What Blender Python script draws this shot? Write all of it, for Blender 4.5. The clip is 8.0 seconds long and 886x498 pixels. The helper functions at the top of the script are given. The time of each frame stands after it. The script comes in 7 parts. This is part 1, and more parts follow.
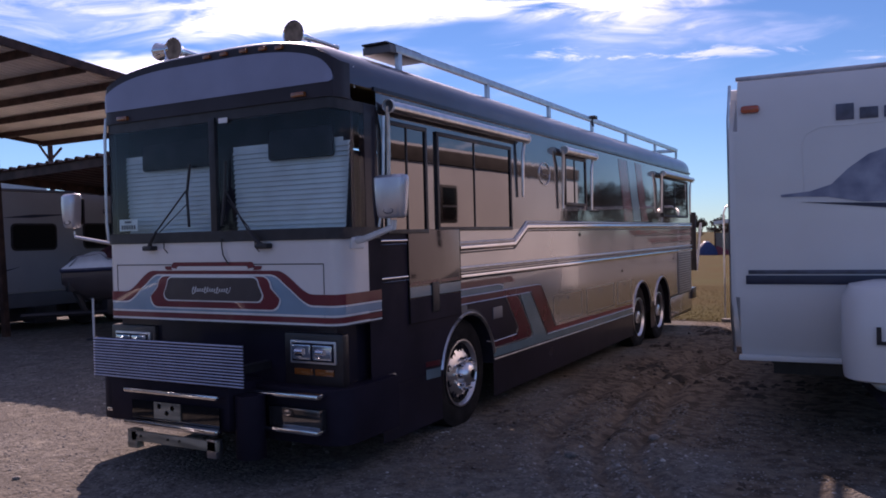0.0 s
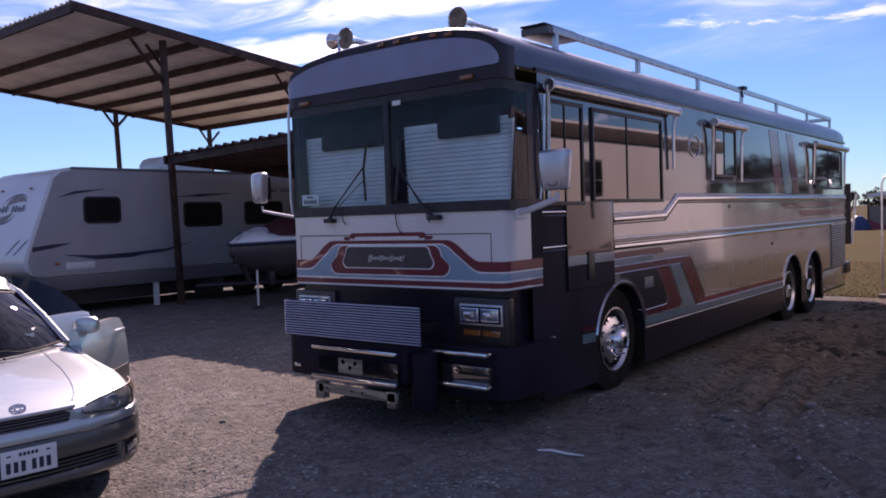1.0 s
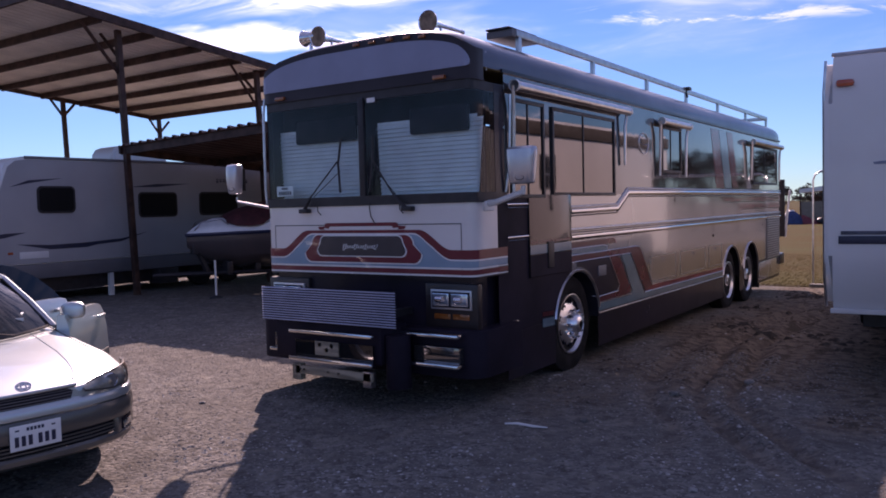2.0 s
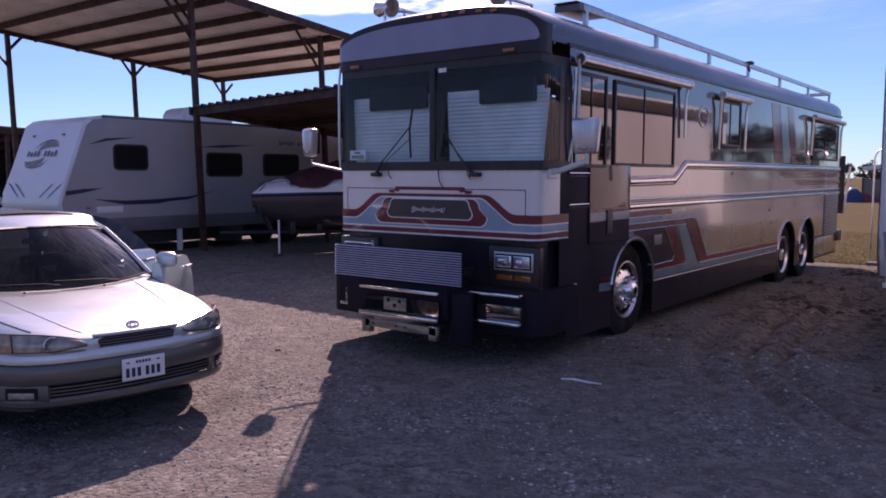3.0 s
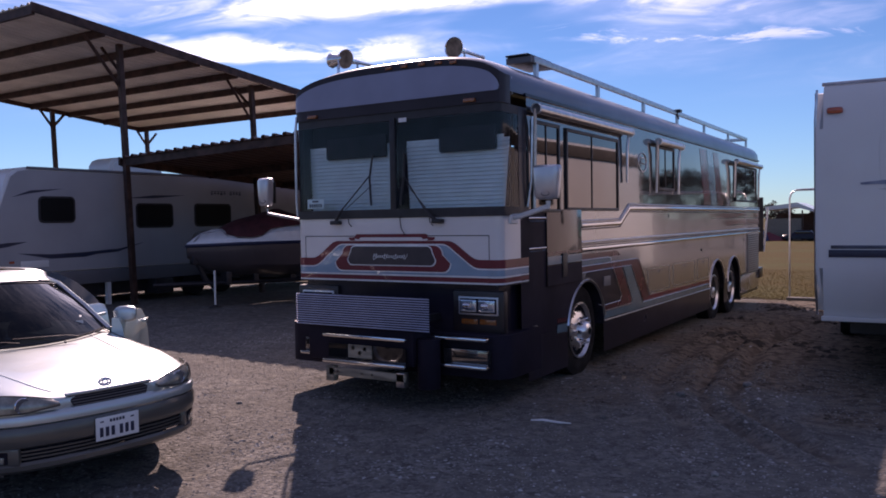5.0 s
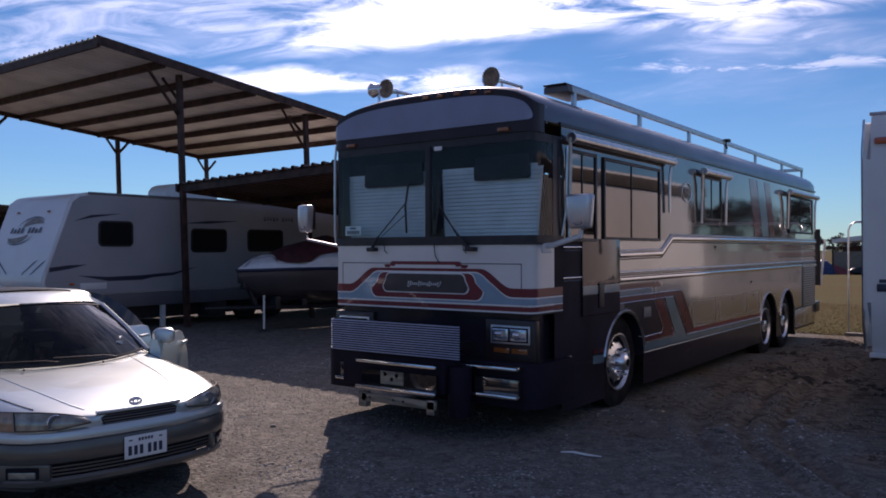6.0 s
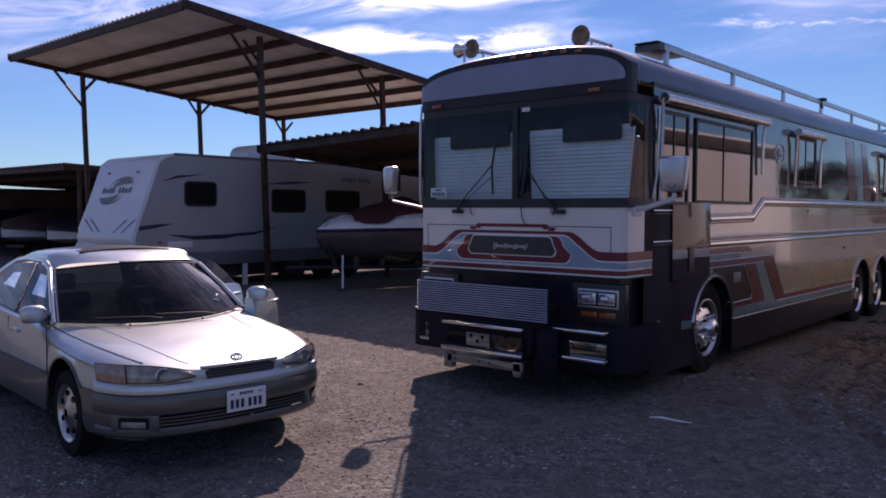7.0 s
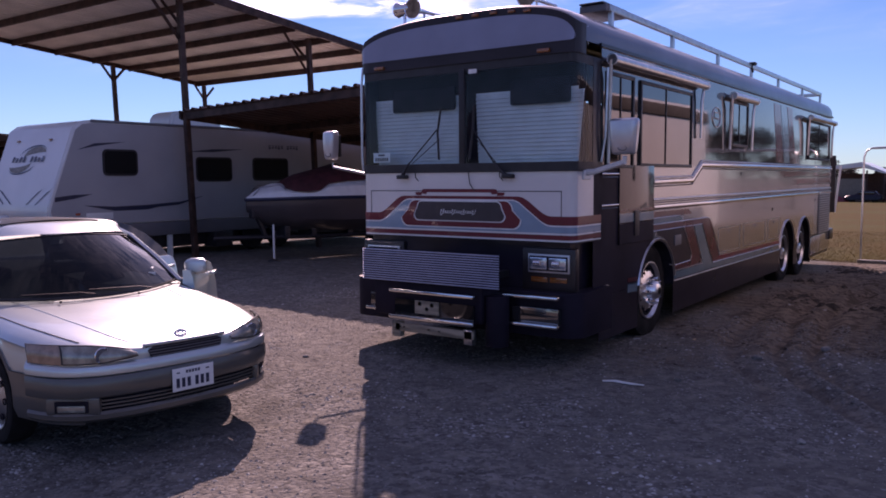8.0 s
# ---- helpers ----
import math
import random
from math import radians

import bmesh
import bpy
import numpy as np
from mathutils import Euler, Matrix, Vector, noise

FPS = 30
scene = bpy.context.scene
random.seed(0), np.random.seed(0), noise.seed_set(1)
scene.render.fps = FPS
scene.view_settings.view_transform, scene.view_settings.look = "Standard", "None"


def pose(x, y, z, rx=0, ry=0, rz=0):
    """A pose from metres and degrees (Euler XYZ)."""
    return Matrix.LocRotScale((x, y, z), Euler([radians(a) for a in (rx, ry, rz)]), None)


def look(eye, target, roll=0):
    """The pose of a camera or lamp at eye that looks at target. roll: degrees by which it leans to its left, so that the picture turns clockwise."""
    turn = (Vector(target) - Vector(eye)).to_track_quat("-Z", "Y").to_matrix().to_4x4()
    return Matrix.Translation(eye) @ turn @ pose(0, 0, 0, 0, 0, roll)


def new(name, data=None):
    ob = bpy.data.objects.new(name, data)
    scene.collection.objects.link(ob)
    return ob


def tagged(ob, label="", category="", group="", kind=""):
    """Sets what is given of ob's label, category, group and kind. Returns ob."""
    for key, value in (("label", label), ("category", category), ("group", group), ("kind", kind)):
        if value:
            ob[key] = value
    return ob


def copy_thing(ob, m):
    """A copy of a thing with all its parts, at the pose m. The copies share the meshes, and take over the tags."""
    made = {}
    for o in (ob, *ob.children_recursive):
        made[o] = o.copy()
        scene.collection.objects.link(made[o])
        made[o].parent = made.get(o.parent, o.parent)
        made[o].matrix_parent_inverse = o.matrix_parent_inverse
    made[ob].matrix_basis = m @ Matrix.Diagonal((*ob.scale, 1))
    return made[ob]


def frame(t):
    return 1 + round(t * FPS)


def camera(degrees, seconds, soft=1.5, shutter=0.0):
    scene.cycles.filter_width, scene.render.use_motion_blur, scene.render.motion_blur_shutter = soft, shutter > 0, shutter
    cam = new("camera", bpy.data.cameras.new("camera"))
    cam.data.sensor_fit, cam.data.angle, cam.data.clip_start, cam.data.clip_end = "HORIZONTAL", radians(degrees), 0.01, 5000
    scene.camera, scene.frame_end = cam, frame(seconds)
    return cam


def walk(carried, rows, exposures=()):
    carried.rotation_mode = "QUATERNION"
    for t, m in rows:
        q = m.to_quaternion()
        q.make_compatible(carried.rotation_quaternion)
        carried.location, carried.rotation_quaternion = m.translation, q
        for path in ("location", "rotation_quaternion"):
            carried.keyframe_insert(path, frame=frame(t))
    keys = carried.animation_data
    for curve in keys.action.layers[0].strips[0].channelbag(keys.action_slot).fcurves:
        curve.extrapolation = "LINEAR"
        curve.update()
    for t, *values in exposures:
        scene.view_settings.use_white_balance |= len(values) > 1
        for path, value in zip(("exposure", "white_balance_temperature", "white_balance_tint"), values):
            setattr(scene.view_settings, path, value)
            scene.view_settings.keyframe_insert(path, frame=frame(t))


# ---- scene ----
cam = camera(58.1, 8.0, soft=1.8)
PATH = [
    (0, (4.652, -4.619, 1.774), (3.682, -2.87, 1.743), -1.4),
    (0.2, (4.585, -4.708, 1.741), (3.616, -2.959, 1.714), -2.3),
    (0.5, (4.584, -4.838, 1.766), (3.512, -3.151, 1.704), -2.4),
    (0.7, (4.599, -4.965, 1.743), (3.442, -3.334, 1.71), -1.7),
    (1, (4.665, -5.135, 1.738), (3.428, -3.565, 1.658), -1.8),
    (1.3, (4.672, -5.243, 1.76), (3.443, -3.671, 1.622), -1.4),
    (1.5, (4.723, -5.353, 1.753), (3.538, -3.746, 1.642), -1.5),
    (1.7, (4.735, -5.465, 1.742), (3.61, -3.814, 1.649), -1.4),
    (2.8, (4.849, -5.988, 1.728), (3.663, -4.386, 1.559), -0.2),
    (3, (4.872, -6.053, 1.725), (3.651, -4.48, 1.542), 0.1),
    (3.2, (4.85, -6.086, 1.74), (3.624, -4.516, 1.554), -1.0),
    (3.5, (4.817, -6.156, 1.744), (3.615, -4.562, 1.626), 0.5),
    (3.7, (4.737, -6.217, 1.776), (3.54, -4.616, 1.705), 0.5),
    (4, (4.662, -6.288, 1.732), (3.495, -4.665, 1.67), -0.9),
    (4.2, (4.591, -6.322, 1.747), (3.447, -4.683, 1.688), -0.8),
    (4.5, (4.574, -6.353, 1.721), (3.48, -4.68, 1.659), -1.4),
    (4.7, (4.576, -6.367, 1.726), (3.517, -4.672, 1.644), -1.0),
    (5.8, (4.743, -6.286, 1.738), (3.604, -4.642, 1.745), -0.5),
    (6, (4.787, -6.253, 1.727), (3.608, -4.638, 1.73), -0.2),
    (6.2, (4.781, -6.226, 1.721), (3.604, -4.61, 1.68), 0.1),
    (6.5, (4.793, -6.243, 1.733), (3.55, -4.679, 1.648), -0.2),
    (6.8, (4.7, -6.306, 1.738), (3.409, -4.782, 1.621), 0.3),
    (7, (4.646, -6.352, 1.735), (3.334, -4.846, 1.641), 0.2),
    (7.2, (4.57, -6.379, 1.737), (3.252, -4.877, 1.656), -0.7),
    (7.5, (4.475, -6.428, 1.715), (3.189, -4.9, 1.609), -1.5),
    (7.8, (4.381, -6.386, 1.725), (3.178, -4.796, 1.563), -0.1),
    (8, (4.353, -6.338, 1.715), (3.193, -4.719, 1.54), -0.4),
]
walk(cam, [(t, look(eye, target, roll)) for t, eye, target, roll in PATH],
     exposures=((0.0, 0.61, 6400, 45), (0.5, 0.65, 6400, 47), (1.0, 0.76, 6400, 48), (1.5, 0.69, 6400, 48), (3.0, 0.83, 6450, 56), (3.5, 0.56, 6450, 46), (4.0, 0.57, 6400, 46), (4.5, 0.64, 6400, 46), (5.0, 0.52, 6400, 45), (6.0, 0.27, 6200, 34), (6.5, 0.48, 6400, 46), (7.0, 0.39, 6350, 46), (7.5, 0.52, 6400, 49), (8.0, 0.65, 6450, 58)))

# ---- world and sun ----
SUN_AZ = Vector((-0.647, 0.762, 0)).normalized()   # towards the sun
SUN_EL = radians(33.2)
sun_dir = Vector((SUN_AZ.x * math.cos(SUN_EL), SUN_AZ.y * math.cos(SUN_EL), math.sin(SUN_EL)))
world = bpy.data.worlds.new("world")
scene.world = world
world.use_nodes = True
wn, wl = world.node_tree.nodes, world.node_tree.links
wn.clear()
sky = wn.new("ShaderNodeTexSky")
sky.sky_type = "NISHITA"
sky.sun_disc = False
sky.sun_elevation = SUN_EL
sky.sun_rotation = math.atan2(SUN_AZ.x, SUN_AZ.y)
sky.dust_density, sky.air_density, sky.ozone_density = 0.0, 1.0, 2.6
wco = wn.new("ShaderNodeTexCoord")
def wmath(op, a, b=0.0, c=None):
    x = wn.new("ShaderNodeMath")
    x.operation = op
    for k, v in enumerate((a, b) if c is None else (a, b, c)):
        if isinstance(v, (int, float)):
            x.inputs[k].default_value = v
        else:
            wl.new(v, x.inputs[k])
    return x.outputs[0]


def wstep(v, a, b, lo=0.0, hi=1.0):
    x = wn.new("ShaderNodeMapRange")
    x.interpolation_type = "SMOOTHSTEP"
    for k, q in (("From Min", a), ("From Max", b), ("To Min", lo), ("To Max", hi)):
        x.inputs[k].default_value = q
    wl.new(v, x.inputs["Value"])
    return x.outputs[0]


def wdotp(v):
    x = wn.new("ShaderNodeVectorMath")
    x.operation = "DOT_PRODUCT"
    wl.new(wco.outputs["Generated"], x.inputs[0])
    x.inputs[1].default_value = v
    return x.outputs["Value"]


def wnoise(vec, scale, detail, rough, dist):
    x = wn.new("ShaderNodeTexNoise")
    for k, q in (("Scale", scale), ("Detail", detail), ("Roughness", rough), ("Distortion", dist)):
        x.inputs[k].default_value = q
    wl.new(vec, x.inputs["Vector"])
    return x.outputs["Fac"]


# cirrus on a high flat layer: ahead is towards the sun's side, aside across it
ahead, up = wdotp((-0.643, 0.766, 0)), wdotp((0, 0, 1))
fore = wmath("MAXIMUM", ahead, 0.15)
aside = wmath("DIVIDE", wdotp((0.766, 0.643, 0)), fore)
rise = wmath("DIVIDE", up, fore)
wco2 = wn.new("ShaderNodeCombineXYZ")
wl.new(wmath("MULTIPLY", aside, 1.0), wco2.inputs[0])
wl.new(wmath("MULTIPLY_ADD", rise, 4.6, wmath("MULTIPLY", aside, -0.45)), wco2.inputs[1])
soft = wnoise(wco2.outputs[0], 3.0, 4, 0.5, 0.3)
wisp = wnoise(wco2.outputs[0], 5.5, 12, 0.62, 1.3)
lift = wmath("ADD", rise, wmath("MULTIPLY", wmath("SUBTRACT", soft, 0.5), 0.085))
base1 = wmath("MULTIPLY_ADD", aside, 0.10, 0.252)
over1 = wmath("SUBTRACT", lift, base1)
sheet1 = wmath("MULTIPLY", wmath("MULTIPLY", wstep(over1, -0.012, 0.022), wstep(rise, 0.40, 0.62, 1.0, 0.3)), wmath("MULTIPLY", wstep(aside, -0.16, 0.02, 0.25, 1.0), wstep(aside, 0.55, 0.95, 1.0, 0.2)))
over2 = wmath("ABSOLUTE", wmath("SUBTRACT", lift, wmath("MULTIPLY_ADD", aside, 0.05, 0.214)))
sheet2 = wmath("MULTIPLY", wstep(over2, 0.020, 0.004), wmath("MULTIPLY", wstep(aside, -0.32, -0.15), wstep(aside, 0.16, 0.02)))
over3 = wmath("ABSOLUTE", wmath("SUBTRACT", lift, wmath("MULTIPLY_ADD", aside, 0.03, 0.226)))
sheet3 = wmath("MULTIPLY", wmath("MULTIPLY", wstep(over3, 0.016, 0.0), wstep(aside, 0.25, 0.36)), wstep(wisp, 0.50, 0.62))
near = wmath("MULTIPLY", wstep(ahead, 0.2, 0.5), wmath("MAXIMUM", wmath("MULTIPLY", sheet1, wstep(wisp, 0.31, 0.70)), wmath("MAXIMUM", wmath("MULTIPLY", sheet2, wstep(wisp, 0.29, 0.70)), wmath("MULTIPLY", sheet3, 0.35))))
veil = wmath("MULTIPLY", wmath("MULTIPLY", wstep(soft, 0.42, 0.75), wstep(up, 0.10, 0.26)), wstep(wisp, 0.40, 0.75, 0.1, 0.42))
wmix = wn.new("ShaderNodeMix")
wmix.data_type = "RGBA"
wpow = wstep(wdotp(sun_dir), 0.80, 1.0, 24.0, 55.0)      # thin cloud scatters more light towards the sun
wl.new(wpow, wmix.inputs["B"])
high = wmath("MULTIPLY", wstep(up, 0.38, 0.72), wstep(wisp, 0.30, 0.75, 0.02, 0.13))      # thin sheet overhead, out of view, added to lift and whiten the shade
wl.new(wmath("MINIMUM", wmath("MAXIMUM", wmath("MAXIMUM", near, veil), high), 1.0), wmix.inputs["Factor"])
wtint = wn.new("ShaderNodeMix")                # the clear winter sky is a deeper blue
wtint.data_type, wtint.blend_type = "RGBA", "MULTIPLY"
wtint.inputs["Factor"].default_value = 1.0
wtint.inputs["B"].default_value = (0.62, 0.99, 1.20, 1)
wl.new(sky.outputs["Color"], wtint.inputs["A"])
wl.new(wtint.outputs["Result"], wmix.inputs["A"])
wbg = wn.new("ShaderNodeBackground")
wbg.inputs["Strength"].default_value = 0.052
wl.new(wmix.outputs["Result"], wbg.inputs["Color"])
wout = wn.new("ShaderNodeOutputWorld")
wl.new(wbg.outputs[0], wout.inputs["Surface"])
sun = new("sun", bpy.data.lights.new("sun", "SUN"))
sun.data.energy, sun.data.angle, sun.data.color = 4.25, radians(0.5), (1.0, 0.87, 0.66)
sun.matrix_world = look(sun_dir * 60, (0, 0, 0))
scene.view_settings.exposure = 0.0

# ---- materials ----


def mat(name, color, rough=0.5, metal=0.0, var=0.12, scale=6.0, bump=0.0, bump_scale=60.0, coat=0.0, fine=0.0, color2=None, stretch=(1, 1, 1), island=0.0):
    """A surface with broad stains, fine grain and relief at real-world size."""
    m = bpy.data.materials.new(name)
    m.use_nodes = True
    n, l = m.node_tree.nodes, m.node_tree.links
    b = n["Principled BSDF"]
    co = n.new("ShaderNodeTexCoord")
    mp = n.new("ShaderNodeMapping")
    mp.inputs["Scale"].default_value = stretch
    l.new(co.outputs["Object"], mp.inputs["Vector"])
    big = n.new("ShaderNodeTexNoise")
    big.inputs["Scale"].default_value, big.inputs["Detail"].default_value = scale, 5
    l.new(mp.outputs[0], big.inputs["Vector"])
    small = n.new("ShaderNodeTexNoise")
    small.inputs["Scale"].default_value, small.inputs["Detail"].default_value = bump_scale, 3
    l.new(mp.outputs[0], small.inputs["Vector"])
    c2 = color2 or tuple(c * (1 - 2.2 * var) for c in color)
    rmp = n.new("ShaderNodeMapRange")
    rmp.inputs["From Min"].default_value, rmp.inputs["From Max"].default_value = 0.35, 0.65
    l.new(big.outputs["Fac"], rmp.inputs["Value"])
    mix = n.new("ShaderNodeMix")
    mix.data_type = "RGBA"
    mix.inputs["A"].default_value, mix.inputs["B"].default_value = (*color, 1), (*c2, 1)
    l.new(rmp.outputs[0], mix.inputs["Factor"])
    last = mix.outputs["Result"]
    if fine:
        mul = n.new("ShaderNodeMix")
        mul.data_type, mul.blend_type = "RGBA", "MULTIPLY"
        mul.inputs["Factor"].default_value = 1.0
        r2 = n.new("ShaderNodeMapRange")
        r2.inputs["From Min"].default_value, r2.inputs["From Max"].default_value = 0.3, 0.7
        r2.inputs["To Min"].default_value, r2.inputs["To Max"].default_value = 1 - fine, 1 + fine
        l.new(small.outputs["Fac"], r2.inputs["Value"])
        l.new(last, mul.inputs["A"])
        l.new(r2.outputs[0], mul.inputs["B"])
        last = mul.outputs["Result"]
    if island:
        geo = n.new("ShaderNodeNewGeometry")
        mul = n.new("ShaderNodeMix")
        mul.data_type, mul.blend_type = "RGBA", "MULTIPLY"
        mul.inputs["Factor"].default_value = 1.0
        r3 = n.new("ShaderNodeMapRange")
        r3.inputs["To Min"].default_value, r3.inputs["To Max"].default_value = 1 - island, 1 + island
        l.new(geo.outputs["Random Per Island"], r3.inputs["Value"])
        l.new(last, mul.inputs["A"])
        l.new(r3.outputs[0], mul.inputs["B"])
        last = mul.outputs["Result"]
    l.new(last, b.inputs["Base Color"])
    rr = n.new("ShaderNodeMapRange")
    rr.inputs["To Min"].default_value, rr.inputs["To Max"].default_value = max(0.02, rough * 0.8), min(1, rough * 1.2)
    l.new(big.outputs["Fac"], rr.inputs["Value"])
    l.new(rr.outputs[0], b.inputs["Roughness"])
    b.inputs["Metallic"].default_value = metal
    b.inputs["Coat Weight"].default_value = coat
    b.inputs["Coat Roughness"].default_value = 0.04
    if bump:
        bp = n.new("ShaderNodeBump")
        bp.inputs["Strength"].default_value, bp.inputs["Distance"].default_value = 1.0, bump
        l.new(small.outputs["Fac"], bp.inputs["Height"])
        l.new(bp.outputs[0], b.inputs["Normal"])
    return m


def glass(name, tint, rough=0.0):
    """Thin sheet glass: clear through, with a mirror-like skin."""
    m = bpy.data.materials.new(name)
    m.use_nodes = True
    n, l = m.node_tree.nodes, m.node_tree.links
    n.remove(n["Principled BSDF"])
    out = n["Material Output"]
    clear = n.new("ShaderNodeBsdfTransparent")
    clear.inputs["Color"].default_value = (*tint, 1)
    shine = n.new("ShaderNodeBsdfGlossy")
    shine.inputs["Roughness"].default_value = rough
    fr = n.new("ShaderNodeFresnel")
    fr.inputs["IOR"].default_value = 1.38
    mx = n.new("ShaderNodeMixShader")
    l.new(fr.outputs[0], mx.inputs[0])
    l.new(clear.outputs[0], mx.inputs[1])
    l.new(shine.outputs[0], mx.inputs[2])
    l.new(mx.outputs[0], out.inputs["Surface"])
    return m


M = {}
M["cream"] = mat("coach_cream_paint", (0.40, 0.385, 0.375), 0.16, 0.55, 0.05, 1.2, coat=0.6, bump=0.0006, bump_scale=3.0)
M["bronze"] = mat("coach_polished_side", (0.22, 0.215, 0.22), 0.06, 0.9, 0.08, 1.0, bump=0.0022, bump_scale=2.2)
M["roofblue"] = mat("coach_roof_blue", (0.046, 0.052, 0.078), 0.34, 0.4, 0.12, 1.5, coat=0.35)
M["navy"] = mat("coach_dark_navy", (0.021, 0.017, 0.029), 0.3, 0.0, 0.2, 2.0, coat=0.15)
M["lavender"] = mat("visor_lavender", (0.25, 0.255, 0.35), 0.35, 0.3, 0.06, 2.0)
M["white"] = mat("coach_white_paint", (0.70, 0.67, 0.66), 0.25, 0.0, 0.05, 1.5, coat=0.5)
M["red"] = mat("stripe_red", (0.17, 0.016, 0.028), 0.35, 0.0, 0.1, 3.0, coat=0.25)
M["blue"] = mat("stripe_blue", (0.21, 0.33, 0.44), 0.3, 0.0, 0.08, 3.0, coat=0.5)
M["pin"] = mat("stripe_white", (0.75, 0.75, 0.75), 0.3, 0.0, 0.05)
M["chrome"] = mat("chrome", (0.75, 0.75, 0.77), 0.08, 1.0, 0.05, 8.0, bump=0.0003, bump_scale=20)
M["alu"] = mat("brushed_aluminium", (0.58, 0.58, 0.60), 0.3, 1.0, 0.1, 10.0)
M["black"] = mat("black_rubber_trim", (0.021, 0.019, 0.023), 0.5, 0.0, 0.2, 10.0)
M["tyre"] = mat("tyre_rubber", (0.019, 0.0175, 0.019), 0.9, 0.0, 0.2, 8.0, bump=0.002, bump_scale=80)
M["dark"] = mat("dark_interior", (0.026, 0.022, 0.031), 0.8, 0.0, 0.2)
M["blind"] = mat("pale_blind", (0.82, 0.88, 0.88), 0.6, 0.0, 0.05)
M["windscreen"] = glass("windscreen_glass", (0.88, 0.95, 0.99))
M["tint"] = mat("tinted_window", (0.012, 0.012, 0.014), 0.04, 0.0, 0.1, 1.0, coat=1.0)
M["mirrored"] = mat("mirrored_window", (0.19, 0.175, 0.17), 0.03, 1.0, 0.05, 1.0, bump=0.0006, bump_scale=1.5)
M["access"] = mat("access_panel_polish", (0.085, 0.076, 0.076), 0.10, 0.85, 0.1, 1.2, bump=0.001, bump_scale=2.5)
# aluminium ribs; the blue of mirrored sky is mixed into their colour
M["rib"] = mat("rib_aluminium_sky_tinted", (0.46, 0.50, 0.64), 0.42, 0.8, 0.06, 6.0)
M["bezel"] = mat("lamp_bezel_brown", (0.026, 0.019, 0.021), 0.35, 0.0, 0.15, 8.0)
# front red and blue copied darker, the side's shade and reflections in the colour
M["dimred"] = mat("side_stripe_red_dimmed", (0.088, 0.007, 0.018), 0.28, 0.0, 0.12, 2.5, coat=0.15)
M["dimblue"] = mat("side_stripe_blue_dimmed", (0.12, 0.19, 0.23), 0.25, 0.0, 0.10, 2.5, coat=0.3)
M["navymatte"] = mat("dark_navy_satin", (0.023, 0.018, 0.030), 0.55, 0.0, 0.2, 2.0)
M["faded"] = mat("stripe_red_faded", (0.17, 0.022, 0.032), 0.2, 0.15, 0.1, 3.0, coat=0.5)
M["fadedblue"] = mat("stripe_blue_faded", (0.19, 0.29, 0.36), 0.2, 0.15, 0.1, 3.0, coat=0.5)
M["screen"] = mat("screened_window", (0.010, 0.010, 0.011), 0.45, 0.0, 0.1, 1.0)
M["marker"] = mat("marker_lens_red", (0.50, 0.075, 0.02), 0.25, 0.0, 0.1, 30, coat=1.0)
M["emblem"] = mat("emblem_grey_blue", (0.30, 0.33, 0.42), 0.4, 0.0, 0.3, 4.0, color2=(0.12, 0.14, 0.22))
M["lens"] = mat("headlamp_lens", (0.55, 0.62, 0.72), 0.08, 0.7, 0.1, 30.0, coat=1.0)
M["amber"] = mat("amber_lens", (0.27, 0.078, 0.015), 0.2, 0.0, 0.1, 30, coat=1.0)
M["steelbrown"] = mat("rusty_brown_steel", (0.085, 0.042, 0.032), 0.6, 0.3, 0.25, 5.0, bump=0.002, bump_scale=40)
M["brownsheet"] = mat("brown_painted_sheet", (0.150, 0.078, 0.060), 0.55, 0.0, 0.18, 1.5, fine=0.06)
M["galv"] = mat("galvanised_sheet", (0.86, 0.81, 0.71), 0.5, 0.0, 0.10, 1.2, fine=0.05)
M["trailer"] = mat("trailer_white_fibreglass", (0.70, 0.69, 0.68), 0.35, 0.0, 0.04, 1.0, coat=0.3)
M["trailergrey"] = mat("trailer_grey_skirt", (0.14, 0.14, 0.155), 0.45, 0.0, 0.1, 1.0)
M["decalnavy"] = mat("decal_navy", (0.02, 0.025, 0.06), 0.35, 0.0, 0.1)
M["decalgrey"] = mat("decal_grey_blue", (0.10, 0.11, 0.16), 0.4, 0.0, 0.25, 9)
M["decaltan"] = mat("decal_tan", (0.24, 0.20, 0.155), 0.4, 0.0, 0.2, 9)
M["silver"] = mat("car_silver_paint", (0.53, 0.59, 0.60), 0.36, 0.7, 0.03, 2.0, coat=0.8)
M["cladding"] = mat("car_grey_cladding", (0.115, 0.107, 0.097), 0.35, 0.3, 0.08, 2.0, coat=0.5)
M["carglass"] = glass("car_glass", (0.012, 0.016, 0.019))
M["sideglass"] = glass("car_side_glass", (0.002, 0.003, 0.004))
M["hazy"] = mat("hazy_headlamp", (0.34, 0.335, 0.29), 0.18, 0.3, 0.25, 14.0, coat=0.8)
M["paleamber"] = mat("pale_amber_lens", (0.36, 0.24, 0.17), 0.2, 0.2, 0.15, 20.0, coat=0.8)
M["brow"] = mat("brow_dark_paint", (0.030, 0.024, 0.033), 0.45, 0.0, 0.15, 2.0)
M["satin"] = mat("satin_silver", (0.55, 0.56, 0.60), 0.30, 0.7, 0.06, 5.0, coat=0.3)
# brown stands for warm light mirrored in the chromed horn mouth
M["throat"] = mat("horn_throat_warm_reflection", (0.34, 0.20, 0.13), 0.38, 0.7, 0.25, 14.0)
M["plate"] = mat("name_plate_grey", (0.052, 0.040, 0.046), 0.4, 0.2, 0.1, 8.0)
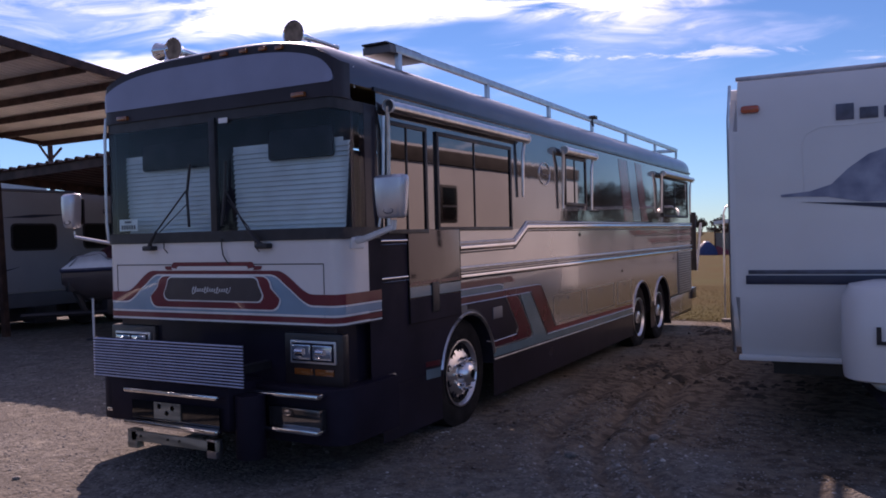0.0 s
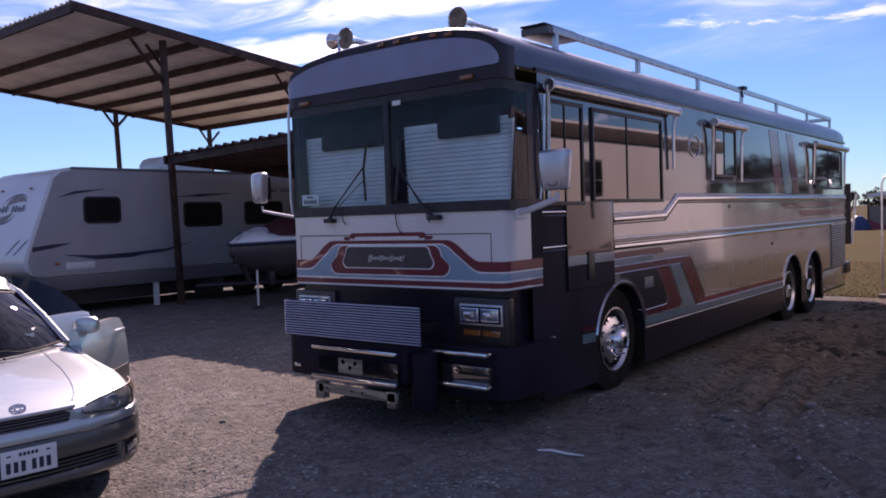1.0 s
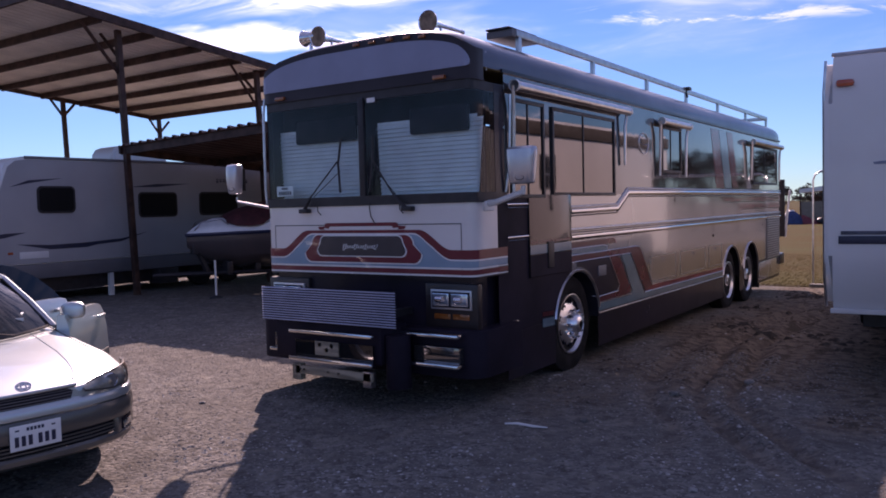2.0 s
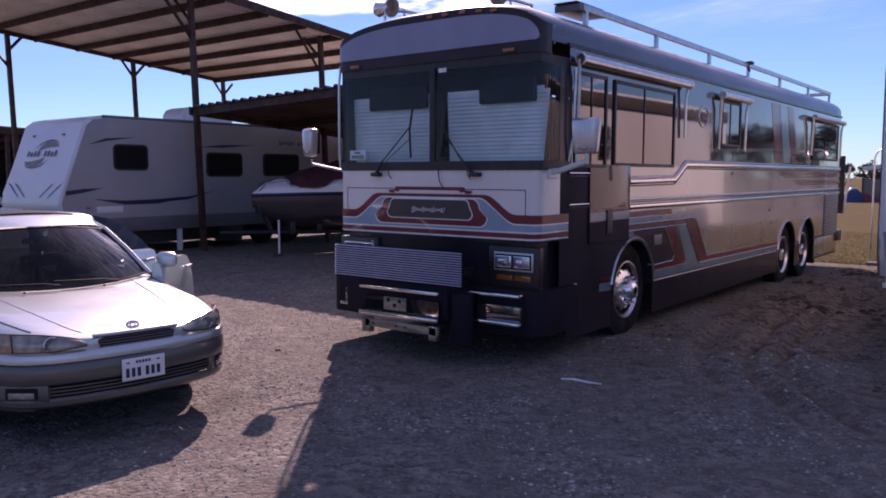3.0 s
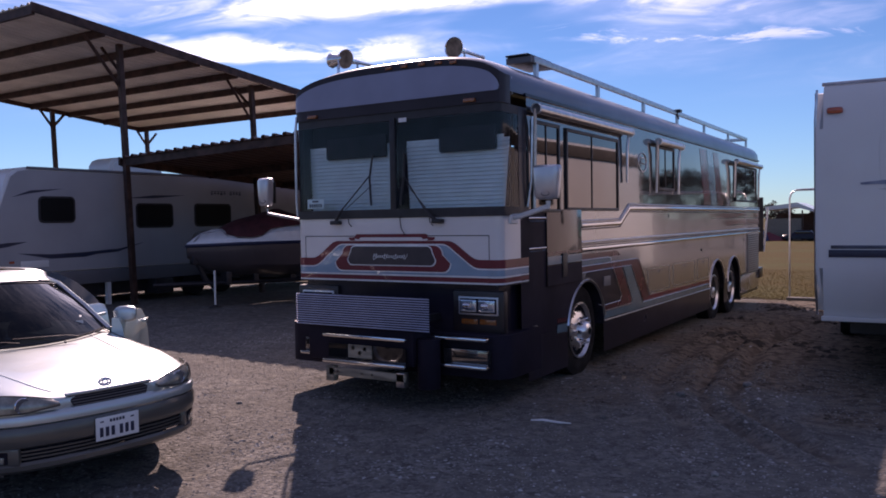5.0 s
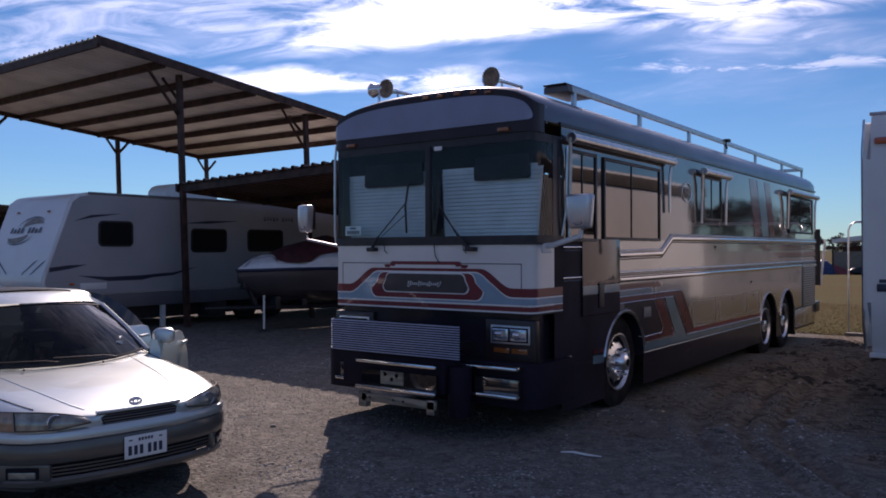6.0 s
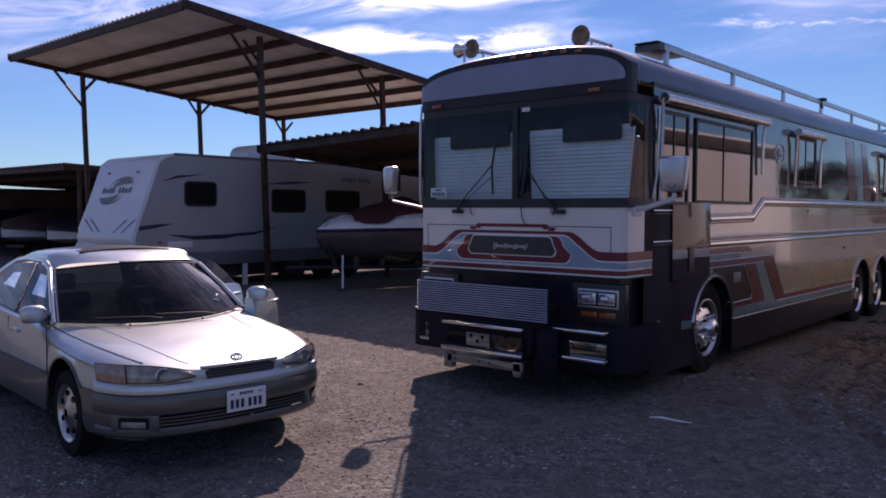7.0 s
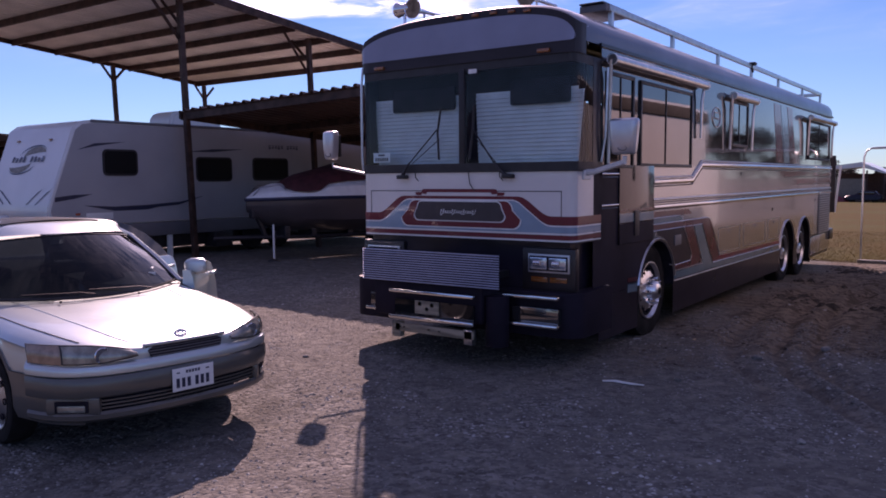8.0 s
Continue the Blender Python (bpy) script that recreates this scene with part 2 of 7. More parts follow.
M["rim"] = mat("polished_rim", (0.84, 0.84, 0.86), 0.30, 1.0, 0.06, 12.0, bump=0.0005, bump_scale=30)
# trailer white with the shade of the side wall mixed in
M["siding"] = mat("trailer_siding_shaded", (0.36, 0.355, 0.37), 0.45, 0.0, 0.05, 1.0)
M["boathull"] = mat("boat_hull_dark", (0.075, 0.058, 0.060), 0.3, 0.0, 0.1, 2.0, coat=0.4)
M["awningbrown"] = mat("awning_dark_brown", (0.028, 0.020, 0.018), 0.8, 0.0, 0.2, 4.0)
M["tent"] = mat("tent_blue", (0.03, 0.06, 0.16), 0.7, 0.0, 0.15, 3.0)
M["maroon"] = mat("maroon_canvas", (0.09, 0.016, 0.02), 0.8, 0.0, 0.2, 6.0)
M["wood"] = mat("weathered_board", (0.36, 0.30, 0.22), 0.7, 0.0, 0.25, 3, stretch=(1, 8, 8))


def ground_mat():
    m = bpy.data.materials.new("gravel_lot")
    m.use_nodes = True
    n, l = m.node_tree.nodes, m.node_tree.links
    b = n["Principled BSDF"]
    co = n.new("ShaderNodeTexCoord")

    def noise_(scale, detail=4, dist=0.0):
        t = n.new("ShaderNodeTexNoise")
        t.inputs["Scale"].default_value, t.inputs["Detail"].default_value, t.inputs["Distortion"].default_value = scale, detail, dist
        l.new(co.outputs["Object"], t.inputs["Vector"])
        return t.outputs["Fac"]

    def rng(v, a, c, lo=0.0, hi=1.0):
        r = n.new("ShaderNodeMapRange")
        r.inputs["From Min"].default_value, r.inputs["From Max"].default_value = a, c
        r.inputs["To Min"].default_value, r.inputs["To Max"].default_value = lo, hi
        l.new(v, r.inputs["Value"])
        return r.outputs[0]

    def mixc(f, a, c, mode="MIX"):
        x = n.new("ShaderNodeMix")
        x.data_type, x.blend_type = "RGBA", mode
        l.new(f, x.inputs["Factor"]) if not isinstance(f, float) else None
        if isinstance(f, float):
            x.inputs["Factor"].default_value = f
        for k, v in (("A", a), ("B", c)):
            if isinstance(v, tuple):
                x.inputs[k].default_value = (*v, 1)
            else:
                l.new(v, x.inputs[k])
        return x.outputs["Result"]

    def maths(op, a, c):
        x = n.new("ShaderNodeMath")
        x.operation = op
        for i, v in enumerate((a, c)):
            if isinstance(v, (int, float)):
                x.inputs[i].default_value = v
            else:
                l.new(v, x.inputs[i])
        return x.outputs[0]
    vor = n.new("ShaderNodeTexVoronoi")
    vor.inputs["Scale"].default_value = 34.0
    l.new(co.outputs["Object"], vor.inputs["Vector"])
    sepc = n.new("ShaderNodeSeparateColor")
    l.new(vor.outputs["Color"], sepc.inputs[0])
    stone = mixc(sepc.outputs[0], (0.076, 0.074, 0.071), (0.255, 0.243, 0.225))
    broad = rng(noise_(0.7, 5, 0.4), 0.38, 0.62)
    gravel = mixc(rng(noise_(2.6, 6), 0.42, 0.66), stone, (0.120, 0.114, 0.106))
    gravel = mixc(maths("MULTIPLY", broad, 0.55), gravel, (0.140, 0.130, 0.117))
    gravel = mixc(rng(noise_(8.0, 7, 0.3), 0.50, 0.68, 0.0, 0.60), gravel, (0.060, 0.055, 0.048))
    gravel = mixc(rng(noise_(5.3, 8, 0.5), 0.54, 0.70, 0.0, 0.55), gravel, (0.27, 0.252, 0.215))
    dirt = mixc(rng(noise_(9, 5), 0.4, 0.6), (0.180, 0.148, 0.116), (0.105, 0.086, 0.070))
    leaf = maths("MULTIPLY", rng(noise_(4.5, 8, 0.0), 0.52, 0.57), rng(noise_(1.3, 4), 0.42, 0.52))
    dirt = mixc(leaf, dirt, (0.075, 0.062, 0.050))
    sep = n.new("ShaderNodeSeparateXYZ")
    l.new(co.outputs["Object"], sep.inputs[0])
    # bare earth along the coach's side and in the wheel tracks, where its brown also stands for rut shade, pale dust
    # thrown up by the front wheel
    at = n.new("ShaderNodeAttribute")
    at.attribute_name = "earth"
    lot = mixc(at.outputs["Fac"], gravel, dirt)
    at2 = n.new("ShaderNodeAttribute")
    at2.attribute_name = "dust"
    lot = mixc(at2.outputs["Fac"], lot, (0.19, 0.17, 0.155))
    grass = mixc(rng(noise_(14, 6), 0.35, 0.65), (0.090, 0.060, 0.011), (0.055, 0.041, 0.010))
    grass = mixc(rng(noise_(0.12, 4), 0.45, 0.6), grass, (0.070, 0.062, 0.016))
    wob2 = maths("MULTIPLY", maths("SUBTRACT", noise_(1.4, 4), 0.5), 1.6)
    gmask = maths("MULTIPLY", rng(maths("ADD", sep.outputs["Y"], wob2), 12.2, 12.8), rng(maths("ADD", sep.outputs["X"], wob2), 9.0, 7.5))
    l.new(mixc(gmask, lot, grass), b.inputs["Base Color"])
    b.inputs["Roughness"].default_value = 0.92
    b.inputs["Specular IOR Level"].default_value = 0.06
    bp = n.new("ShaderNodeBump")
    bp.inputs["Distance"].default_value = 0.014
    hgt = maths("ADD", maths("MULTIPLY", maths("MULTIPLY", vor.outputs["Distance"], -0.8), maths("SUBTRACT", 1.0, gmask)), noise_(22, 5))
    l.new(hgt, bp.inputs["Height"])
    l.new(bp.outputs[0], b.inputs["Normal"])
    return m


M["ground"] = ground_mat()

for k, v in (("screen", 0.12), ("navy", 0.22), ("navymatte", 0.08), ("brow", 0.3), ("red", 0.3), ("tyre", 0.15), ("dark", 0.1)):
    M[k].node_tree.nodes["Principled BSDF"].inputs["Specular IOR Level"].default_value = v

# ---- mesh helpers ----


def finish(name, bm, material, smooth=False):
    bmesh.ops.recalc_face_normals(bm, faces=bm.faces)
    me = bpy.data.meshes.new(name)
    bm.to_mesh(me)
    bm.free()
    me.materials.append(material)
    if smooth:
        me.polygons.foreach_set("use_smooth", [True] * len(me.polygons))
        me.set_sharp_from_angle(angle=radians(38))
    return me


def part(name, bm, material, parent=None, label="", smooth=True):
    ob = new(name, finish(name, bm, material, smooth))
    if parent is not None:
        ob.parent = parent
    if label:
        ob["label"] = label
    return ob


def thing(name, m, label, category, group="", kind=""):
    ob = new(name)
    ob.matrix_world = m
    ob.empty_display_size = 0.2
    return tagged(ob, label, category, group, kind)


def box(bm, x0, x1, y0, y1, z0, z1, bev=0.0, m=None):
    t = bmesh.new()
    bmesh.ops.create_cube(t, size=1.0)
    bmesh.ops.scale(t, vec=(x1 - x0, y1 - y0, z1 - z0), verts=t.verts)
    bmesh.ops.translate(t, vec=((x0 + x1) / 2, (y0 + y1) / 2, (z0 + z1) / 2), verts=t.verts)
    if bev:
        bmesh.ops.bevel(t, geom=t.edges[:], offset=bev, segments=2, affect="EDGES", profile=0.6)
    if m is not None:
        bmesh.ops.transform(t, matrix=m, verts=t.verts)
    me = bpy.data.meshes.new("t")
    t.to_mesh(me)
    t.free()
    bm.from_mesh(me)
    bpy.data.meshes.remove(me)
    return bm


def B(*a, **k):
    return box(bmesh.new(), *a, **k)


def grid(bm, rows, close_u=False, close_v=False):
    """Quads over rows of points; close_v joins the last row to the first, close_u each row's ends."""
    vs = [[bm.verts.new(p) for p in r] for r in rows]
    nr, nc = len(vs), len(vs[0])
    for i in range(nr if close_v else nr - 1):
        for j in range(nc if close_u else nc - 1):
            q = [vs[i][j], vs[i][(j + 1) % nc], vs[(i + 1) % nr][(j + 1) % nc], vs[(i + 1) % nr][j]]
            if len({tuple(v.co) for v in q}) == 4:
                bm.faces.new(q)
    return vs


def tube(bm, pts, r, seg=8, caps=True):
    pts = [Vector(p) for p in pts]
    rs = r if isinstance(r, (list, tuple)) else [r] * len(pts)
    rows = []
    ref = None
    for i, p in enumerate(pts):
        d = (pts[min(i + 1, len(pts) - 1)] - pts[max(i - 1, 0)]).normalized()
        if ref is None or abs(ref.dot(d)) > 0.95:
            ref = Vector((0, 0, 1)) if abs(d.z) < 0.9 else Vector((1, 0, 0))
        a = d.cross(ref).normalized()
        b = a.cross(d).normalized()
        ref = b
        rows.append([p + rs[i] * (math.cos(2 * math.pi * k / seg) * a + math.sin(2 * math.pi * k / seg) * b) for k in range(seg)])
    vs = grid(bm, rows, close_u=True)
    if caps:
        bm.faces.new(vs[0])
        bm.faces.new(vs[-1])
    return bm


def lathe(bm, prof, origin=(0, 0, 0), axis="x", seg=28):
    """A turned shape: prof holds (radius, along the axis)."""
    o = Vector(origin)
    rows = []
    for r, t in prof:
        row = []
        for k in range(seg):
            a = 2 * math.pi * k / seg
            c, s = r * math.cos(a), r * math.sin(a)
            row.append(o + Vector({"x": (t, c, s), "y": (c, t, s), "z": (c, s, t)}[axis]))
        rows.append(row)
    vs = grid(bm, rows, close_u=True)
    if prof[0][0] > 1e-4:
        bm.faces.new(vs[0])
    if prof[-1][0] > 1e-4:
        bm.faces.new(vs[-1])
    return bm


def prism(bm, pts, off):
    """A slab over a flat outline of points, as thick as the vector off."""
    a = [bm.verts.new(p) for p in pts]
    b = [bm.verts.new(Vector(p) + Vector(off)) for p in pts]
    bm.faces.new(a)
    bm.faces.new(b[::-1])
    for i in range(len(a)):
        j = (i + 1) % len(a)
        bm.faces.new((a[i], a[j], b[j], b[i]))
    return bm


def lerp(a, b, t):
    return a + (b - a) * t


def smooth01(t):
    t = max(0.0, min(1.0, t))
    return t * t * (3 - 2 * t)


def curve_at(table, x):
    """Smooth value at x in a table of (x, value)."""
    if x <= table[0][0]:
        return table[0][1]
    for (a, va), (b, vb) in zip(table, table[1:]):
        if x <= b:
            return lerp(va, vb, (x - a) / (b - a))
    return table[-1][1]


# ---- ground ----


TRACKS = ([(-0.6, 4.25), (-0.05, 3.88), (0.32, 3.60), (0.74, 3.35), (1.10, 3.11), (1.65, 2.84), (3.1, 2.72), (4.5, 2.55), (7.0, 2.7), (11.0, 3.0)],
          [(-0.6, 3.85), (0.1, 3.40), (0.55, 3.10), (1.10, 2.80), (1.92, 2.50), (3.0, 2.38), (4.2, 2.20), (7.0, 2.2), (11.0, 2.45)],
          [(-0.4, 2.9), (0.4, 2.78), (1.2, 2.25), (2.2, 2.0), (4.0, 1.85), (9.0, 1.8)])


def track(x, y):
    """How deep a wheel track is here, 0 to 1, and how high its shoulder."""
    deep = lip = 0.0
    fade = smooth01((y + 0.7) / 0.9) * smooth01((11 - y) / 5)
    for k, t in enumerate(TRACKS):
        d = abs(x - curve_at(t, y) - 0.03 * noise.noise(Vector((0.4 * x, y * 0.5, 5.0 + k))))
        w = (1.0, 0.9, 0.5)[k] * fade
        deep = max(deep, w * math.exp(-(d / 0.085) ** 2))
        lip = max(lip, w * math.exp(-((d - 0.20) / 0.07) ** 2))
    return deep, lip


def ground_height(x, y):
    near = max(0.0, 1 - math.hypot(x, y - 2) / 26)
    h = 0.020 * noise.noise(Vector((x * 0.35, y * 0.35, 0.3))) + 0.012 * noise.noise(Vector((x * 1.3, y * 1.3, 2.0)))
    if 1 < x < 5 and -1 < y < 11:
        deep, lip = track(x, y)
        h += 0.036 * lip - 0.065 * deep + 0.004 * noise.noise(Vector((x * 3.1, y * 3.1, 4.0))) * smooth01((x - 1.4) / 0.5) * smooth01(y / 1.5)
    return h * near - 0.11 * smooth01((y - 5) / 6) - 0.0169 * max(0.0, min(y, 140.0) - 14.0) - 0.06 * smooth01((-1.5 - y) / 1.2) * smooth01((1.5 - x) / 2.0)


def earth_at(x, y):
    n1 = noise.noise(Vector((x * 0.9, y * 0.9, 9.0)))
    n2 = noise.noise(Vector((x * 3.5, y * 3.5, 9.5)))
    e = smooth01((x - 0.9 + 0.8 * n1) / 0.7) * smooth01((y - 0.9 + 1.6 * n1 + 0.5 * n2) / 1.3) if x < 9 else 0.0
    # earth in the ruts also paints the shade their shallow relief lacks
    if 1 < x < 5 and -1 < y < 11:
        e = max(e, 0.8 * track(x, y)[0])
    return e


DUST = [(0.3, 1.15), (0.6, 1.40), (1.0, 1.66), (1.5, 2.0), (2.1, 2.3)]


def dust_at(x, y):
    if not (0.2 < y < 3.4 and 0.9 < x < 3):
        return 0.0
    n = noise.noise(Vector((x * 5, y * 5, 1.0)))
    a = math.exp(-((x - curve_at(DUST, y)) / 0.09) ** 2) * smooth01((2.1 - y) / 0.6) * (1 if y < 2.1 else 0)
    b = math.exp(-((x - 1.55 - 0.1 * n) / 0.12) ** 2 - ((y - 2.85) / 0.22) ** 2)
    return 0.6 * max(0.0, min(1.0, max(a, b) * (0.9 + 1.2 * n)))


def build_ground():
    def axis(lo, hi, step, far):
        inner = list(np.arange(lo, hi + 1e-6, step))
        out, d, v = [], step, hi
        while v < far:
            d *= 1.35
            v += d
            out.append(v)
        neg, d, v = [], step, lo
        while v > -far:
            d *= 1.35
            v -= d
            neg.append(v)
        return neg[::-1] + inner + out
    xs, ys = axis(-9, 8, 0.085, 1500), axis(-6.5, 13, 0.085, 1500)
    bm = bmesh.new()
    grid(bm, [[(x, y, ground_height(x, y)) for x in xs] for y in ys])
    g = part("ground", bm, M["ground"])
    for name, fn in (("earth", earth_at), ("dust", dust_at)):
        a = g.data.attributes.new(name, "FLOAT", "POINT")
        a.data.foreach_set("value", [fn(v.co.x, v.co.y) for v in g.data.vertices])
    tagged(g, "gravel lot with bare earth and dry grass behind", "ground", kind="structure")


build_ground()

# ---- the coach ----
HW, RC, RB, LEN = 1.22, 0.08, 0.22, 12.05      # half width, front and rear corner radius, length
U1 = HW - RC
U2 = U1 + RC * math.pi / 2
U3 = U2 + LEN - RC - RB


def hull(u, off=0.0):
    """A place on the coach's outline, u metres round from the middle of the front, and off metres proud of it."""
    s, u = (1, u) if u >= 0 else (-1, -u)
    if u <= U1:
        x, y, nx, ny = u, 0.0, 0.0, -1.0
    elif u <= U2:
        a = (u - U1) / RC
        x, y, nx, ny = U1 + RC * math.sin(a), RC - RC * math.cos(a), math.sin(a), -math.cos(a)
    elif u <= U3:
        x, y, nx, ny = HW, RC + u - U2, 1.0, 0.0
    else:
        a = min(math.pi / 2, (u - U3) / RB)
        x, y, nx, ny = HW - RB + RB * math.cos(a), LEN - RB + RB * math.sin(a), math.cos(a), math.sin(a)
    return s * (x + off * nx), y + off * ny


def su(y):
    """Outline length at which the side is y metres behind the front."""
    return U2 + y - RC


def ulist(u0, u1, step=0.06):
    marks = {u0, u1} | {s * v for s in (1, -1) for v in (U1, U2, U3)}
    us = sorted(v for v in marks if u0 <= v <= u1)
    out = []
    for a, b in zip(us, us[1:]):
        straight = abs(hull((a + b) / 2)[0]) >= HW - 1e-6 or abs((a + b) / 2) < U1
        k = 1 if straight else max(1, math.ceil((b - a) / step))
        out += [lerp(a, b, i / k) for i in range(k)]
    return out + [u1]


def sheet(bm, u0, u1, zb, zt, off, thick=0.0, step=0.06, dense=False):
    """A strip round the outline between two heights, numbers or functions of u; thick makes it a slab."""
    us = [lerp(u0, u1, i / max(1, math.ceil((u1 - u0) / step))) for i in range(max(1, math.ceil((u1 - u0) / step)) + 1)] if dense else ulist(u0, u1, step)
    f0 = zb if callable(zb) else (lambda u: zb)
    f1 = zt if callable(zt) else (lambda u: zt)
    loops = []
    for u in us:
        o, i = hull(u, off), hull(u, off - thick)
        if thick:
            loops.append([(*o, f0(u)), (*o, f1(u)), (*i, f1(u)), (*i, f0(u))])
        else:
            loops.append([(*o, f0(u)), (*o, f1(u))])
    vs = grid(bm, loops, close_u=bool(thick))
    if thick:
        bm.faces.new(vs[0])
        bm.faces.new(vs[-1])
    return bm


def S(*a, **k):
    return sheet(bmesh.new(), *a, **k)


def flat(bm, pts, off, thick=0.003):
    """A flat slab on the coach's right-hand side from (y, z) points."""
    return prism(bm, [(HW + off, y, z) for y, z in pts], (-thick, 0, 0))


def bar_along(bm, pts, prof_h, depth, side=1):
    """A rounded moulding on the side through (y, z) points."""
    rows = []
    for i, (y, z) in enumerate(pts):
        a = pts[max(0, i - 1)]
        b = pts[min(len(pts) - 1, i + 1)]
        d = Vector((b[0] - a[0], b[1] - a[1])).normalized()
        nrm = Vector((-d.y, d.x))
        k = 1.0
        if 0 < i < len(pts) - 1:
            d1 = Vector((pts[i][0] - a[0], pts[i][1] - a[1])).normalized()
            k = 1 / max(0.5, d1.dot(d))
        row = []
        for s in range(7):
            t = -1 + 2 * s / 6
            q = Vector((y, z)) + nrm * t * prof_h / 2 * k
            row.append((side * (HW + depth * math.sqrt(max(0.0, 1 - abs(t) ** 2.5)) + 0.001), q.x, q.y))
        rows.append(row)
    grid(bm, rows)
    return bm


coach = thing("motor_coach", pose(0, 0, 0), "long silver and navy motor coach with red and blue stripes", "motorhome")


def roof_top(u):
    x = abs(hull(u)[0])
    return 2.86 + 0.39 * (1 - min(1, x / 1.27) ** 3.2) ** (1 / 3.2)


FU = su(0.55)            # the front reaches round the corner to here
FP = su(0.40)            # its white paint to here
GU = su(0.385)           # and its glass to here
# shell, all of it one skin
shell = part("shell", S(-U3 - RB * 1.57, -FU, 0.60, 2.90, 0), M["cream"], coach)
part("shell", S(FP, su(0.98), 0.60, 1.86, 0), M["navymatte"], coach)
ARCHES = ((2.03, 0.50, 0.530), (8.13, 0.43, 0.53), (9.45, 0.43, 0.53))


def arch_low(y, z0):
    for c, z, r in ARCHES:
        if abs(y - c) < r - 0.001:
            z0 = max(z0, z + math.sqrt(r * r - (y - c) ** 2))
    return z0


def cut_side(y0, y1, z0, z1, off):
    """The right side between two heights, with the wheel openings left out of it."""
    ys = sorted({round(v, 4) for v in [y0, y1] + [c + r * math.cos(math.pi * k / 20) for c, _, r in ARCHES for k in range(21)] if y0 <= v <= y1})
    bm = bmesh.new()
    for a, b in zip(ys, ys[1:]):
        la, lb = min(z1, arch_low(a, z0)), min(z1, arch_low(b, z0))
        if z1 - min(la, lb) > 0.004:
            pts = [(HW + off, a, la), (HW + off, b, lb), (HW + off, b, z1), (HW + off, a, z1)]
            pts = [p for i, p in enumerate(pts) if p not in pts[:i]]
            bm.faces.new([bm.verts.new(p) for p in pts])
    bmesh.ops.remove_doubles(bm, verts=bm.verts, dist=0.0005)
    return bm


part("side_panel", cut_side(1.90, LEN - RB, 0.60, 1.885, 0), M["cream"], coach)
part("side_panel", S(U3, U3 + RB * 1.57, 0.60, 1.885, 0), M["cream"], coach)
part("upper_side_panel", S(FU, U3 + RB * 1.57, 1.84, 2.93, 0.001), M["bronze"], coach, "dark polished upper side")
part("skirt", cut_side(0.55, 11.8, 0.17, 0.602, -0.004), M["navy"], coach, "black lower skirt")
part("skirt", S(-su(11.8), -su(0.55), 0.16, 0.60, -0.035, thick=0.03), M["navy"], coach, "black lower skirt")
bm = bmesh.new()
box(bm, -0.9, 0.9, 0.6, 11.95, 0.42, 0.60)
part("floor_pan", bm, M["dark"], coach)
bm = bmesh.new()
prism(bm, [(-1.0, 12.03, 0.4), (1.0, 12.03, 0.4), (1.0, 12.03, 2.95), (-1.0, 12.03, 2.95)], (0, 0.015, 0))
part("rear_wall", bm, M["cream"], coach)
part("front_panel", S(-FU, FP, 1.15, 1.80, 0), M["white"], coach, "white front panel")
part("front_lip", S(-FU, FU, 1.135, 1.152, 0.004, thick=0.09), M["navy"], coach)
part("front_lower_panel", S(-FU, FU, 0.30, 1.14, -0.07), M["navy"], coach, "dark navy lower front")
bm = bmesh.new()
rows = []
for y in (0.0, 0.01, 0.025, 0.05, 0.08, 0.2, 0.34, 0.7, 1.5, 4, 8, 11.4, 11.83, 11.95, 12.02, 12.05):
    if y < RC:
        w = U1 + math.sqrt(max(0, RC * RC - (RC - y) ** 2))
    elif y > LEN - RB:
        w = HW - RB + math.sqrt(max(0, RB * RB - (y - LEN + RB) ** 2))
    else:
        w = HW
    e = min(y, (LEN - y) * 0.8)
    hh = 0.40 * (0.80 + 0.20 * math.sqrt(max(0, 1 - (1 - min(1, e / 0.3)) ** 2)))
    row = []
    for k in range(33):
        a = math.pi * k / 32
        c, s = math.cos(a), math.sin(a)
        row.append((w * math.copysign(abs(c) ** (2 / 3.0), c), y, 2.92 + hh * abs(s) ** (2 / 3.0)))
    rows.append(row)
vs = grid(bm, rows)
bm.faces.new(vs[0])
bm.faces.new(vs[-1])
roof = part("roof", bm, M["roofblue"], coach, "steel-blue metallic roof")
part("gutter", S(su(0.5), su(11.9), 2.905, 2.935, 0.022, thick=0.022), M["navy"], roof)
bm = bmesh.new()
for dz, dx in ((3.02, 0.012), (3.06, 0.012)):
    tube(bm, [(HW - 0.035 - (dz - 3.02) * 0.55 + dx, 0.6, dz), (HW - 0.035 - (dz - 3.02) * 0.55 + dx, 11.7, dz)], 0.008, 6)
part("roof_pinstripe", bm, M["alu"], roof)
part("brow", S(-U2 - 0.12, U2 + 0.12, 2.80, roof_top, 0.012, thick=0.03, dense=True), M["brow"], coach, "dark brow over the windscreen")


def panel_end(u, r):
    """How far a rounded corner of radius r has come in at u."""
    d = abs(u + 0.0425) - (1.2575 - r)
    return r - math.sqrt(max(0.0, r * r - d * d)) if d > 0 else 0.0


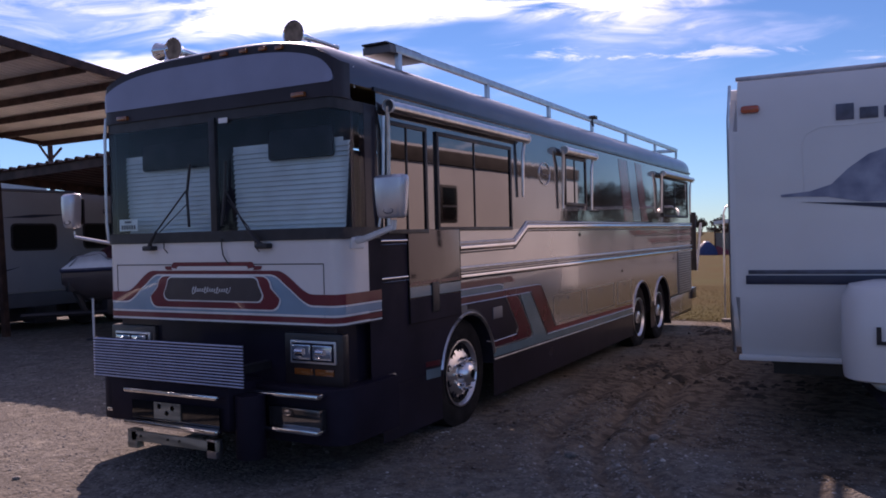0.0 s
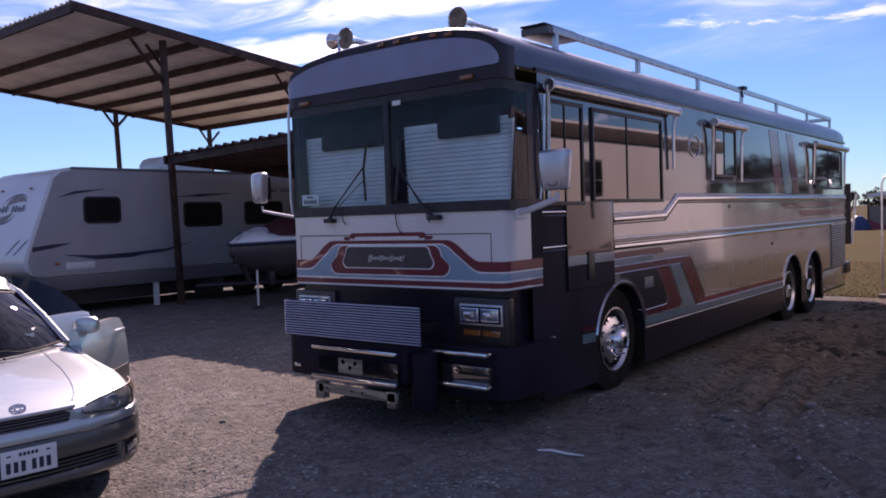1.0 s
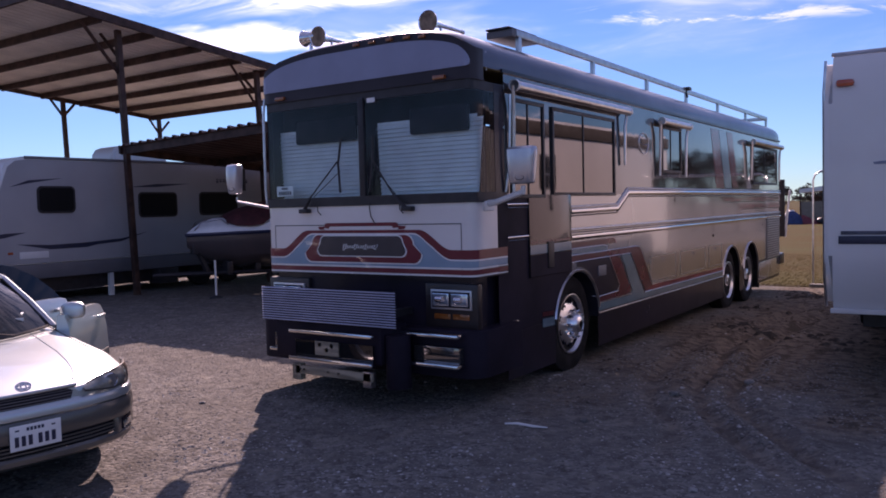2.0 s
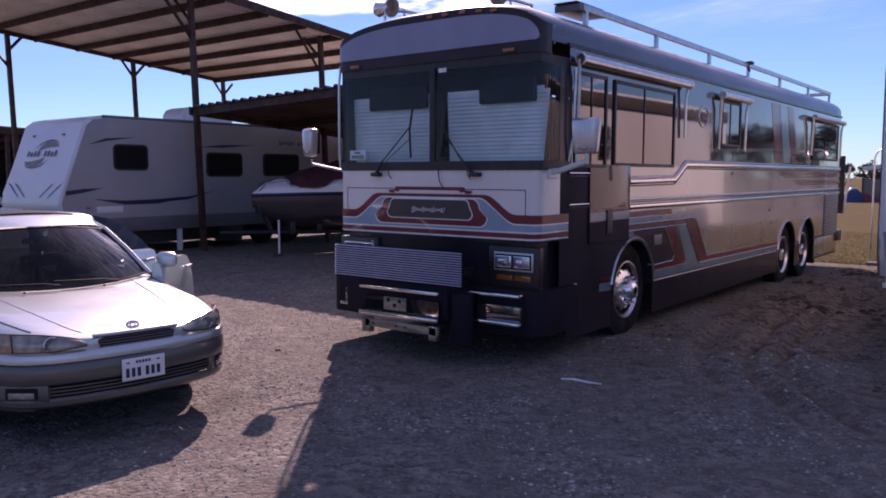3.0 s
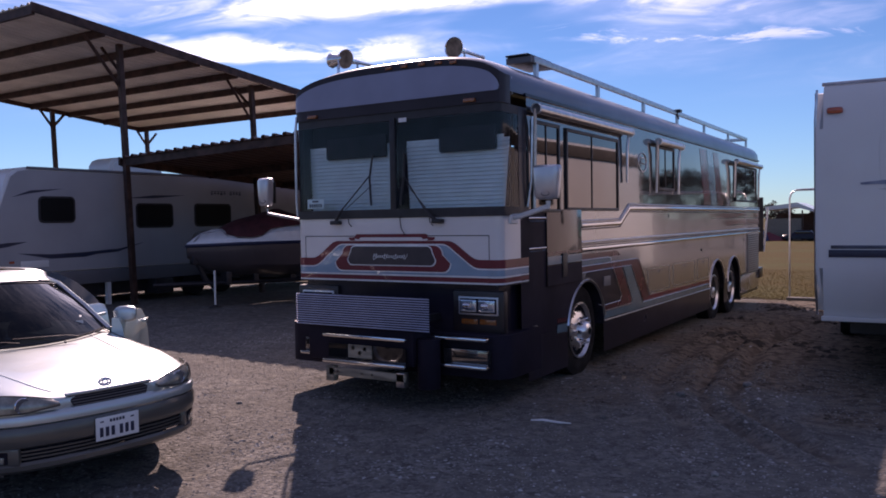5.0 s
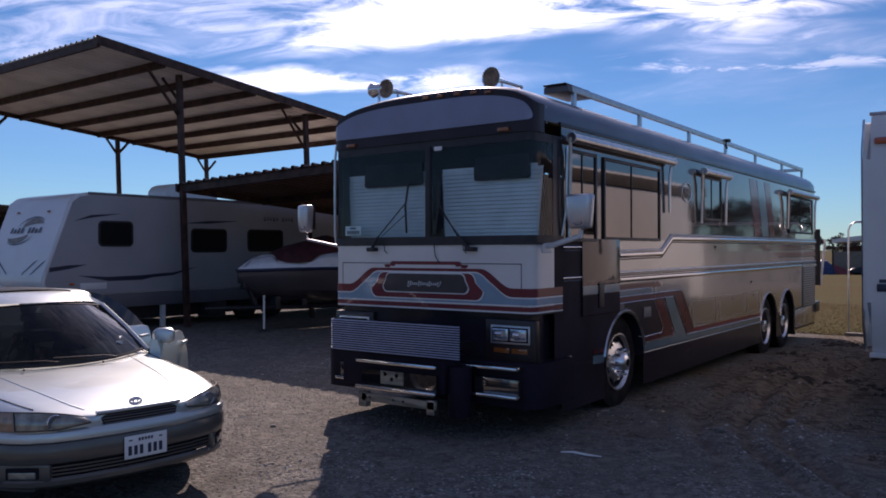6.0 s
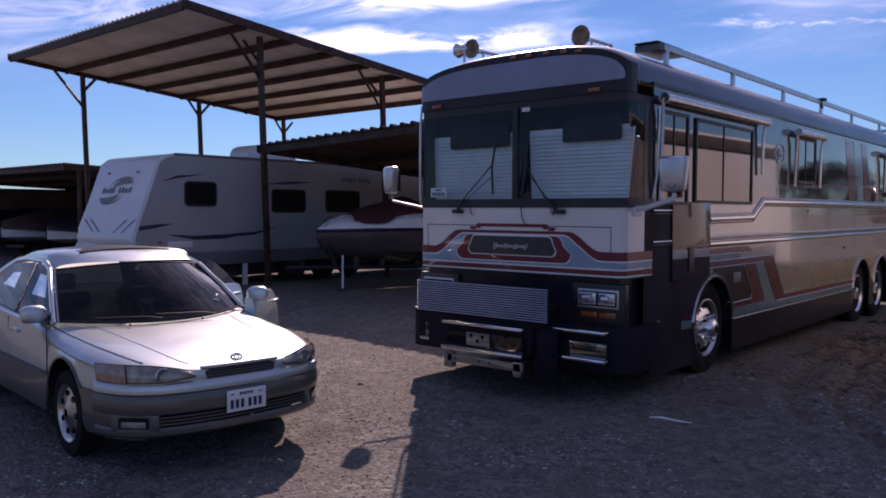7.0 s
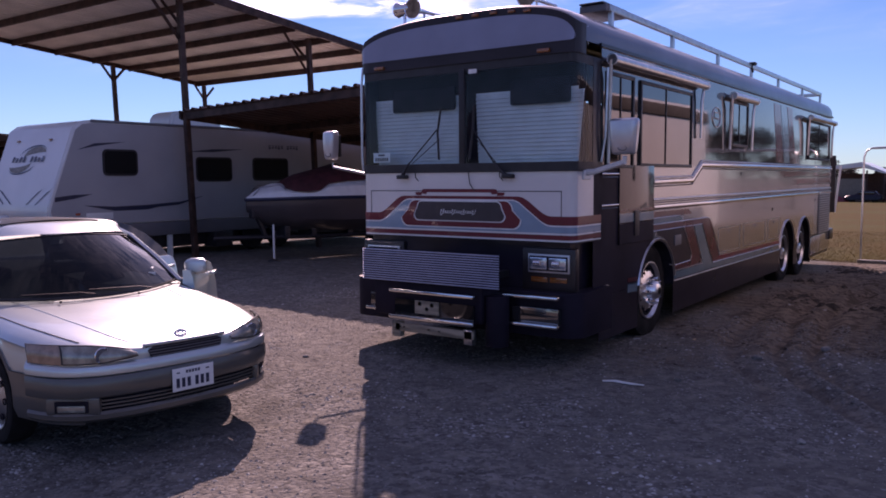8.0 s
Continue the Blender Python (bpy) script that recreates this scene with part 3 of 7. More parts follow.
part("visor_panel", S(-1.30, 1.215, lambda u: 2.903 + panel_end(u, 0.045), lambda u: min(roof_top(u) - 0.060, 3.188) - panel_end(u, 0.095), 0.018, thick=0.004, dense=True, step=0.018), M["lavender"], coach, "pale lavender sign panel")
for u in (-0.95, 0.93, 0.03, 0.21, 0.41, 0.60, 0.76):
    x, y = hull(u, 0.03)
    if abs(u) > 0.9:
        part("marker_lamp", B(x - 0.06, x + 0.06, y - 0.012, y + 0.03, 2.815, 2.85, 0.008), M["amber"], coach, "amber marker lamp")
    else:
        part("marker_lamp", B(x - 0.035, x + 0.035, y - 0.004, y + 0.05, roof_top(u) - 0.042, roof_top(u) - 0.012, 0.008), M["amber"], coach)

# windscreen, blinds behind it
part("windscreen_header", S(-FU, FU, 2.72, 2.80, -0.004, thick=0.03), M["black"], coach)
part("windscreen_sill", S(-FU, FU, 1.775, 1.862, 0.014, thick=0.05), M["black"], coach, "black band below the windscreen")
for s in (1, -1):
    edge = GU if s > 0 else U1 + 0.04
    a, b = sorted((s * edge, s * FU))
    part("corner_pillar", S(a, b, 1.80, 2.80, -0.002, thick=0.05), M["navy"], coach)
    a, b = sorted((0.045 + s * 0.035, s * edge))
    g = part("windscreen", S(a, b, 1.86, 2.74, -0.006), M["windscreen"], coach)
    g.visible_shadow = False
    bl = part("blind", B(s * 0.63 - 0.54, s * 0.63 + 0.54, 0.180, 0.185, 2.50, 2.53), M["blind"], coach, "pale horizontal window blind")
    for k in range(17):
        z = 1.875 + k * 0.038
        lean = Matrix.Translation((0, 0.182, z)) @ Matrix.Rotation(radians(62), 4, "X")
        w = 0.515 + 0.03 * (k / 17)
        bm = bmesh.new()
        box(bm, s * 0.63 - w, s * 0.63 + w + (0.03 + 0.0015 * k if s > 0 else 0.0), -0.021, 0.021, -0.0015, 0.0015, 0, lean)
        part("slat", bm, M["blind"], bl)
    bm = bmesh.new()
    a, b = (0.50, 1.115) if s > 0 else (-0.90, -0.13)
    box(bm, a, b, 0.125, 0.150, 2.39, 2.62, 0.025)
    part("sun_visor", bm, M["dark"], coach)
part("corner_bar", tube(bmesh.new(), [(-1.200, 0.01, 2.86), (-1.212, 0.0, 2.70), (-1.215, -0.004, 1.95), (-1.205, 0.005, 1.80)], 0.013, 8), M["satin"], coach, "thin bright bar down the windscreen corner")
part("centre_pillar", B(0.012, 0.078, -0.012, 0.03, 1.86, 2.75, 0.008), M["black"], coach)
part("dashboard", B(-1.15, 1.15, 0.23, 0.7, 1.5, 1.86, 0.03), M["dark"], coach)
part("cab_lining", B(-1.205, 1.205, 0.225, 0.26, 1.8, 2.82), M["dark"], coach)
part("windscreen_label", B(0.135, 0.225, -0.022, -0.016, 2.695, 2.735), M["pin"], coach, "small white sticker")
bm = bmesh.new()
box(bm, -1.08, -0.86, 0.018, 0.022, 1.885, 1.985)
tag = part("registration_sticker", bm, M["blind"], coach, "pale sticker low in the windscreen")
bm = bmesh.new()
for k in range(6):
    box(bm, -1.05 + k * 0.03, -1.032 + k * 0.03, 0.012, 0.0165, 1.90, 1.935)
box(bm, -1.01, -0.93, 0.012, 0.0165, 1.952, 1.97)
part("print", bm, M["decalgrey"], tag)
for px, ax, tx, bx0, bx1 in ((0.574, 0.422, 0.183, 0.195, 0.140), (-0.658, -0.556, -0.227, -0.185, -0.212)):
    w = part("wiper", tube(bmesh.new(), [(px, -0.045, 1.73), (lerp(px, ax, 0.5), -0.06, 1.80), (ax, -0.05, 1.875)], [0.022, 0.015, 0.009]), M["black"], coach)
    part("arm", tube(bmesh.new(), [(ax, -0.05, 1.872), (tx, -0.032, 2.19)], 0.007), M["black"], w)
    part("arm", tube(bmesh.new(), [(ax + 0.03, -0.045, 1.865), (tx + 0.03, -0.03, 2.10)], 0.004), M["black"], w)
    part("blade", tube(bmesh.new(), [(bx0, -0.022, 2.40), (tx, -0.022, 2.17), (bx1, -0.022, 1.90)], 0.011), M["black"], w)
    bm = bmesh.new()
    box(bm, px - 0.055, px + 0.055, -0.07, 0.0, 1.715, 1.757, 0.012)
    part("pivot", bm, M["black"], w)
    part("hose", tube(bmesh.new(), [(ax + 0.05, -0.02, 1.78), (ax + 0.06, -0.03, 1.73), (ax + 0.09, -0.02, 1.695)], 0.005), M["black"], w)
part("cable", tube(bmesh.new(), [(0.13, -0.02, 1.80), (0.135, -0.025, 1.74), (0.145, -0.022, 1.67), (0.19, -0.015, 1.60)], 0.005), M["black"], coach)

# hood lines and paint on the front
bm = bmesh.new()
for a, b, z0, z1 in ((-1.10, 1.10, 1.594, 1.602), (-1.104, -1.097, 1.16, 1.60), (1.097, 1.104, 1.16, 1.60)):
    sheet(bm, a, b, z0, z1, 0.002, thick=0.004)
part("hatch_gap", bm, M["black"], coach)


def top_edge(u):
    """Upper edge of the outer red stripe: a plateau in the middle that swings down to a level line."""
    return 1.375 + 0.175 * (1 - smooth01((abs(u) - 0.66) / 0.34))


def red_low(u):
    return top_edge(u) - (0.028 + 0.052 * smooth01((abs(u) - 0.60) / 0.16))


END = su(0.56)
part("blue_band", S(-FU, END, 1.225, lambda u: red_low(u) - 0.012, 0.003, thick=0.003, dense=True, step=0.03), M["blue"], coach, "light blue painted band")
part("red_stripe", S(-FU, END, red_low, top_edge, 0.006, thick=0.006, dense=True, step=0.03), M["red"], coach, "red painted stripe")
part("pinstripe", S(-FU, END, lambda u: red_low(u) - 0.013, red_low, 0.005, thick=0.005, dense=True, step=0.03), M["pin"], coach)
part("red_stripe", S(-FU, END, 1.165, 1.207, 0.006, thick=0.006), M["red"], coach)
part("pinstripe", S(-FU, END, 1.212, 1.222, 0.005, thick=0.005), M["pin"], coach)
part("pinstripe", S(-FU, END, 1.148, 1.158, 0.005, thick=0.005), M["pin"], coach)


def badge(hw_top, hw_bot, z0, z1, off, r=0.05):
    """A rounded plate, wider at the foot, on the flat of the front."""
    pts = []
    for cx, cz, a0 in ((hw_top - r, z1 - r, 90), (hw_bot - r, z0 + r, 0)):
        for k in range(7):
            a = radians(a0 - 90 * k / 6)
            pts.append((cx + r * math.cos(a), cz + r * math.sin(a)))
    pts += [(-x, z) for x, z in pts[::-1]]
    return prism(bmesh.new(), [(x, -off, z) for x, z in pts], (0, 0.003, 0))


part("red_stripe", badge(0.44, 0.52, 1.555, 1.618, 0.0055, 0.03), M["red"], coach, "raised red arch")
part("front_fill", badge(0.38, 0.44, 1.552, 1.585, 0.0085, 0.02), M["white"], coach)
part("pinstripe", badge(0.612, 0.70, 1.243, 1.512, 0.0095, 0.09), M["pin"], coach)
part("red_badge", badge(0.60, 0.688, 1.255, 1.505, 0.0125, 0.085), M["red"], coach, "red badge field")
part("pinstripe", badge(0.495, 0.535, 1.305, 1.505, 0.0150, 0.06), M["pin"], coach)
plq = part("name_plate", badge(0.485, 0.522, 1.315, 1.495, 0.0185, 0.055), M["plate"], coach, "dark grey oval name plate")
pts = []
for k in range(170):
    t = k / 169
    tall = 0.011 + 0.014 * smooth01((math.sin(t * 21) - 0.6) * 5) + 0.014 * smooth01((0.1 - t) * 12)
    pts.append((-0.20 + 0.40 * t + 0.010 * math.sin(t * 96 + 1.2) + 0.25 * tall * math.sin(t * 96), -0.022, 1.398 + tall * math.sin(t * 96)))
part("script_mark", tube(bmesh.new(), pts, 0.0030, 5), M["pin"], plq, "pale script mark")

# lamps, grille cover, bumpers
for s in (1, -1):
    c = s * 0.965
    bez = part("lamp_bezel", B(c - 0.28, c + 0.26, 0.035, 0.12, 0.69, 1.085, 0.02), M["bezel"], coach, "dark brown lamp surround")
    part("headlamp_frame", B(c - 0.21, c + 0.21, 0.018, 0.036, 0.862, 1.032, 0.006), M["satin"], bez)
    part("lamp_back", B(c - 0.192, c + 0.192, 0.012, 0.018, 0.880, 1.015), M["dark"], bez)
    for k in (-1, 1):
        cc = c + k * 0.096
        hl = part("headlamp", B(cc - 0.086, cc + 0.086, -0.002, 0.013, 0.893, 1.003, 0.008), M["lens"], bez, "clear headlamp lens")
        part("bulb_reflector", tube(bmesh.new(), [(cc - 0.04, -0.004, 0.95), (cc + 0.03, -0.004, 0.95)], 0.028, 10), M["chrome"], hl)
        part("turn_lamp", B(cc - 0.085, cc + 0.085, 0.022, 0.037, 0.775, 0.825, 0.008), M["amber"], bez, "amber turn lamp")
gc = part("grille_cover", B(-0.81, 0.74, -0.470, -0.455, 0.745, 1.055, 0.004), M["dark"], coach, "ribbed aluminium cover before the grille")
for k in range(14):
    z = 0.750 + k * 0.0219
    part("rib", tube(bmesh.new(), [(-0.815, -0.474, z + 0.008), (0.745, -0.474, z + 0.008)], 0.0062, 8), M["rib"], gc)
for x in (-0.6, 0.5):
    part("cover_bracket", B(x - 0.03, x + 0.03, -0.46, 0.06, 0.80, 0.86), M["black"], coach)
bumper = part("bumper", S(-FU - 0.1, FU + 0.1, 0.30, 0.70, 0.085, thick=0.20, step=0.05), M["navymatte"], coach, "deep black bumper")
part("bumper_bar", B(0.45, 1.17, -0.21, -0.08, 0.650, 0.684, 0.014), M["chrome"], bumper, "chrome bumper bar")
for x0, x1, x2 in ((0.50, 1.17, 0.70), (-1.02, -0.74, -0.98)):
    st = part("step", B(x0, x1, -0.215, -0.09, 0.398, 0.432, 0.014), M["chrome"], bumper, "chrome entry step")
    # chrome riser; the dark it mirrors is put into the metal colour
    part("riser", B(x2, x1 - 0.01, -0.17, -0.09, 0.432, 0.570, 0.004), M["bronze"], st, "chrome riser with a dark reflection in its colour")
# taller than the bumper, so no lit gap breaks the cast shadow
part("bumper_end", tube(bmesh.new(), [(-1.10, 0.0, 0.36), (-1.10, 0.0, 0.745)], 0.07, 14), M["black"], bumper)
# folding guard before the bumper
guard = part("push_guard", B(-0.50, 0.47, -0.47, -0.42, 0.642, 0.676, 0.016), M["chrome"], coach, "chrome guard bars low on the front")
part("guard_bar", B(-0.50, 0.47, -0.48, -0.40, 0.390, 0.432, 0.018), M["chrome"], guard)
# chrome plate coloured like dark glass to show mirrored dark ground
part("guard_plate", B(-0.47, 0.44, -0.41, -0.395, 0.435, 0.575), M["tint"], guard, "chrome plate with a dark reflection in its colour")
# filler block, carried left to close a lit gap in the cast shadow
part("guard_back", B(-0.76, 0.50, -0.37, 0.0, 0.40, 0.74, 0.02), M["navymatte"], guard)
hp = part("hitch_plate", B(-0.22, 0.06, -0.422, -0.412, 0.45, 0.575, 0.004), M["wood"], guard, "pale hitch plate with bolt holes")
for x, z in ((-0.16, 0.545), (-0.08, 0.50), (-0.02, 0.54)):
    part("bolt_hole", lathe(bmesh.new(), [(0.020, 0), (0.018, -0.004), (0.0, -0.004)], (x, -0.422, z), "y", 10), M["dark"], hp)
board = part("tow_board", B(-0.42, 0.47, -0.47, -0.44, 0.275, 0.350, 0.004), M["wood"], guard, "pale scuffed board")
for x in (-0.36, -0.31, -0.02, 0.10, 0.40):
    part("bolt", lathe(bmesh.new(), [(0.010, 0), (0.010, -0.006), (0.0, -0.008)], (x, -0.47, 0.318), "y", 8), M["black"], board)
part("tow_leg", B(-0.46, -0.36, -0.47, -0.40, 0.215, 0.36, 0.006), M["wood"], guard)
part("tow_leg", B(0.37, 0.46, -0.47, -0.40, 0.225, 0.36, 0.006), M["alu"], guard)
part("front_cylinder", tube(bmesh.new(), [(0.585, -0.24, 0.20), (0.585, -0.24, 0.66)], 0.11, 16), M["navymatte"], coach)
part("front_axle", B(-0.85, 0.85, 0.5, 2.6, 0.28, 0.55, 0.03), M["black"], coach)

# side mouldings, windows, doors, hatches
STEP = [(1.87, 1.665), (3.12, 1.68), (3.46, 1.865), (11.9, 1.865)]
part("belt_moulding", bar_along(bmesh.new(), STEP, 0.062, 0.022), M["chrome"], coach, "bright stepped belt moulding")
part("belt_moulding", bar_along(bmesh.new(), [(y, z - 0.048 if i else z - 0.046) for i, (y, z) in enumerate(STEP)], 0.014, 0.012), M["navy"], coach)
part("belt_moulding", bar_along(bmesh.new(), [(y, z + 0.048) for y, z in STEP], 0.020, 0.015), M["alu"], coach)
part("waist_moulding", bar_along(bmesh.new(), [(1.87, 1.475), (11.9, 1.475)], 0.030, 0.015), M["alu"], coach)
part("waist_moulding", bar_along(bmesh.new(), [(1.87, 1.445), (11.9, 1.445)], 0.014, 0.010), M["navy"], coach)
part("waist_moulding", bar_along(bmesh.new(), [(1.87, 1.395), (11.9, 1.395)], 0.060, 0.022), M["chrome"], coach, "bright waist moulding")
for z, d in ((1.752, 0.045), (1.455, 0.045), (1.722, 0.012), (1.428, 0.012)):
    part("short_moulding", bar_along(bmesh.new(), [(0.56, z), (0.95, z)], d * 0.5, 0.014), M["chrome"], coach)
part("sill_moulding", bar_along(bmesh.new(), [(2.56, 0.535), (7.58, 0.515)], 0.022, 0.012), M["alu"], coach, "thin aluminium sill moulding")
bm = bmesh.new()
flat(bm, [(4.02, 0.632), (7.58, 0.612), (7.58, 0.664), (4.25, 0.684)], 0.003)
part("red_stripe", bm, M["red"], coach)
# driver's access panel, a touch open
dm = Matrix.Translation((HW + 0.012, 1.845, 0)) @ Matrix.Rotation(radians(-0.4), 4, "Z")
bm = bmesh.new()
box(bm, -0.01, 0.012, -0.885, 0.0, 1.06, 1.838, 0.006, dm)
acc = part("access_panel", bm, M["access"], coach, "polished access panel standing slightly ajar")
for z0, z1, mt in ((1.378, 1.405, "dimred"), (1.275, 1.362, "dimblue"), (1.064, 1.266, "navymatte")):
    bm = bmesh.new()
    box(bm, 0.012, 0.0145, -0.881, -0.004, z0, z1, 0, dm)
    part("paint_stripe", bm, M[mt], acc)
part("lower_door", cut_side(0.98, 1.90, 0.60, 1.06, 0.0), M["navymatte"], coach, "dark lower door panel")
bm = bmesh.new()
box(bm, 0.013, 0.028, -0.535, -0.415, 1.13, 1.385, 0.012, dm)
part("latch", bm, M["black"], acc)
ARC = [(2.03 + 0.585 * math.cos(radians(a)), 0.50 + 0.585 * math.sin(radians(a))) for a in range(92, 14, -6)]
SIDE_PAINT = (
    ("dimred", 0.004, [(1.87, 1.285), (3.12, 1.285), (3.02, 1.345), (1.87, 1.345)]),
    ("dimblue", 0.005, [(1.87, 1.218), (2.70, 1.218), (2.80, 1.232), (2.80, 1.256), (2.70, 1.272), (1.87, 1.272)]),
    ("dimred", 0.005, [(1.87, 1.146), (3.53, 1.146), (4.02, 0.632), (4.25, 0.684), (3.86, 1.165), (3.80, 1.196), (3.70, 1.204), (1.87, 1.204)]),
    ("dimblue", 0.004, [(3.24, 1.138), (3.52, 1.138), (3.94, 0.655), (3.98, 0.615), (7.58, 0.598), (7.58, 0.530), (2.56, 0.560), (2.56, 0.640), (3.50, 0.640), (3.58, 0.680)]),
    ("dimred", 0.004, [(2.89, 1.136), (3.17, 1.136), (3.53, 0.700), (3.50, 0.660), (2.53, 0.660), (2.53, 0.708), (3.14, 0.718), (3.19, 0.780)]),
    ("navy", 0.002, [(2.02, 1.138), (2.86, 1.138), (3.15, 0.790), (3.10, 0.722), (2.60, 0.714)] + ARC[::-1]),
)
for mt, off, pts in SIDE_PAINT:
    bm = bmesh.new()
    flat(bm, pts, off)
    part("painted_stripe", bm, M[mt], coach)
for pts in ([(2.40, 0.74), (2.53, 0.716), (3.12, 0.725), (3.17, 0.785), (2.875, 1.137)], [(3.205, 1.137), (3.55, 0.705), (3.54, 0.650), (2.56, 0.650)], [(3.53, 1.141), (4.0, 0.622), (7.58, 0.605)],
            [(1.87, 1.141), (3.53, 1.141)], [(1.87, 1.211), (3.70, 1.211), (3.83, 1.198), (4.28, 0.690)], [(1.87, 1.279), (2.71, 1.279), (2.81, 1.262), (2.81, 1.226)]):
    part("stripe_outline", tube(bmesh.new(), [(HW + 0.006, y, z) for y, z in pts], 0.0045, 5), M["alu"], coach)
for z0, z1, mt in ((0.655, 0.697, "dimred"), (0.548, 0.632, "dimblue")):
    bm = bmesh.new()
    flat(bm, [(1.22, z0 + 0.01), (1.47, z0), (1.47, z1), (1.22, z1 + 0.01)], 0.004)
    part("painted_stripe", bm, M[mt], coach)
for y0, z0 in ((7.45, 1.758), (8.50, 1.625)):
    bm = bmesh.new()
    flat(bm, [(y0, z0 + 0.035), (11.9, z0 + 0.035), (11.9, z0 - 0.035), (y0 + 0.22, z0 - 0.035)], 0.004)
    part("red_stripe", bm, M["faded"], coach)
    bm = bmesh.new()
    flat(bm, [(y0 + 0.3, z0 - 0.042), (11.9, z0 - 0.042), (11.9, z0 - 0.055), (y0 + 0.32, z0 - 0.055)], 0.004)
    part("pinstripe", bm, M["navy"], coach)
for y0, w, sl, mt in ((6.95, 0.42, 0.30, "faded"), (7.40, 0.40, 0.35, "fadedblue"), (7.85, 0.35, 0.38, "faded")):
    bm = bmesh.new()
    flat(bm, [(y0, 2.86), (y0 + w, 2.86), (y0 + w + sl, 1.94), (y0 + sl, 1.94)], 0.004)
    part("painted_stripe", bm, M[mt], coach)


def hatch(y0, y1, z0, z1):
    bm = bmesh.new()
    for a, b, c, d in ((y0, y1, z0, z0), (y0, y1, z1, z1), (y0, y0, z0, z1), (y1, y1, z0, z1)):
        box(bm, HW, HW + 0.003, a - 0.006, b + 0.006, c - 0.005, d + 0.005)
    h = part("luggage_hatch", bm, M["alu"], coach)
    part("hatch_lock", lathe(bmesh.new(), [(0.018, 0), (0.018, 0.008), (0.0, 0.01)], (HW, (y0 + y1) / 2, z1 - 0.06), "x", 10), M["chrome"], h)


hatch(4.22, 5.22, 0.72, 1.045)
hatch(5.42, 6.62, 0.72, 1.045)
hatch(6.80, 7.52, 0.72, 1.045)
part("fuel_flap", B(HW, HW + 0.012, 2.55, 2.77, 0.94, 1.055, 0.005), M["trailergrey"], coach, "small square fuel flap")
for y, z in ((1.98, 1.665), (5.2, 1.76), (10.35, 1.27), (7.05, 1.20)):
    part("lock", lathe(bmesh.new(), [(0.022, 0), (0.022, 0.008), (0.0, 0.012)], (HW, y, z), "x", 10), M["black"], coach)


def side_window(y0, y1, z0, z1, split=None, mt="mirrored", rail=None):
    f = bmesh.new()
    t = 0.035
    for a, b, c, d in ((y0 - t, y1 + t, z0 - t, z0), (y0 - t, y1 + t, z1, z1 + t), (y0 - t, y0, z0, z1), (y1, y1 + t, z0, z1)):
        box(f, HW - 0.01, HW + 0.022, a, b, c, d, 0.004)
    w = part("window_frame", f, M["black"], coach)
    cuts = [y0] + ([split] if split else []) + [y1]
    for a, b in zip(cuts, cuts[1:]):
        part("pane", B(HW + 0.002, HW + 0.008, a + 0.002, b - 0.002, z0, z1), M[mt], w)
    if split:
        part("mullion", B(HW + 0.008, HW + 0.016, split - 0.008, split + 0.008, z0, z1), M["black"], w)
    if rail:
        part("rail", B(HW + 0.008, HW + 0.016, rail - 0.03, y1, (z0 + z1) / 2 - 0.008, (z0 + z1) / 2 + 0.008), M["black"], w)
    return w


side_window(0.70, 1.26, 1.84, 2.67, 0.97)
side_window(1.50, 3.02, 1.86, 2.66, 2.20)
side_window(4.70, 5.42, 2.16, 2.70, 5.02, "tint")
side_window(9.62, 11.55, 2.06, 2.70, 10.5, "tint")


def awning(y0, y1, z, drop0, drop):
    a = part("window_awning", tube(bmesh.new(), [(HW + 0.075, y0, z), (HW + 0.075, y1, z)], 0.046, 12), M["alu"], coach, "rolled aluminium window awning")
    for y, low in ((y0, drop0), (y1, drop)):
        part("end_cap", lathe(bmesh.new(), [(0.0, -0.02), (0.052, -0.015), (0.055, 0.015), (0.0, 0.02)], (HW + 0.075, y, z), "y", 14), M["pin"], a)
        part("awning_arm", tube(bmesh.new(), [(HW + 0.06, y, z), (HW + 0.045, y + (0.03 if y == y0 else -0.03), z - 0.18), (HW + 0.035, y + (0.02 if y == y0 else -0.02), z - low)], [0.016, 0.019, 0.016], 8), M["alu"], a)


awning(0.62, 3.33, 2.80, 0.95, 0.62)
awning(4.50, 5.62, 2.78, 0.70, 0.70)
awning(9.36, 11.72, 2.78, 0.68, 0.68)
crest = part("round_crest", tube(bmesh.new(), [(HW + 0.003, 4.02 + 0.165 * math.cos(a), 2.47 + 0.125 * math.sin(a)) for a in [2 * math.pi * k / 32 for k in range(33)]], 0.009, 6), M["alu"], coach, "round outline emblem")
bm = tube(bmesh.new(), [(HW + 0.003, 4.10, 2.53), (HW + 0.003, 3.94, 2.53), (HW + 0.003, 3.92, 2.46), (HW + 0.003, 4.12, 2.45)], 0.008, 5)
part("crest_mark", bm, M["alu"], crest)
gr = part("rear_grille", B(HW, HW + 0.012, 10.68, 11.80, 0.58, 1.44, 0.004), M["trailergrey"], coach, "louvred engine grille")
for k in range(19):
    part("louvre", B(HW + 0.010, HW + 0.026, 10.71, 11.77, 0.60 + k * 0.0445, 0.620 + k * 0.0445), M["alu"], gr)

# wheels
TR = 0.505


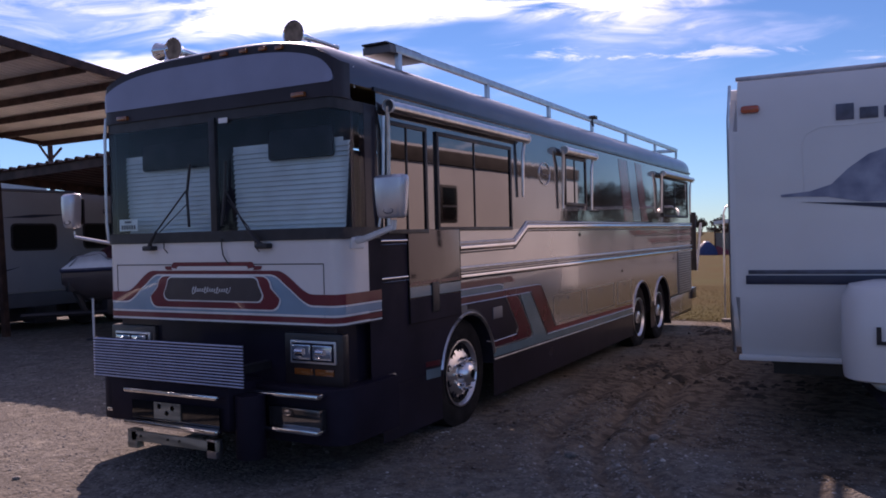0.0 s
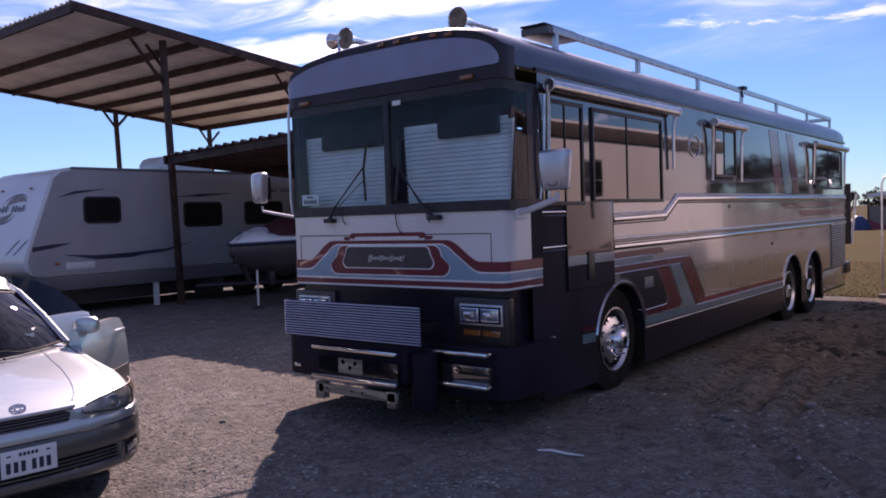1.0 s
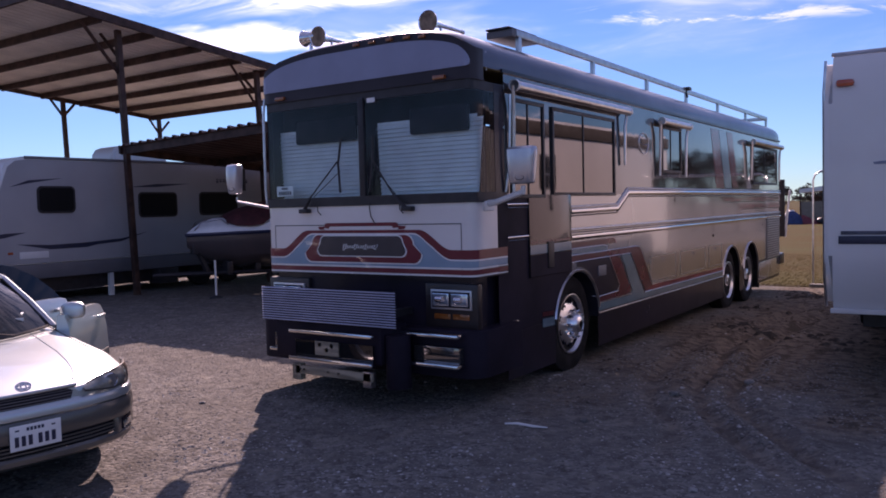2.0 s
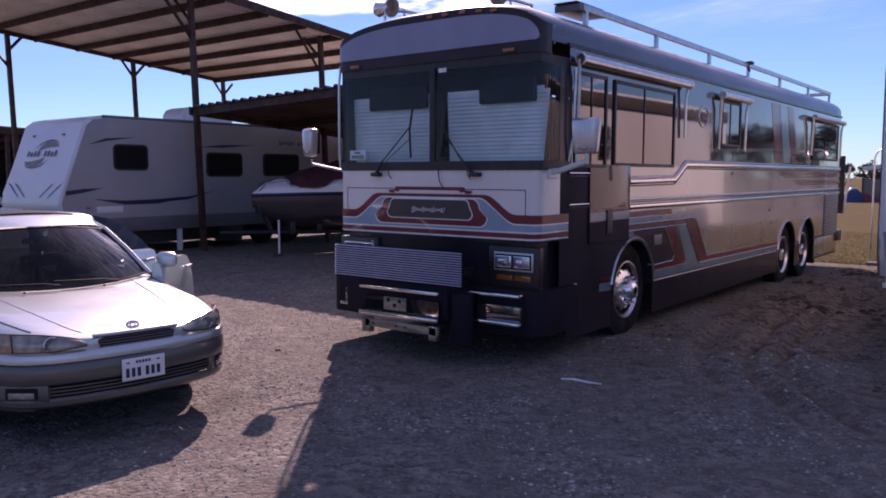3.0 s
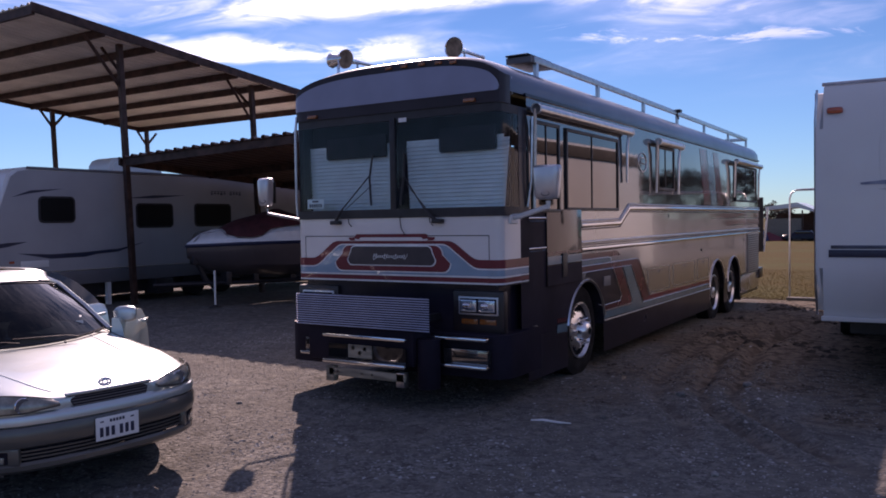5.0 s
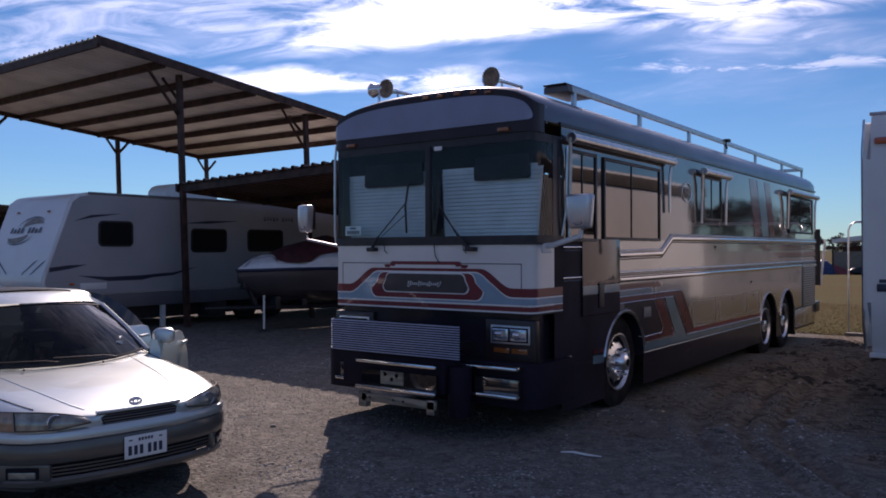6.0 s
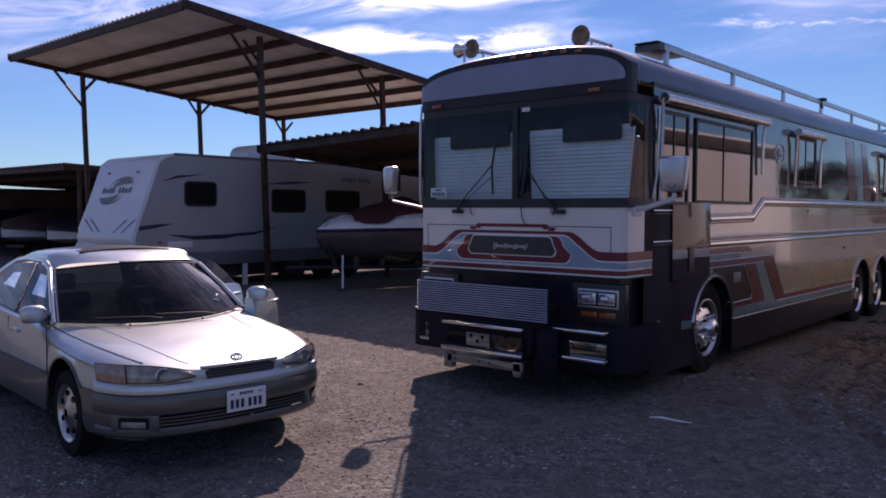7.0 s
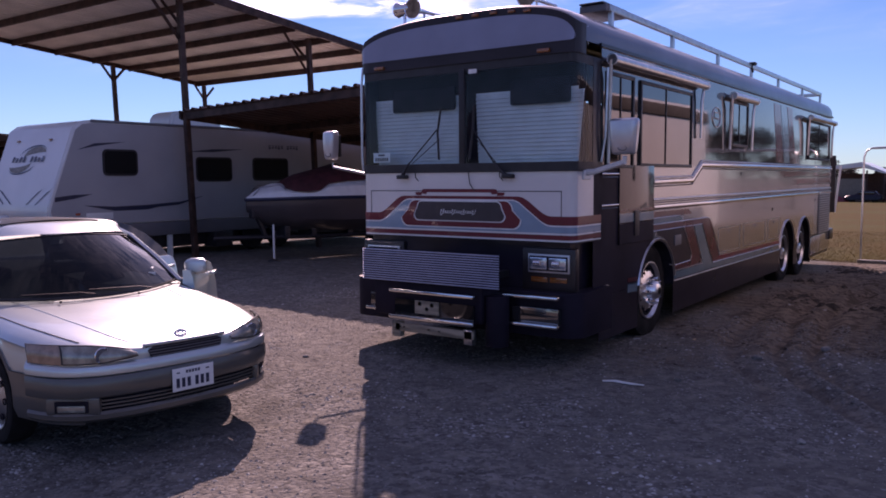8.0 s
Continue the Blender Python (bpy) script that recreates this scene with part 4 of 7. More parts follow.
def wheel(y, z, xo, deep):
    w = part("wheel", lathe(bmesh.new(), [(0.30, xo - 0.24), (0.46, xo - 0.25), (0.505, xo - 0.22), (TR, xo - 0.18), (TR, xo - 0.06), (0.50, xo - 0.02), (0.45, xo), (0.33, xo - 0.005), (0.30, xo - 0.03)], (0, y, z), "x", 36), M["tyre"], coach, "black tyre")
    f = -1 if deep else 1
    rim = part("rim", lathe(bmesh.new(), [(0.305, xo - 0.20), (0.305, xo - 0.02), (0.315, xo + 0.006), (0.300, xo + 0.008), (0.285, xo - 0.02), (0.27, xo - 0.05), (0.235, xo - 0.055 + f * 0.02), (0.16, xo - 0.045 + f * 0.06), (0.12, xo - 0.045 + f * 0.06), (0.11, xo - 0.03 + f * 0.08), (0.095, xo + (0.085 if not deep else 0.0)), (0.075, xo + (0.105 if not deep else 0.01)), (0.04, xo + (0.115 if not deep else 0.014)), (0, xo + (0.118 if not deep else 0.015))], (0, y, z), "x", 36), M["rim"], w, "polished steel rim")
    for k in range(10):
        a = 2 * math.pi * k / 10
        cy, cz = y + 0.143 * math.cos(a), z + 0.143 * math.sin(a)
        x0 = xo - 0.045 + f * 0.06
        part("lug_nut", tube(bmesh.new(), [(x0 - 0.01, cy, cz), (x0 + 0.05, cy, cz), (x0 + 0.065, cy, cz)], [0.018, 0.018, 0.010], 8), M["chrome"], rim)
        a += math.pi / 10
        cy, cz = y + 0.225 * math.cos(a), z + 0.225 * math.sin(a)
        x0 = xo - 0.050 + f * 0.036
        part("hand_hole", lathe(bmesh.new(), [(0.030, -0.008), (0.030, 0.004), (0.0, 0.004)], (x0, cy, cz), "x", 10), M["dark"], rim)


def arch(y, z, r, zlow):
    rows = []
    for k in range(25):
        a = math.pi * (0.06 + 0.88 * k / 24)
        c, s = math.cos(a), math.sin(a)
        rows.append([(HW + 0.002, y + r * c, z + r * s), (HW + 0.018, y + (r + 0.008) * c, z + (r + 0.008) * s), (HW + 0.020, y + (r + 0.024) * c, z + (r + 0.024) * s), (HW + 0.002, y + (r + 0.032) * c, z + (r + 0.032) * s)])
    a = part("wheel_arch", grid(bm := bmesh.new(), rows) and bm, M["alu"], coach, "aluminium wheel arch trim")
    rows = [[(x, y + r * math.cos(math.pi * k / 20), z + r * math.sin(math.pi * k / 20)) for k in range(21)] for x in (HW - 0.002, 0.72)]
    vs = grid(bm := bmesh.new(), rows)
    bm.faces.new(vs[-1])
    part("wheel_well", bm, M["dark"], a)


for (y, z, r), (yw, zw, xo, deep) in zip(ARCHES, ((2.0, 0.49, HW - 0.07, False), (8.13, 0.40, HW - 0.06, True), (9.42, 0.40, HW - 0.06, True))):
    arch(y, z, r, 0.40)
    wheel(yw, zw, xo, deep)
part("mud_flap", B(0.5, 1.2, 10.15, 10.17, 0.08, 0.6), M["black"], coach)
part("rear_skirt", B(HW - 0.02, HW + 0.006, 10.05, 11.85, 0.22, 0.56, 0.004), M["cream"], coach)
part("rear_bumper", B(-1.2, 1.24, 11.85, 12.25, 0.40, 0.62, 0.02), M["navy"], coach)
part("rear_door_panel", B(1.10, 1.24, 12.30, 12.34, 0.95, 2.15, 0.01), M["black"], coach, "dark panel standing out at the tail")
bm = bmesh.new()
for z in (1.2, 1.9):
    box(bm, 1.12, 1.16, 12.0, 12.31, z - 0.02, z + 0.02)
part("panel_bracket", bm, M["black"], coach)
part("white_pole", tube(bmesh.new(), [(1.235, 12.36, 0.95), (1.33, 12.36, 1.93)], 0.022, 8), M["pin"], coach, "slanting white pole at the tail")
part("side_marker", B(HW - 0.02, HW + 0.02, 0.62, 0.72, 0.60, 0.70, 0.006), M["alu"], coach)

# mirrors
for s in (1, -1):
    my, mx = (0.10, 1.645) if s > 0 else (-0.02, -1.62)
    mz = 2.045 if s > 0 else 2.06
    arm = part("mirror_arm", tube(bmesh.new(), [(s * 1.20, 0.24, 1.76), (s * 1.32, 0.20, 1.77), (mx, my, 1.85), (mx, my, 1.90)], [r * (1.0 if s > 0 else 0.6) for r in (0.032, 0.026, 0.024, 0.022)], 8), M["pin" if s > 0 else "alu"], coach, "white tubular mirror arm")
    bm = bmesh.new()
    rows = []
    for k, (zz, w, d) in enumerate(((-0.182, 0.080, 0.045), (-0.175, 0.098, 0.068), (-0.155, 0.106, 0.080), (-0.05, 0.115, 0.092), (0.08, 0.124, 0.094), (0.15, 0.128, 0.088), (0.172, 0.120, 0.068), (0.180, 0.095, 0.035))):
        row = []
        for a in range(20):
            t = 2 * math.pi * a / 20
            c, q = math.cos(t), math.sin(t)
            row.append((mx + (1.0 if s > 0 else 0.62) * w * math.copysign(abs(c) ** 0.36, c), my + d * (0.35 if q > 0 else 1.0) * math.copysign(abs(q) ** 0.7, q), mz + 0.02 + 0.84 * zz))
        rows.append(row)
    vs = grid(bm, rows, close_u=True)
    bm.faces.new(vs[0])
    bm.faces.new(vs[-1])
    sh = part("mirror_shell", bm, M["satin"], arm, "chromed mirror housing")
    part("mirror_glass", B(mx - 0.09, mx + 0.09, my + 0.034, my + 0.038, mz - 0.10, mz + 0.13, 0.0), M["mirrored"], sh)
    bm = tube(bmesh.new(), [(mx + 0.01 + 0.038 * math.cos(a), my - 0.079, mz - 0.082 + 0.019 * math.sin(a)) for a in [2 * math.pi * k / 20 for k in range(21)]], 0.006, 6)
    part("maker_mark", bm, M["trailergrey"], sh, "oval grey maker ring")
    part("mirror_base", B(s * 1.19 - 0.05, s * 1.19 + 0.05, 0.16, 0.34, 1.70, 1.79, 0.018), M["pin"], arm)

# horns, lamp, rail and fittings on the roof
for x, y0 in ((-0.97, 0.82), (0.42, 0.82)):
    z = 3.475 if x > 0 else 3.53
    hn = part("air_horn", lathe(bmesh.new(), [(0.105, 0.0), (0.108, -0.012), (0.095, -0.004), (0.06, 0.05), (0.035, 0.12), (0.022, 0.24), (0.016, 0.55), (0.022, 0.56), (0.022, 0.60), (0.0, 0.605)], (x, y0 - 0.25, z), "y", 22), M["chrome"], coach, "chromed trumpet horn")
    part("horn_mouth", lathe(bmesh.new(), [(0.097, 0.0), (0.05, 0.004), (0.0, 0.02)], (x, y0 - 0.256, z), "y", 22), M["throat"], hn)
    part("horn_foot", tube(bmesh.new(), [(x, y0 - 0.05, z), (x, y0 - 0.03, 3.12)], 0.014), M["chrome"], hn)
lamp = part("roof_lamp", lathe(bmesh.new(), [(0.0, -0.11), (0.075, -0.11), (0.085, -0.09), (0.075, -0.06), (0.06, 0.0), (0.062, 0.07), (0.05, 0.10), (0.0, 0.105)], (-1.12, 0.62, 3.55), "x", 18), M["chrome"], coach, "chromed roof searchlight")
part("lamp_stem", tube(bmesh.new(), [(-1.12, 0.62, 3.49), (-1.12, 0.62, 3.04)], [0.018, 0.03]), M["chrome"], lamp)
RX = 0.985
rail = part("roof_rail", B(RX - 0.02, RX + 0.02, 1.22, 11.84, 3.365, 3.43, 0.006), M["alu"], coach, "flat aluminium roof rail")
part("cross_rail", B(-RX, RX, 11.80, 11.84, 3.365, 3.43, 0.006), M["alu"], rail)
part("rail", B(-RX - 0.02, -RX + 0.02, 1.22, 11.84, 3.365, 3.43, 0.006), M["alu"], rail)
for y in (1.28, 3.04, 4.81, 6.5, 8.21, 10.09, 11.78):
    for s in (1, -1):
        part("rail_post", B(s * RX - 0.018, s * RX + 0.018, y - 0.03, y + 0.03, 3.10, 3.37), M["alu"], rail)
part("front_box", B(0.70, RX + 0.005, 1.15, 1.7, 3.36, 3.432, 0.01), M["trailergrey"], coach, "flat grey roof box")
part("box_lid", B(0.71, 0.97, 1.12, 1.7, 3.434, 3.452, 0.006), M["black"], coach)
fl = part("flood_lamp", B(RX - 0.03, RX + 0.07, 6.43, 6.56, 3.41, 3.455, 0.012), M["black"], coach, "small black floodlamp")
part("lamp_bracket", tube(bmesh.new(), [(RX, 6.5, 3.44), (RX + 0.02, 6.44, 3.36), (RX + 0.05, 6.4, 3.3)], 0.018), M["black"], fl)
part("antenna", tube(bmesh.new(), [(1.20, 0.30, 2.90), (1.20, 0.29, 3.06)], 0.006), M["pin"], coach)
part("grab_tube", tube(bmesh.new(), [(-1.15, 0.18, 1.92), (-1.195, 0.15, 2.05), (-1.195, 0.15, 2.80), (-1.15, 0.2, 2.92)], 0.014), M["chrome"], coach)
part("grab_tube", tube(bmesh.new(), [(HW + 0.01, 0.54, 1.86), (HW + 0.04, 0.56, 2.1), (HW + 0.05, 0.58, 2.72)], 0.013), M["alu"], coach)
lathe(bm := bmesh.new(), [(0.22, 0), (0.24, 0.05), (0.20, 0.11), (0.0, 0.13)], (0.35, 4.6, 3.24), "z", 20)
part("roof_vent", bm, M["pin"], coach)

# ---- carports ----


def corrugated(bm, x0, x1, y0, y1, zf, along="y", pitch=0.22, h=0.035, thick=0.012):
    """A ribbed sheet; ribs run along the given axis. zf(x, y) is its height."""
    prof = []
    a0, a1 = (x0, x1) if along == "y" else (y0, y1)
    n = int(round((a1 - a0) / pitch))
    for k in range(n):
        for f, d in ((0.0, 0), (0.58, 0), (0.68, h), (0.90, h)):
            prof.append((a0 + (k + f) * pitch, d))
    prof.append((a1, 0))
    b0, b1 = (y0, y1) if along == "y" else (x0, x1)
    rows = []
    for b, dz in ((b0, thick), (b1, thick), (b1, 0.0), (b0, 0.0)):
        rows.append([((a, b) if along == "y" else (b, a)) + (zf(*((a, b) if along == "y" else (b, a))) + d + dz,) for a, d in prof])
    grid(bm, rows, close_v=True)
    return bm


def cp_z(x, y):
    return 6.32 - 0.0925 * y


def carport_tall():
    cp = thing("tall_carport", pose(-15, 7.5, 0), "tall open steel carport with a corrugated roof on brown posts", "carport")
    inv = Matrix.Translation((15, -7.5, 0))

    def P(name, bm, mt, label="", smooth=False):
        bmesh.ops.transform(bm, matrix=inv, verts=bm.verts)
        return part(name, bm, mt, cp, label, smooth)
    x0, x1, y0, y1 = -19.5, -10.45, 2.68, 12.02
    roof = P("roof_sheet", corrugated(bmesh.new(), x0, x1, y0, y1, cp_z), M["galv"], "bare galvanised corrugated sheet")
    for x in (x0, x1):
        P("fascia", prism(bmesh.new(), [(x, y0, cp_z(0, y0) - 0.13), (x, y1, cp_z(0, y1) - 0.13), (x, y1, cp_z(0, y1) + 0.05), (x, y0, cp_z(0, y0) + 0.05)], (0.06, 0, 0)), M["steelbrown"])
    for y in (2.74, 4.28, 5.55, 6.82, 8.02, 9.28, 10.56, 11.95):
        z = cp_z(0, y)
        P("purlin", B(x0 + 0.06, x1, y - 0.035, y + 0.035, z - 0.17, z - 0.004), M["steelbrown"])
    for x, ys in ((-10.8, (4.9, 8.85, 12.0)), (-19.2, (4.65, 8.55, 12.05))):
        for y in ys:
            top = cp_z(0, y) - 0.12
            bm = B(-0.058, 0.058, -0.058, 0.058, -0.2, top, 0.008)
            for v in bm.verts:      # the posts stand a little out of plumb
                v.co.x += x + 0.024 * (top - v.co.z)
                v.co.y += y + 0.018 * (top - v.co.z)
            post = P("post", bm, M["steelbrown"])
            for s in (-1, 1):
                if x > -12 and s > 0:
                    continue
                if y > 11.9 and s > 0 and x > -12:
                    continue
                reach = 0.85 if x > -12 or (y < 5 and s < 0) else 0.42
                yb = y + s * reach
                P("brace", tube(bmesh.new(), [(x, y, top - reach - 0.10), (x, yb, cp_z(0, yb) - 0.14)], 0.045, 4), M["steelbrown"])
            if x > -12:
                P("brace", tube(bmesh.new(), [(x, y, top - 0.60), (x - 0.62, y, top)], 0.045, 4), M["steelbrown"])


carport_tall()


def carport_low(name, x0, x1, y0, y1, za, zb, label, back=False, rise=0.0):
    cp = thing(name, pose((x0 + x1) / 2, (y0 + y1) / 2, 0), label, "carport")
    inv = Matrix.Translation((-(x0 + x1) / 2, -(y0 + y1) / 2, 0))

    def zf(x, y):
        return lerp(za, zb, (y - y0) / (y1 - y0)) + rise * (x - x0)

    def P(n, bm, mt, lab="", smooth=False):
        bmesh.ops.transform(bm, matrix=inv, verts=bm.verts)
        return part(n, bm, mt, cp, lab, smooth)
    P("roof_sheet", corrugated(bmesh.new(), x0, x1, y0, y1, zf, "y", 0.28, 0.05), M["brownsheet"], "brown corrugated sheet")
    for k in range(5):
        y = lerp(y0 + 0.1, y1 - 0.1, k / 4)
        P("purlin", prism(bmesh.new(), [(x0, y - 0.03, zf(x0, y) - 0.16), (x1, y - 0.03, zf(x1, y) - 0.16), (x1, y - 0.03, zf(x1, y) - 0.004), (x0, y - 0.03, zf(x0, y) - 0.004)], (0, 0.06, 0)), M["steelbrown"])
    if back:
        # walls added to close the carport off and keep its inside dark
        P("back_wall", B(x0, x1, y1 - 0.12, y1 - 0.08, -0.1, zb - 0.05), M["brownsheet"], "added brown sheet wall that darkens the carport")
        P("end_wall", B(x0 + 0.1, x0 + 0.14, y0 + 0.2, y1 - 0.14, -0.1, zb - 0.05), M["brownsheet"], "added brown sheet end wall that darkens the carport")
    for x in (x0 + 0.03, x1 - 0.1):
        P("edge_beam", prism(bmesh.new(), [(x, y0, zf(x, y0) - 0.15), (x, y1, zf(x, y1) - 0.15), (x, y1, zf(x, y1) + 0.03), (x, y0, zf(x, y0) + 0.03)], (0.06, 0, 0)), M["steelbrown"])
    for x in (x0 + 0.25, x1 - 0.3):
        for y in (y0 + 0.6, y1 - 0.6):
            if x < -8 and y < 6 and x > -12:
                continue
            P("post", B(x - 0.05, x + 0.05, y - 0.05, y + 0.05, -0.2, zf(x, y) - 0.1, 0.006), M["steelbrown"])


carport_low("low_carport", -10.88, -4.26, 4.83, 15.1, 3.235, 2.51, "low brown corrugated carport sheltering a boat", rise=0.034)
carport_low("low_carport", -34.0, -20.0, 4.4, 13.0, 3.12, 2.75, "low brown carport with covered boats beneath", True)

# ---- travel trailers ----


def rounded(x, y0, y1, z0, z1, r, thick):
    """A slab with rounded corners on a side wall."""
    pts = []
    for cy, cz, a0 in ((y1 - r, z1 - r, 0), (y0 + r, z1 - r, 90), (y0 + r, z0 + r, 180), (y1 - r, z0 + r, 270)):
        pts += [(x, cy + r * math.cos(radians(a0 + 15 * k)), cz + r * math.sin(radians(a0 + 15 * k))) for k in range(7)]
    return prism(bmesh.new(), pts, (thick, 0, 0))


def trailer_left():
    tr = thing("travel_trailer", pose(-12.4, 6.0, 0), "white travel trailer with navy and tan swooshes", "travel trailer")
    inv = Matrix.Translation((12.4, -6.0, 0))

    def P(n, bm, mt, par=None, lab="", smooth=True):
        bmesh.ops.transform(bm, matrix=inv, verts=bm.verts)
        return part(n, bm, mt, par or tr, lab, smooth)
    xr, xl = -11.2, -13.82
    prof = [(2.95, 2.98), (2.72, 2.93), (2.55, 2.80), (2.01, 1.32), (1.95, 1.12), (1.98, 0.96), (2.08, 0.86), (2.25, 0.80), (13.1, 0.80), (13.22, 0.9), (13.3, 2.8), (13.2, 2.97)]
    bm = bmesh.new()
    prism(bm, [(xl, y, z) for y, z in prof], (xr - xl, 0, 0))
    bmesh.ops.bevel(bm, geom=[e for e in bm.edges if abs(e.verts[0].co.x - e.verts[1].co.x) < 1e-4], offset=0.05, segments=3, affect="EDGES")
    body = P("body", bm, M["trailer"], lab="white ribbed trailer body")
    # thin skin over the white side; its grey holds the shade under the carports
    P("side_shade_skin", prism(bmesh.new(), [(xr, y, z) for y, z in ((2.98, 2.92), (2.75, 2.88), (2.60, 2.76), (2.07, 1.32), (2.01, 1.12), (2.04, 0.98), (2.12, 0.89), (2.27, 0.82), (13.1, 0.82), (13.16, 0.9), (13.22, 2.8), (13.16, 2.92))], (0.003, 0, 0)), M["siding"], body, "white ribbed siding, greyed for the shade under the carports", False)
    P("lower_skirt", B(xl + 0.02, xr + 0.006, 2.30, 13.1, 0.50, 0.80, 0.01), M["trailergrey"], lab="dark grey lower skirt")
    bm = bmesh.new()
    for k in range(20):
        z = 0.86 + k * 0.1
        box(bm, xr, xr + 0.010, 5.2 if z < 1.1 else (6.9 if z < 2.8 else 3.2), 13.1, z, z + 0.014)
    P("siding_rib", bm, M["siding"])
    P("roof_edge", B(xr - 0.03, xr + 0.02, 2.95, 13.2, 2.93, 2.99, 0.008), M["trailergrey"])
    for y0, y1, z0, z1 in ((3.16, 3.98, 1.83, 2.39), (5.5, 6.55, 1.69, 2.27), (7.2, 8.4, 1.70, 2.28)):
        w = P("window", rounded(xr, y0, y1, z0, z1, 0.11, 0.022), M["black"], smooth=False)
        P("pane", rounded(xr + 0.006, y0 + 0.04, y1 - 0.04, z0 + 0.04, z1 - 0.04, 0.08, 0.022), M["screen"], w, smooth=False)
    def swoosh(pts, mt, off=0.006):
        """A tapering swoosh on the side through (y, z, half width) points."""
        bm = bmesh.new()
        rows = []
        n = len(pts)
        for i in range(25):
            t = i / 24 * (n - 1)
            k = min(n - 2, int(t))
            y, z, w = (lerp(pts[k][c], pts[k + 1][c], t - k) for c in range(3))
            rows.append([(xr + off, y, z + w + 0.002), (xr + off, y, z - w)])
        grid(bm, rows)
        P("swoosh", bm, M[mt], body)
    swoosh([(2.62, 2.36, 0.0), (3.0, 2.47, 0.03), (3.7, 2.55, 0.0)], "decalnavy")
    swoosh([(5.3, 2.38, 0.0), (6.0, 2.42, 0.035), (6.9, 2.47, 0.0)], "decalnavy")
    swoosh([(2.7, 1.22, 0.0), (3.4, 1.13, 0.045), (4.2, 1.14, 0.05), (5.0, 1.24, 0.0)], "decalnavy")
    swoosh([(4.3, 1.13, 0.0), (5.0, 1.20, 0.03), (5.7, 1.36, 0.0)], "decalnavy")
    swoosh([(2.10, 1.35, 0.045), (2.5, 1.40, 0.04), (2.9, 1.45, 0.0)], "decalnavy")
    swoosh([(7.0, 1.15, 0.01), (8.0, 1.22, 0.02), (8.6, 1.4, 0.0)], "decaltan")
    swoosh([(8.4, 1.62, 0.0), (8.7, 1.72, 0.02), (8.9, 1.85, 0.0)], "decalnavy")
    for k in range(10):
        if k != 5:
            P("name_mark", B(xr + 0.003, xr + 0.007, 7.75 + k * 0.105, 7.82 + k * 0.105, 2.50 + (0.02 if k % 3 else 0), 2.60), M["decalgrey"], body)

    def nose(x, z, off):
        # the front slopes from (2.55, 2.80) to (1.95, 1.15)
        y = lerp(1.95, 2.55, (z - 1.15) / 1.65)
        return (x, y - off, z + off * 0.35)
    def crescent(cx, cz, w, h, turn, flip, mt, off, bite=0.55):
        """A crescent on the sloping nose: an oval with a second oval bitten out of one side."""
        pts = []
        for k in range(19):
            a = math.pi * k / 18
            pts.append((w * math.cos(a), h * math.sin(a)))
        for k in range(17, 0, -1):
            a = math.pi * k / 18
            pts.append((w * math.cos(a), h * bite * math.sin(a)))
        c, q = math.cos(turn), math.sin(turn)
        bm = bmesh.new()
        bm.faces.new([bm.verts.new(nose(cx + c * x - flip * q * z, cz + q * x + flip * c * z, off)) for x, z in pts])
        P("front_emblem", bm, M[mt], body)
    crescent(-12.36, 2.27, 0.42, 0.17, 0.10, 1, "decaltan", 0.008, 0.25)
    crescent(-12.44, 2.28, 0.52, 0.19, 0.12, 1, "decalnavy", 0.012, 0.86)
    crescent(-12.84, 2.07, 0.42, 0.17, 0.10, -1, "decaltan", 0.008, 0.25)
    crescent(-12.74, 2.06, 0.52, 0.19, 0.12, -1, "decalnavy", 0.012, 0.86)
    for k in range(9):
        if k != 4:
            bm = bmesh.new()
            x0 = -13.22 + k * 0.15
            bm.faces.new([bm.verts.new(nose(x, z, 0.016)) for x, z in ((x0, 2.12), (x0 + 0.085, 2.12), (x0 + 0.105, 2.24 - 0.03 * (k % 3 == 1)), (x0 + 0.02, 2.24 - 0.03 * (k % 3 == 1)))])
            P("name_mark", bm, M["decalgrey"], body)
    for cx, s in ((-13.4, 1), (-13.1, 1), (-11.85, -1), (-11.5, -1)):
        bm = bmesh.new()
        bm.faces.new([bm.verts.new(nose(cx + a * s * (0.2 if s > 0 else 0.13), z, 0.009)) for a, z in ((-1.7, 1.56), (-0.6, 1.50), (1.9, 1.25), (1.75, 1.24))])
        P("swoosh", bm, M["decalnavy"], body)
    bm = bmesh.new()
    for x in (-13.2, -11.9):
        p = nose(x, 2.58, 0.0)
        box(bm, x - 0.05, x + 0.05, p[1] - 0.03, p[1] + 0.02, 2.56, 2.60, 0.006)
    P("marker_lamp", bm, M["amber"], body)
    P("access_hatch", B(xr, xr + 0.012, 2.75, 3.35, 0.92, 1.06, 0.005), M["trailer"], body, "white access hatch")
    P("side_reflector", B(xr, xr + 0.016, 2.52, 2.62, 1.02, 1.07, 0.006), M["marker"], body, "small red reflector")
    unit = prism(bmesh.new(), [(-12.9, y, z) for y, z in ((5.50, 2.97), (5.44, 3.06), (5.45, 3.20), (5.54, 3.32), (5.70, 3.38), (6.2, 3.385), (6.75, 3.33), (6.93, 3.2), (6.97, 2.97))], (0.9, 0, 0))
    bmesh.ops.bevel(unit, geom=[e for e in unit.edges if abs(e.verts[0].co.x - e.verts[1].co.x) < 1e-4], offset=0.07, segments=3, affect="EDGES")
    P("roof_unit", unit, M["trailer"], lab="white rooftop air conditioner")
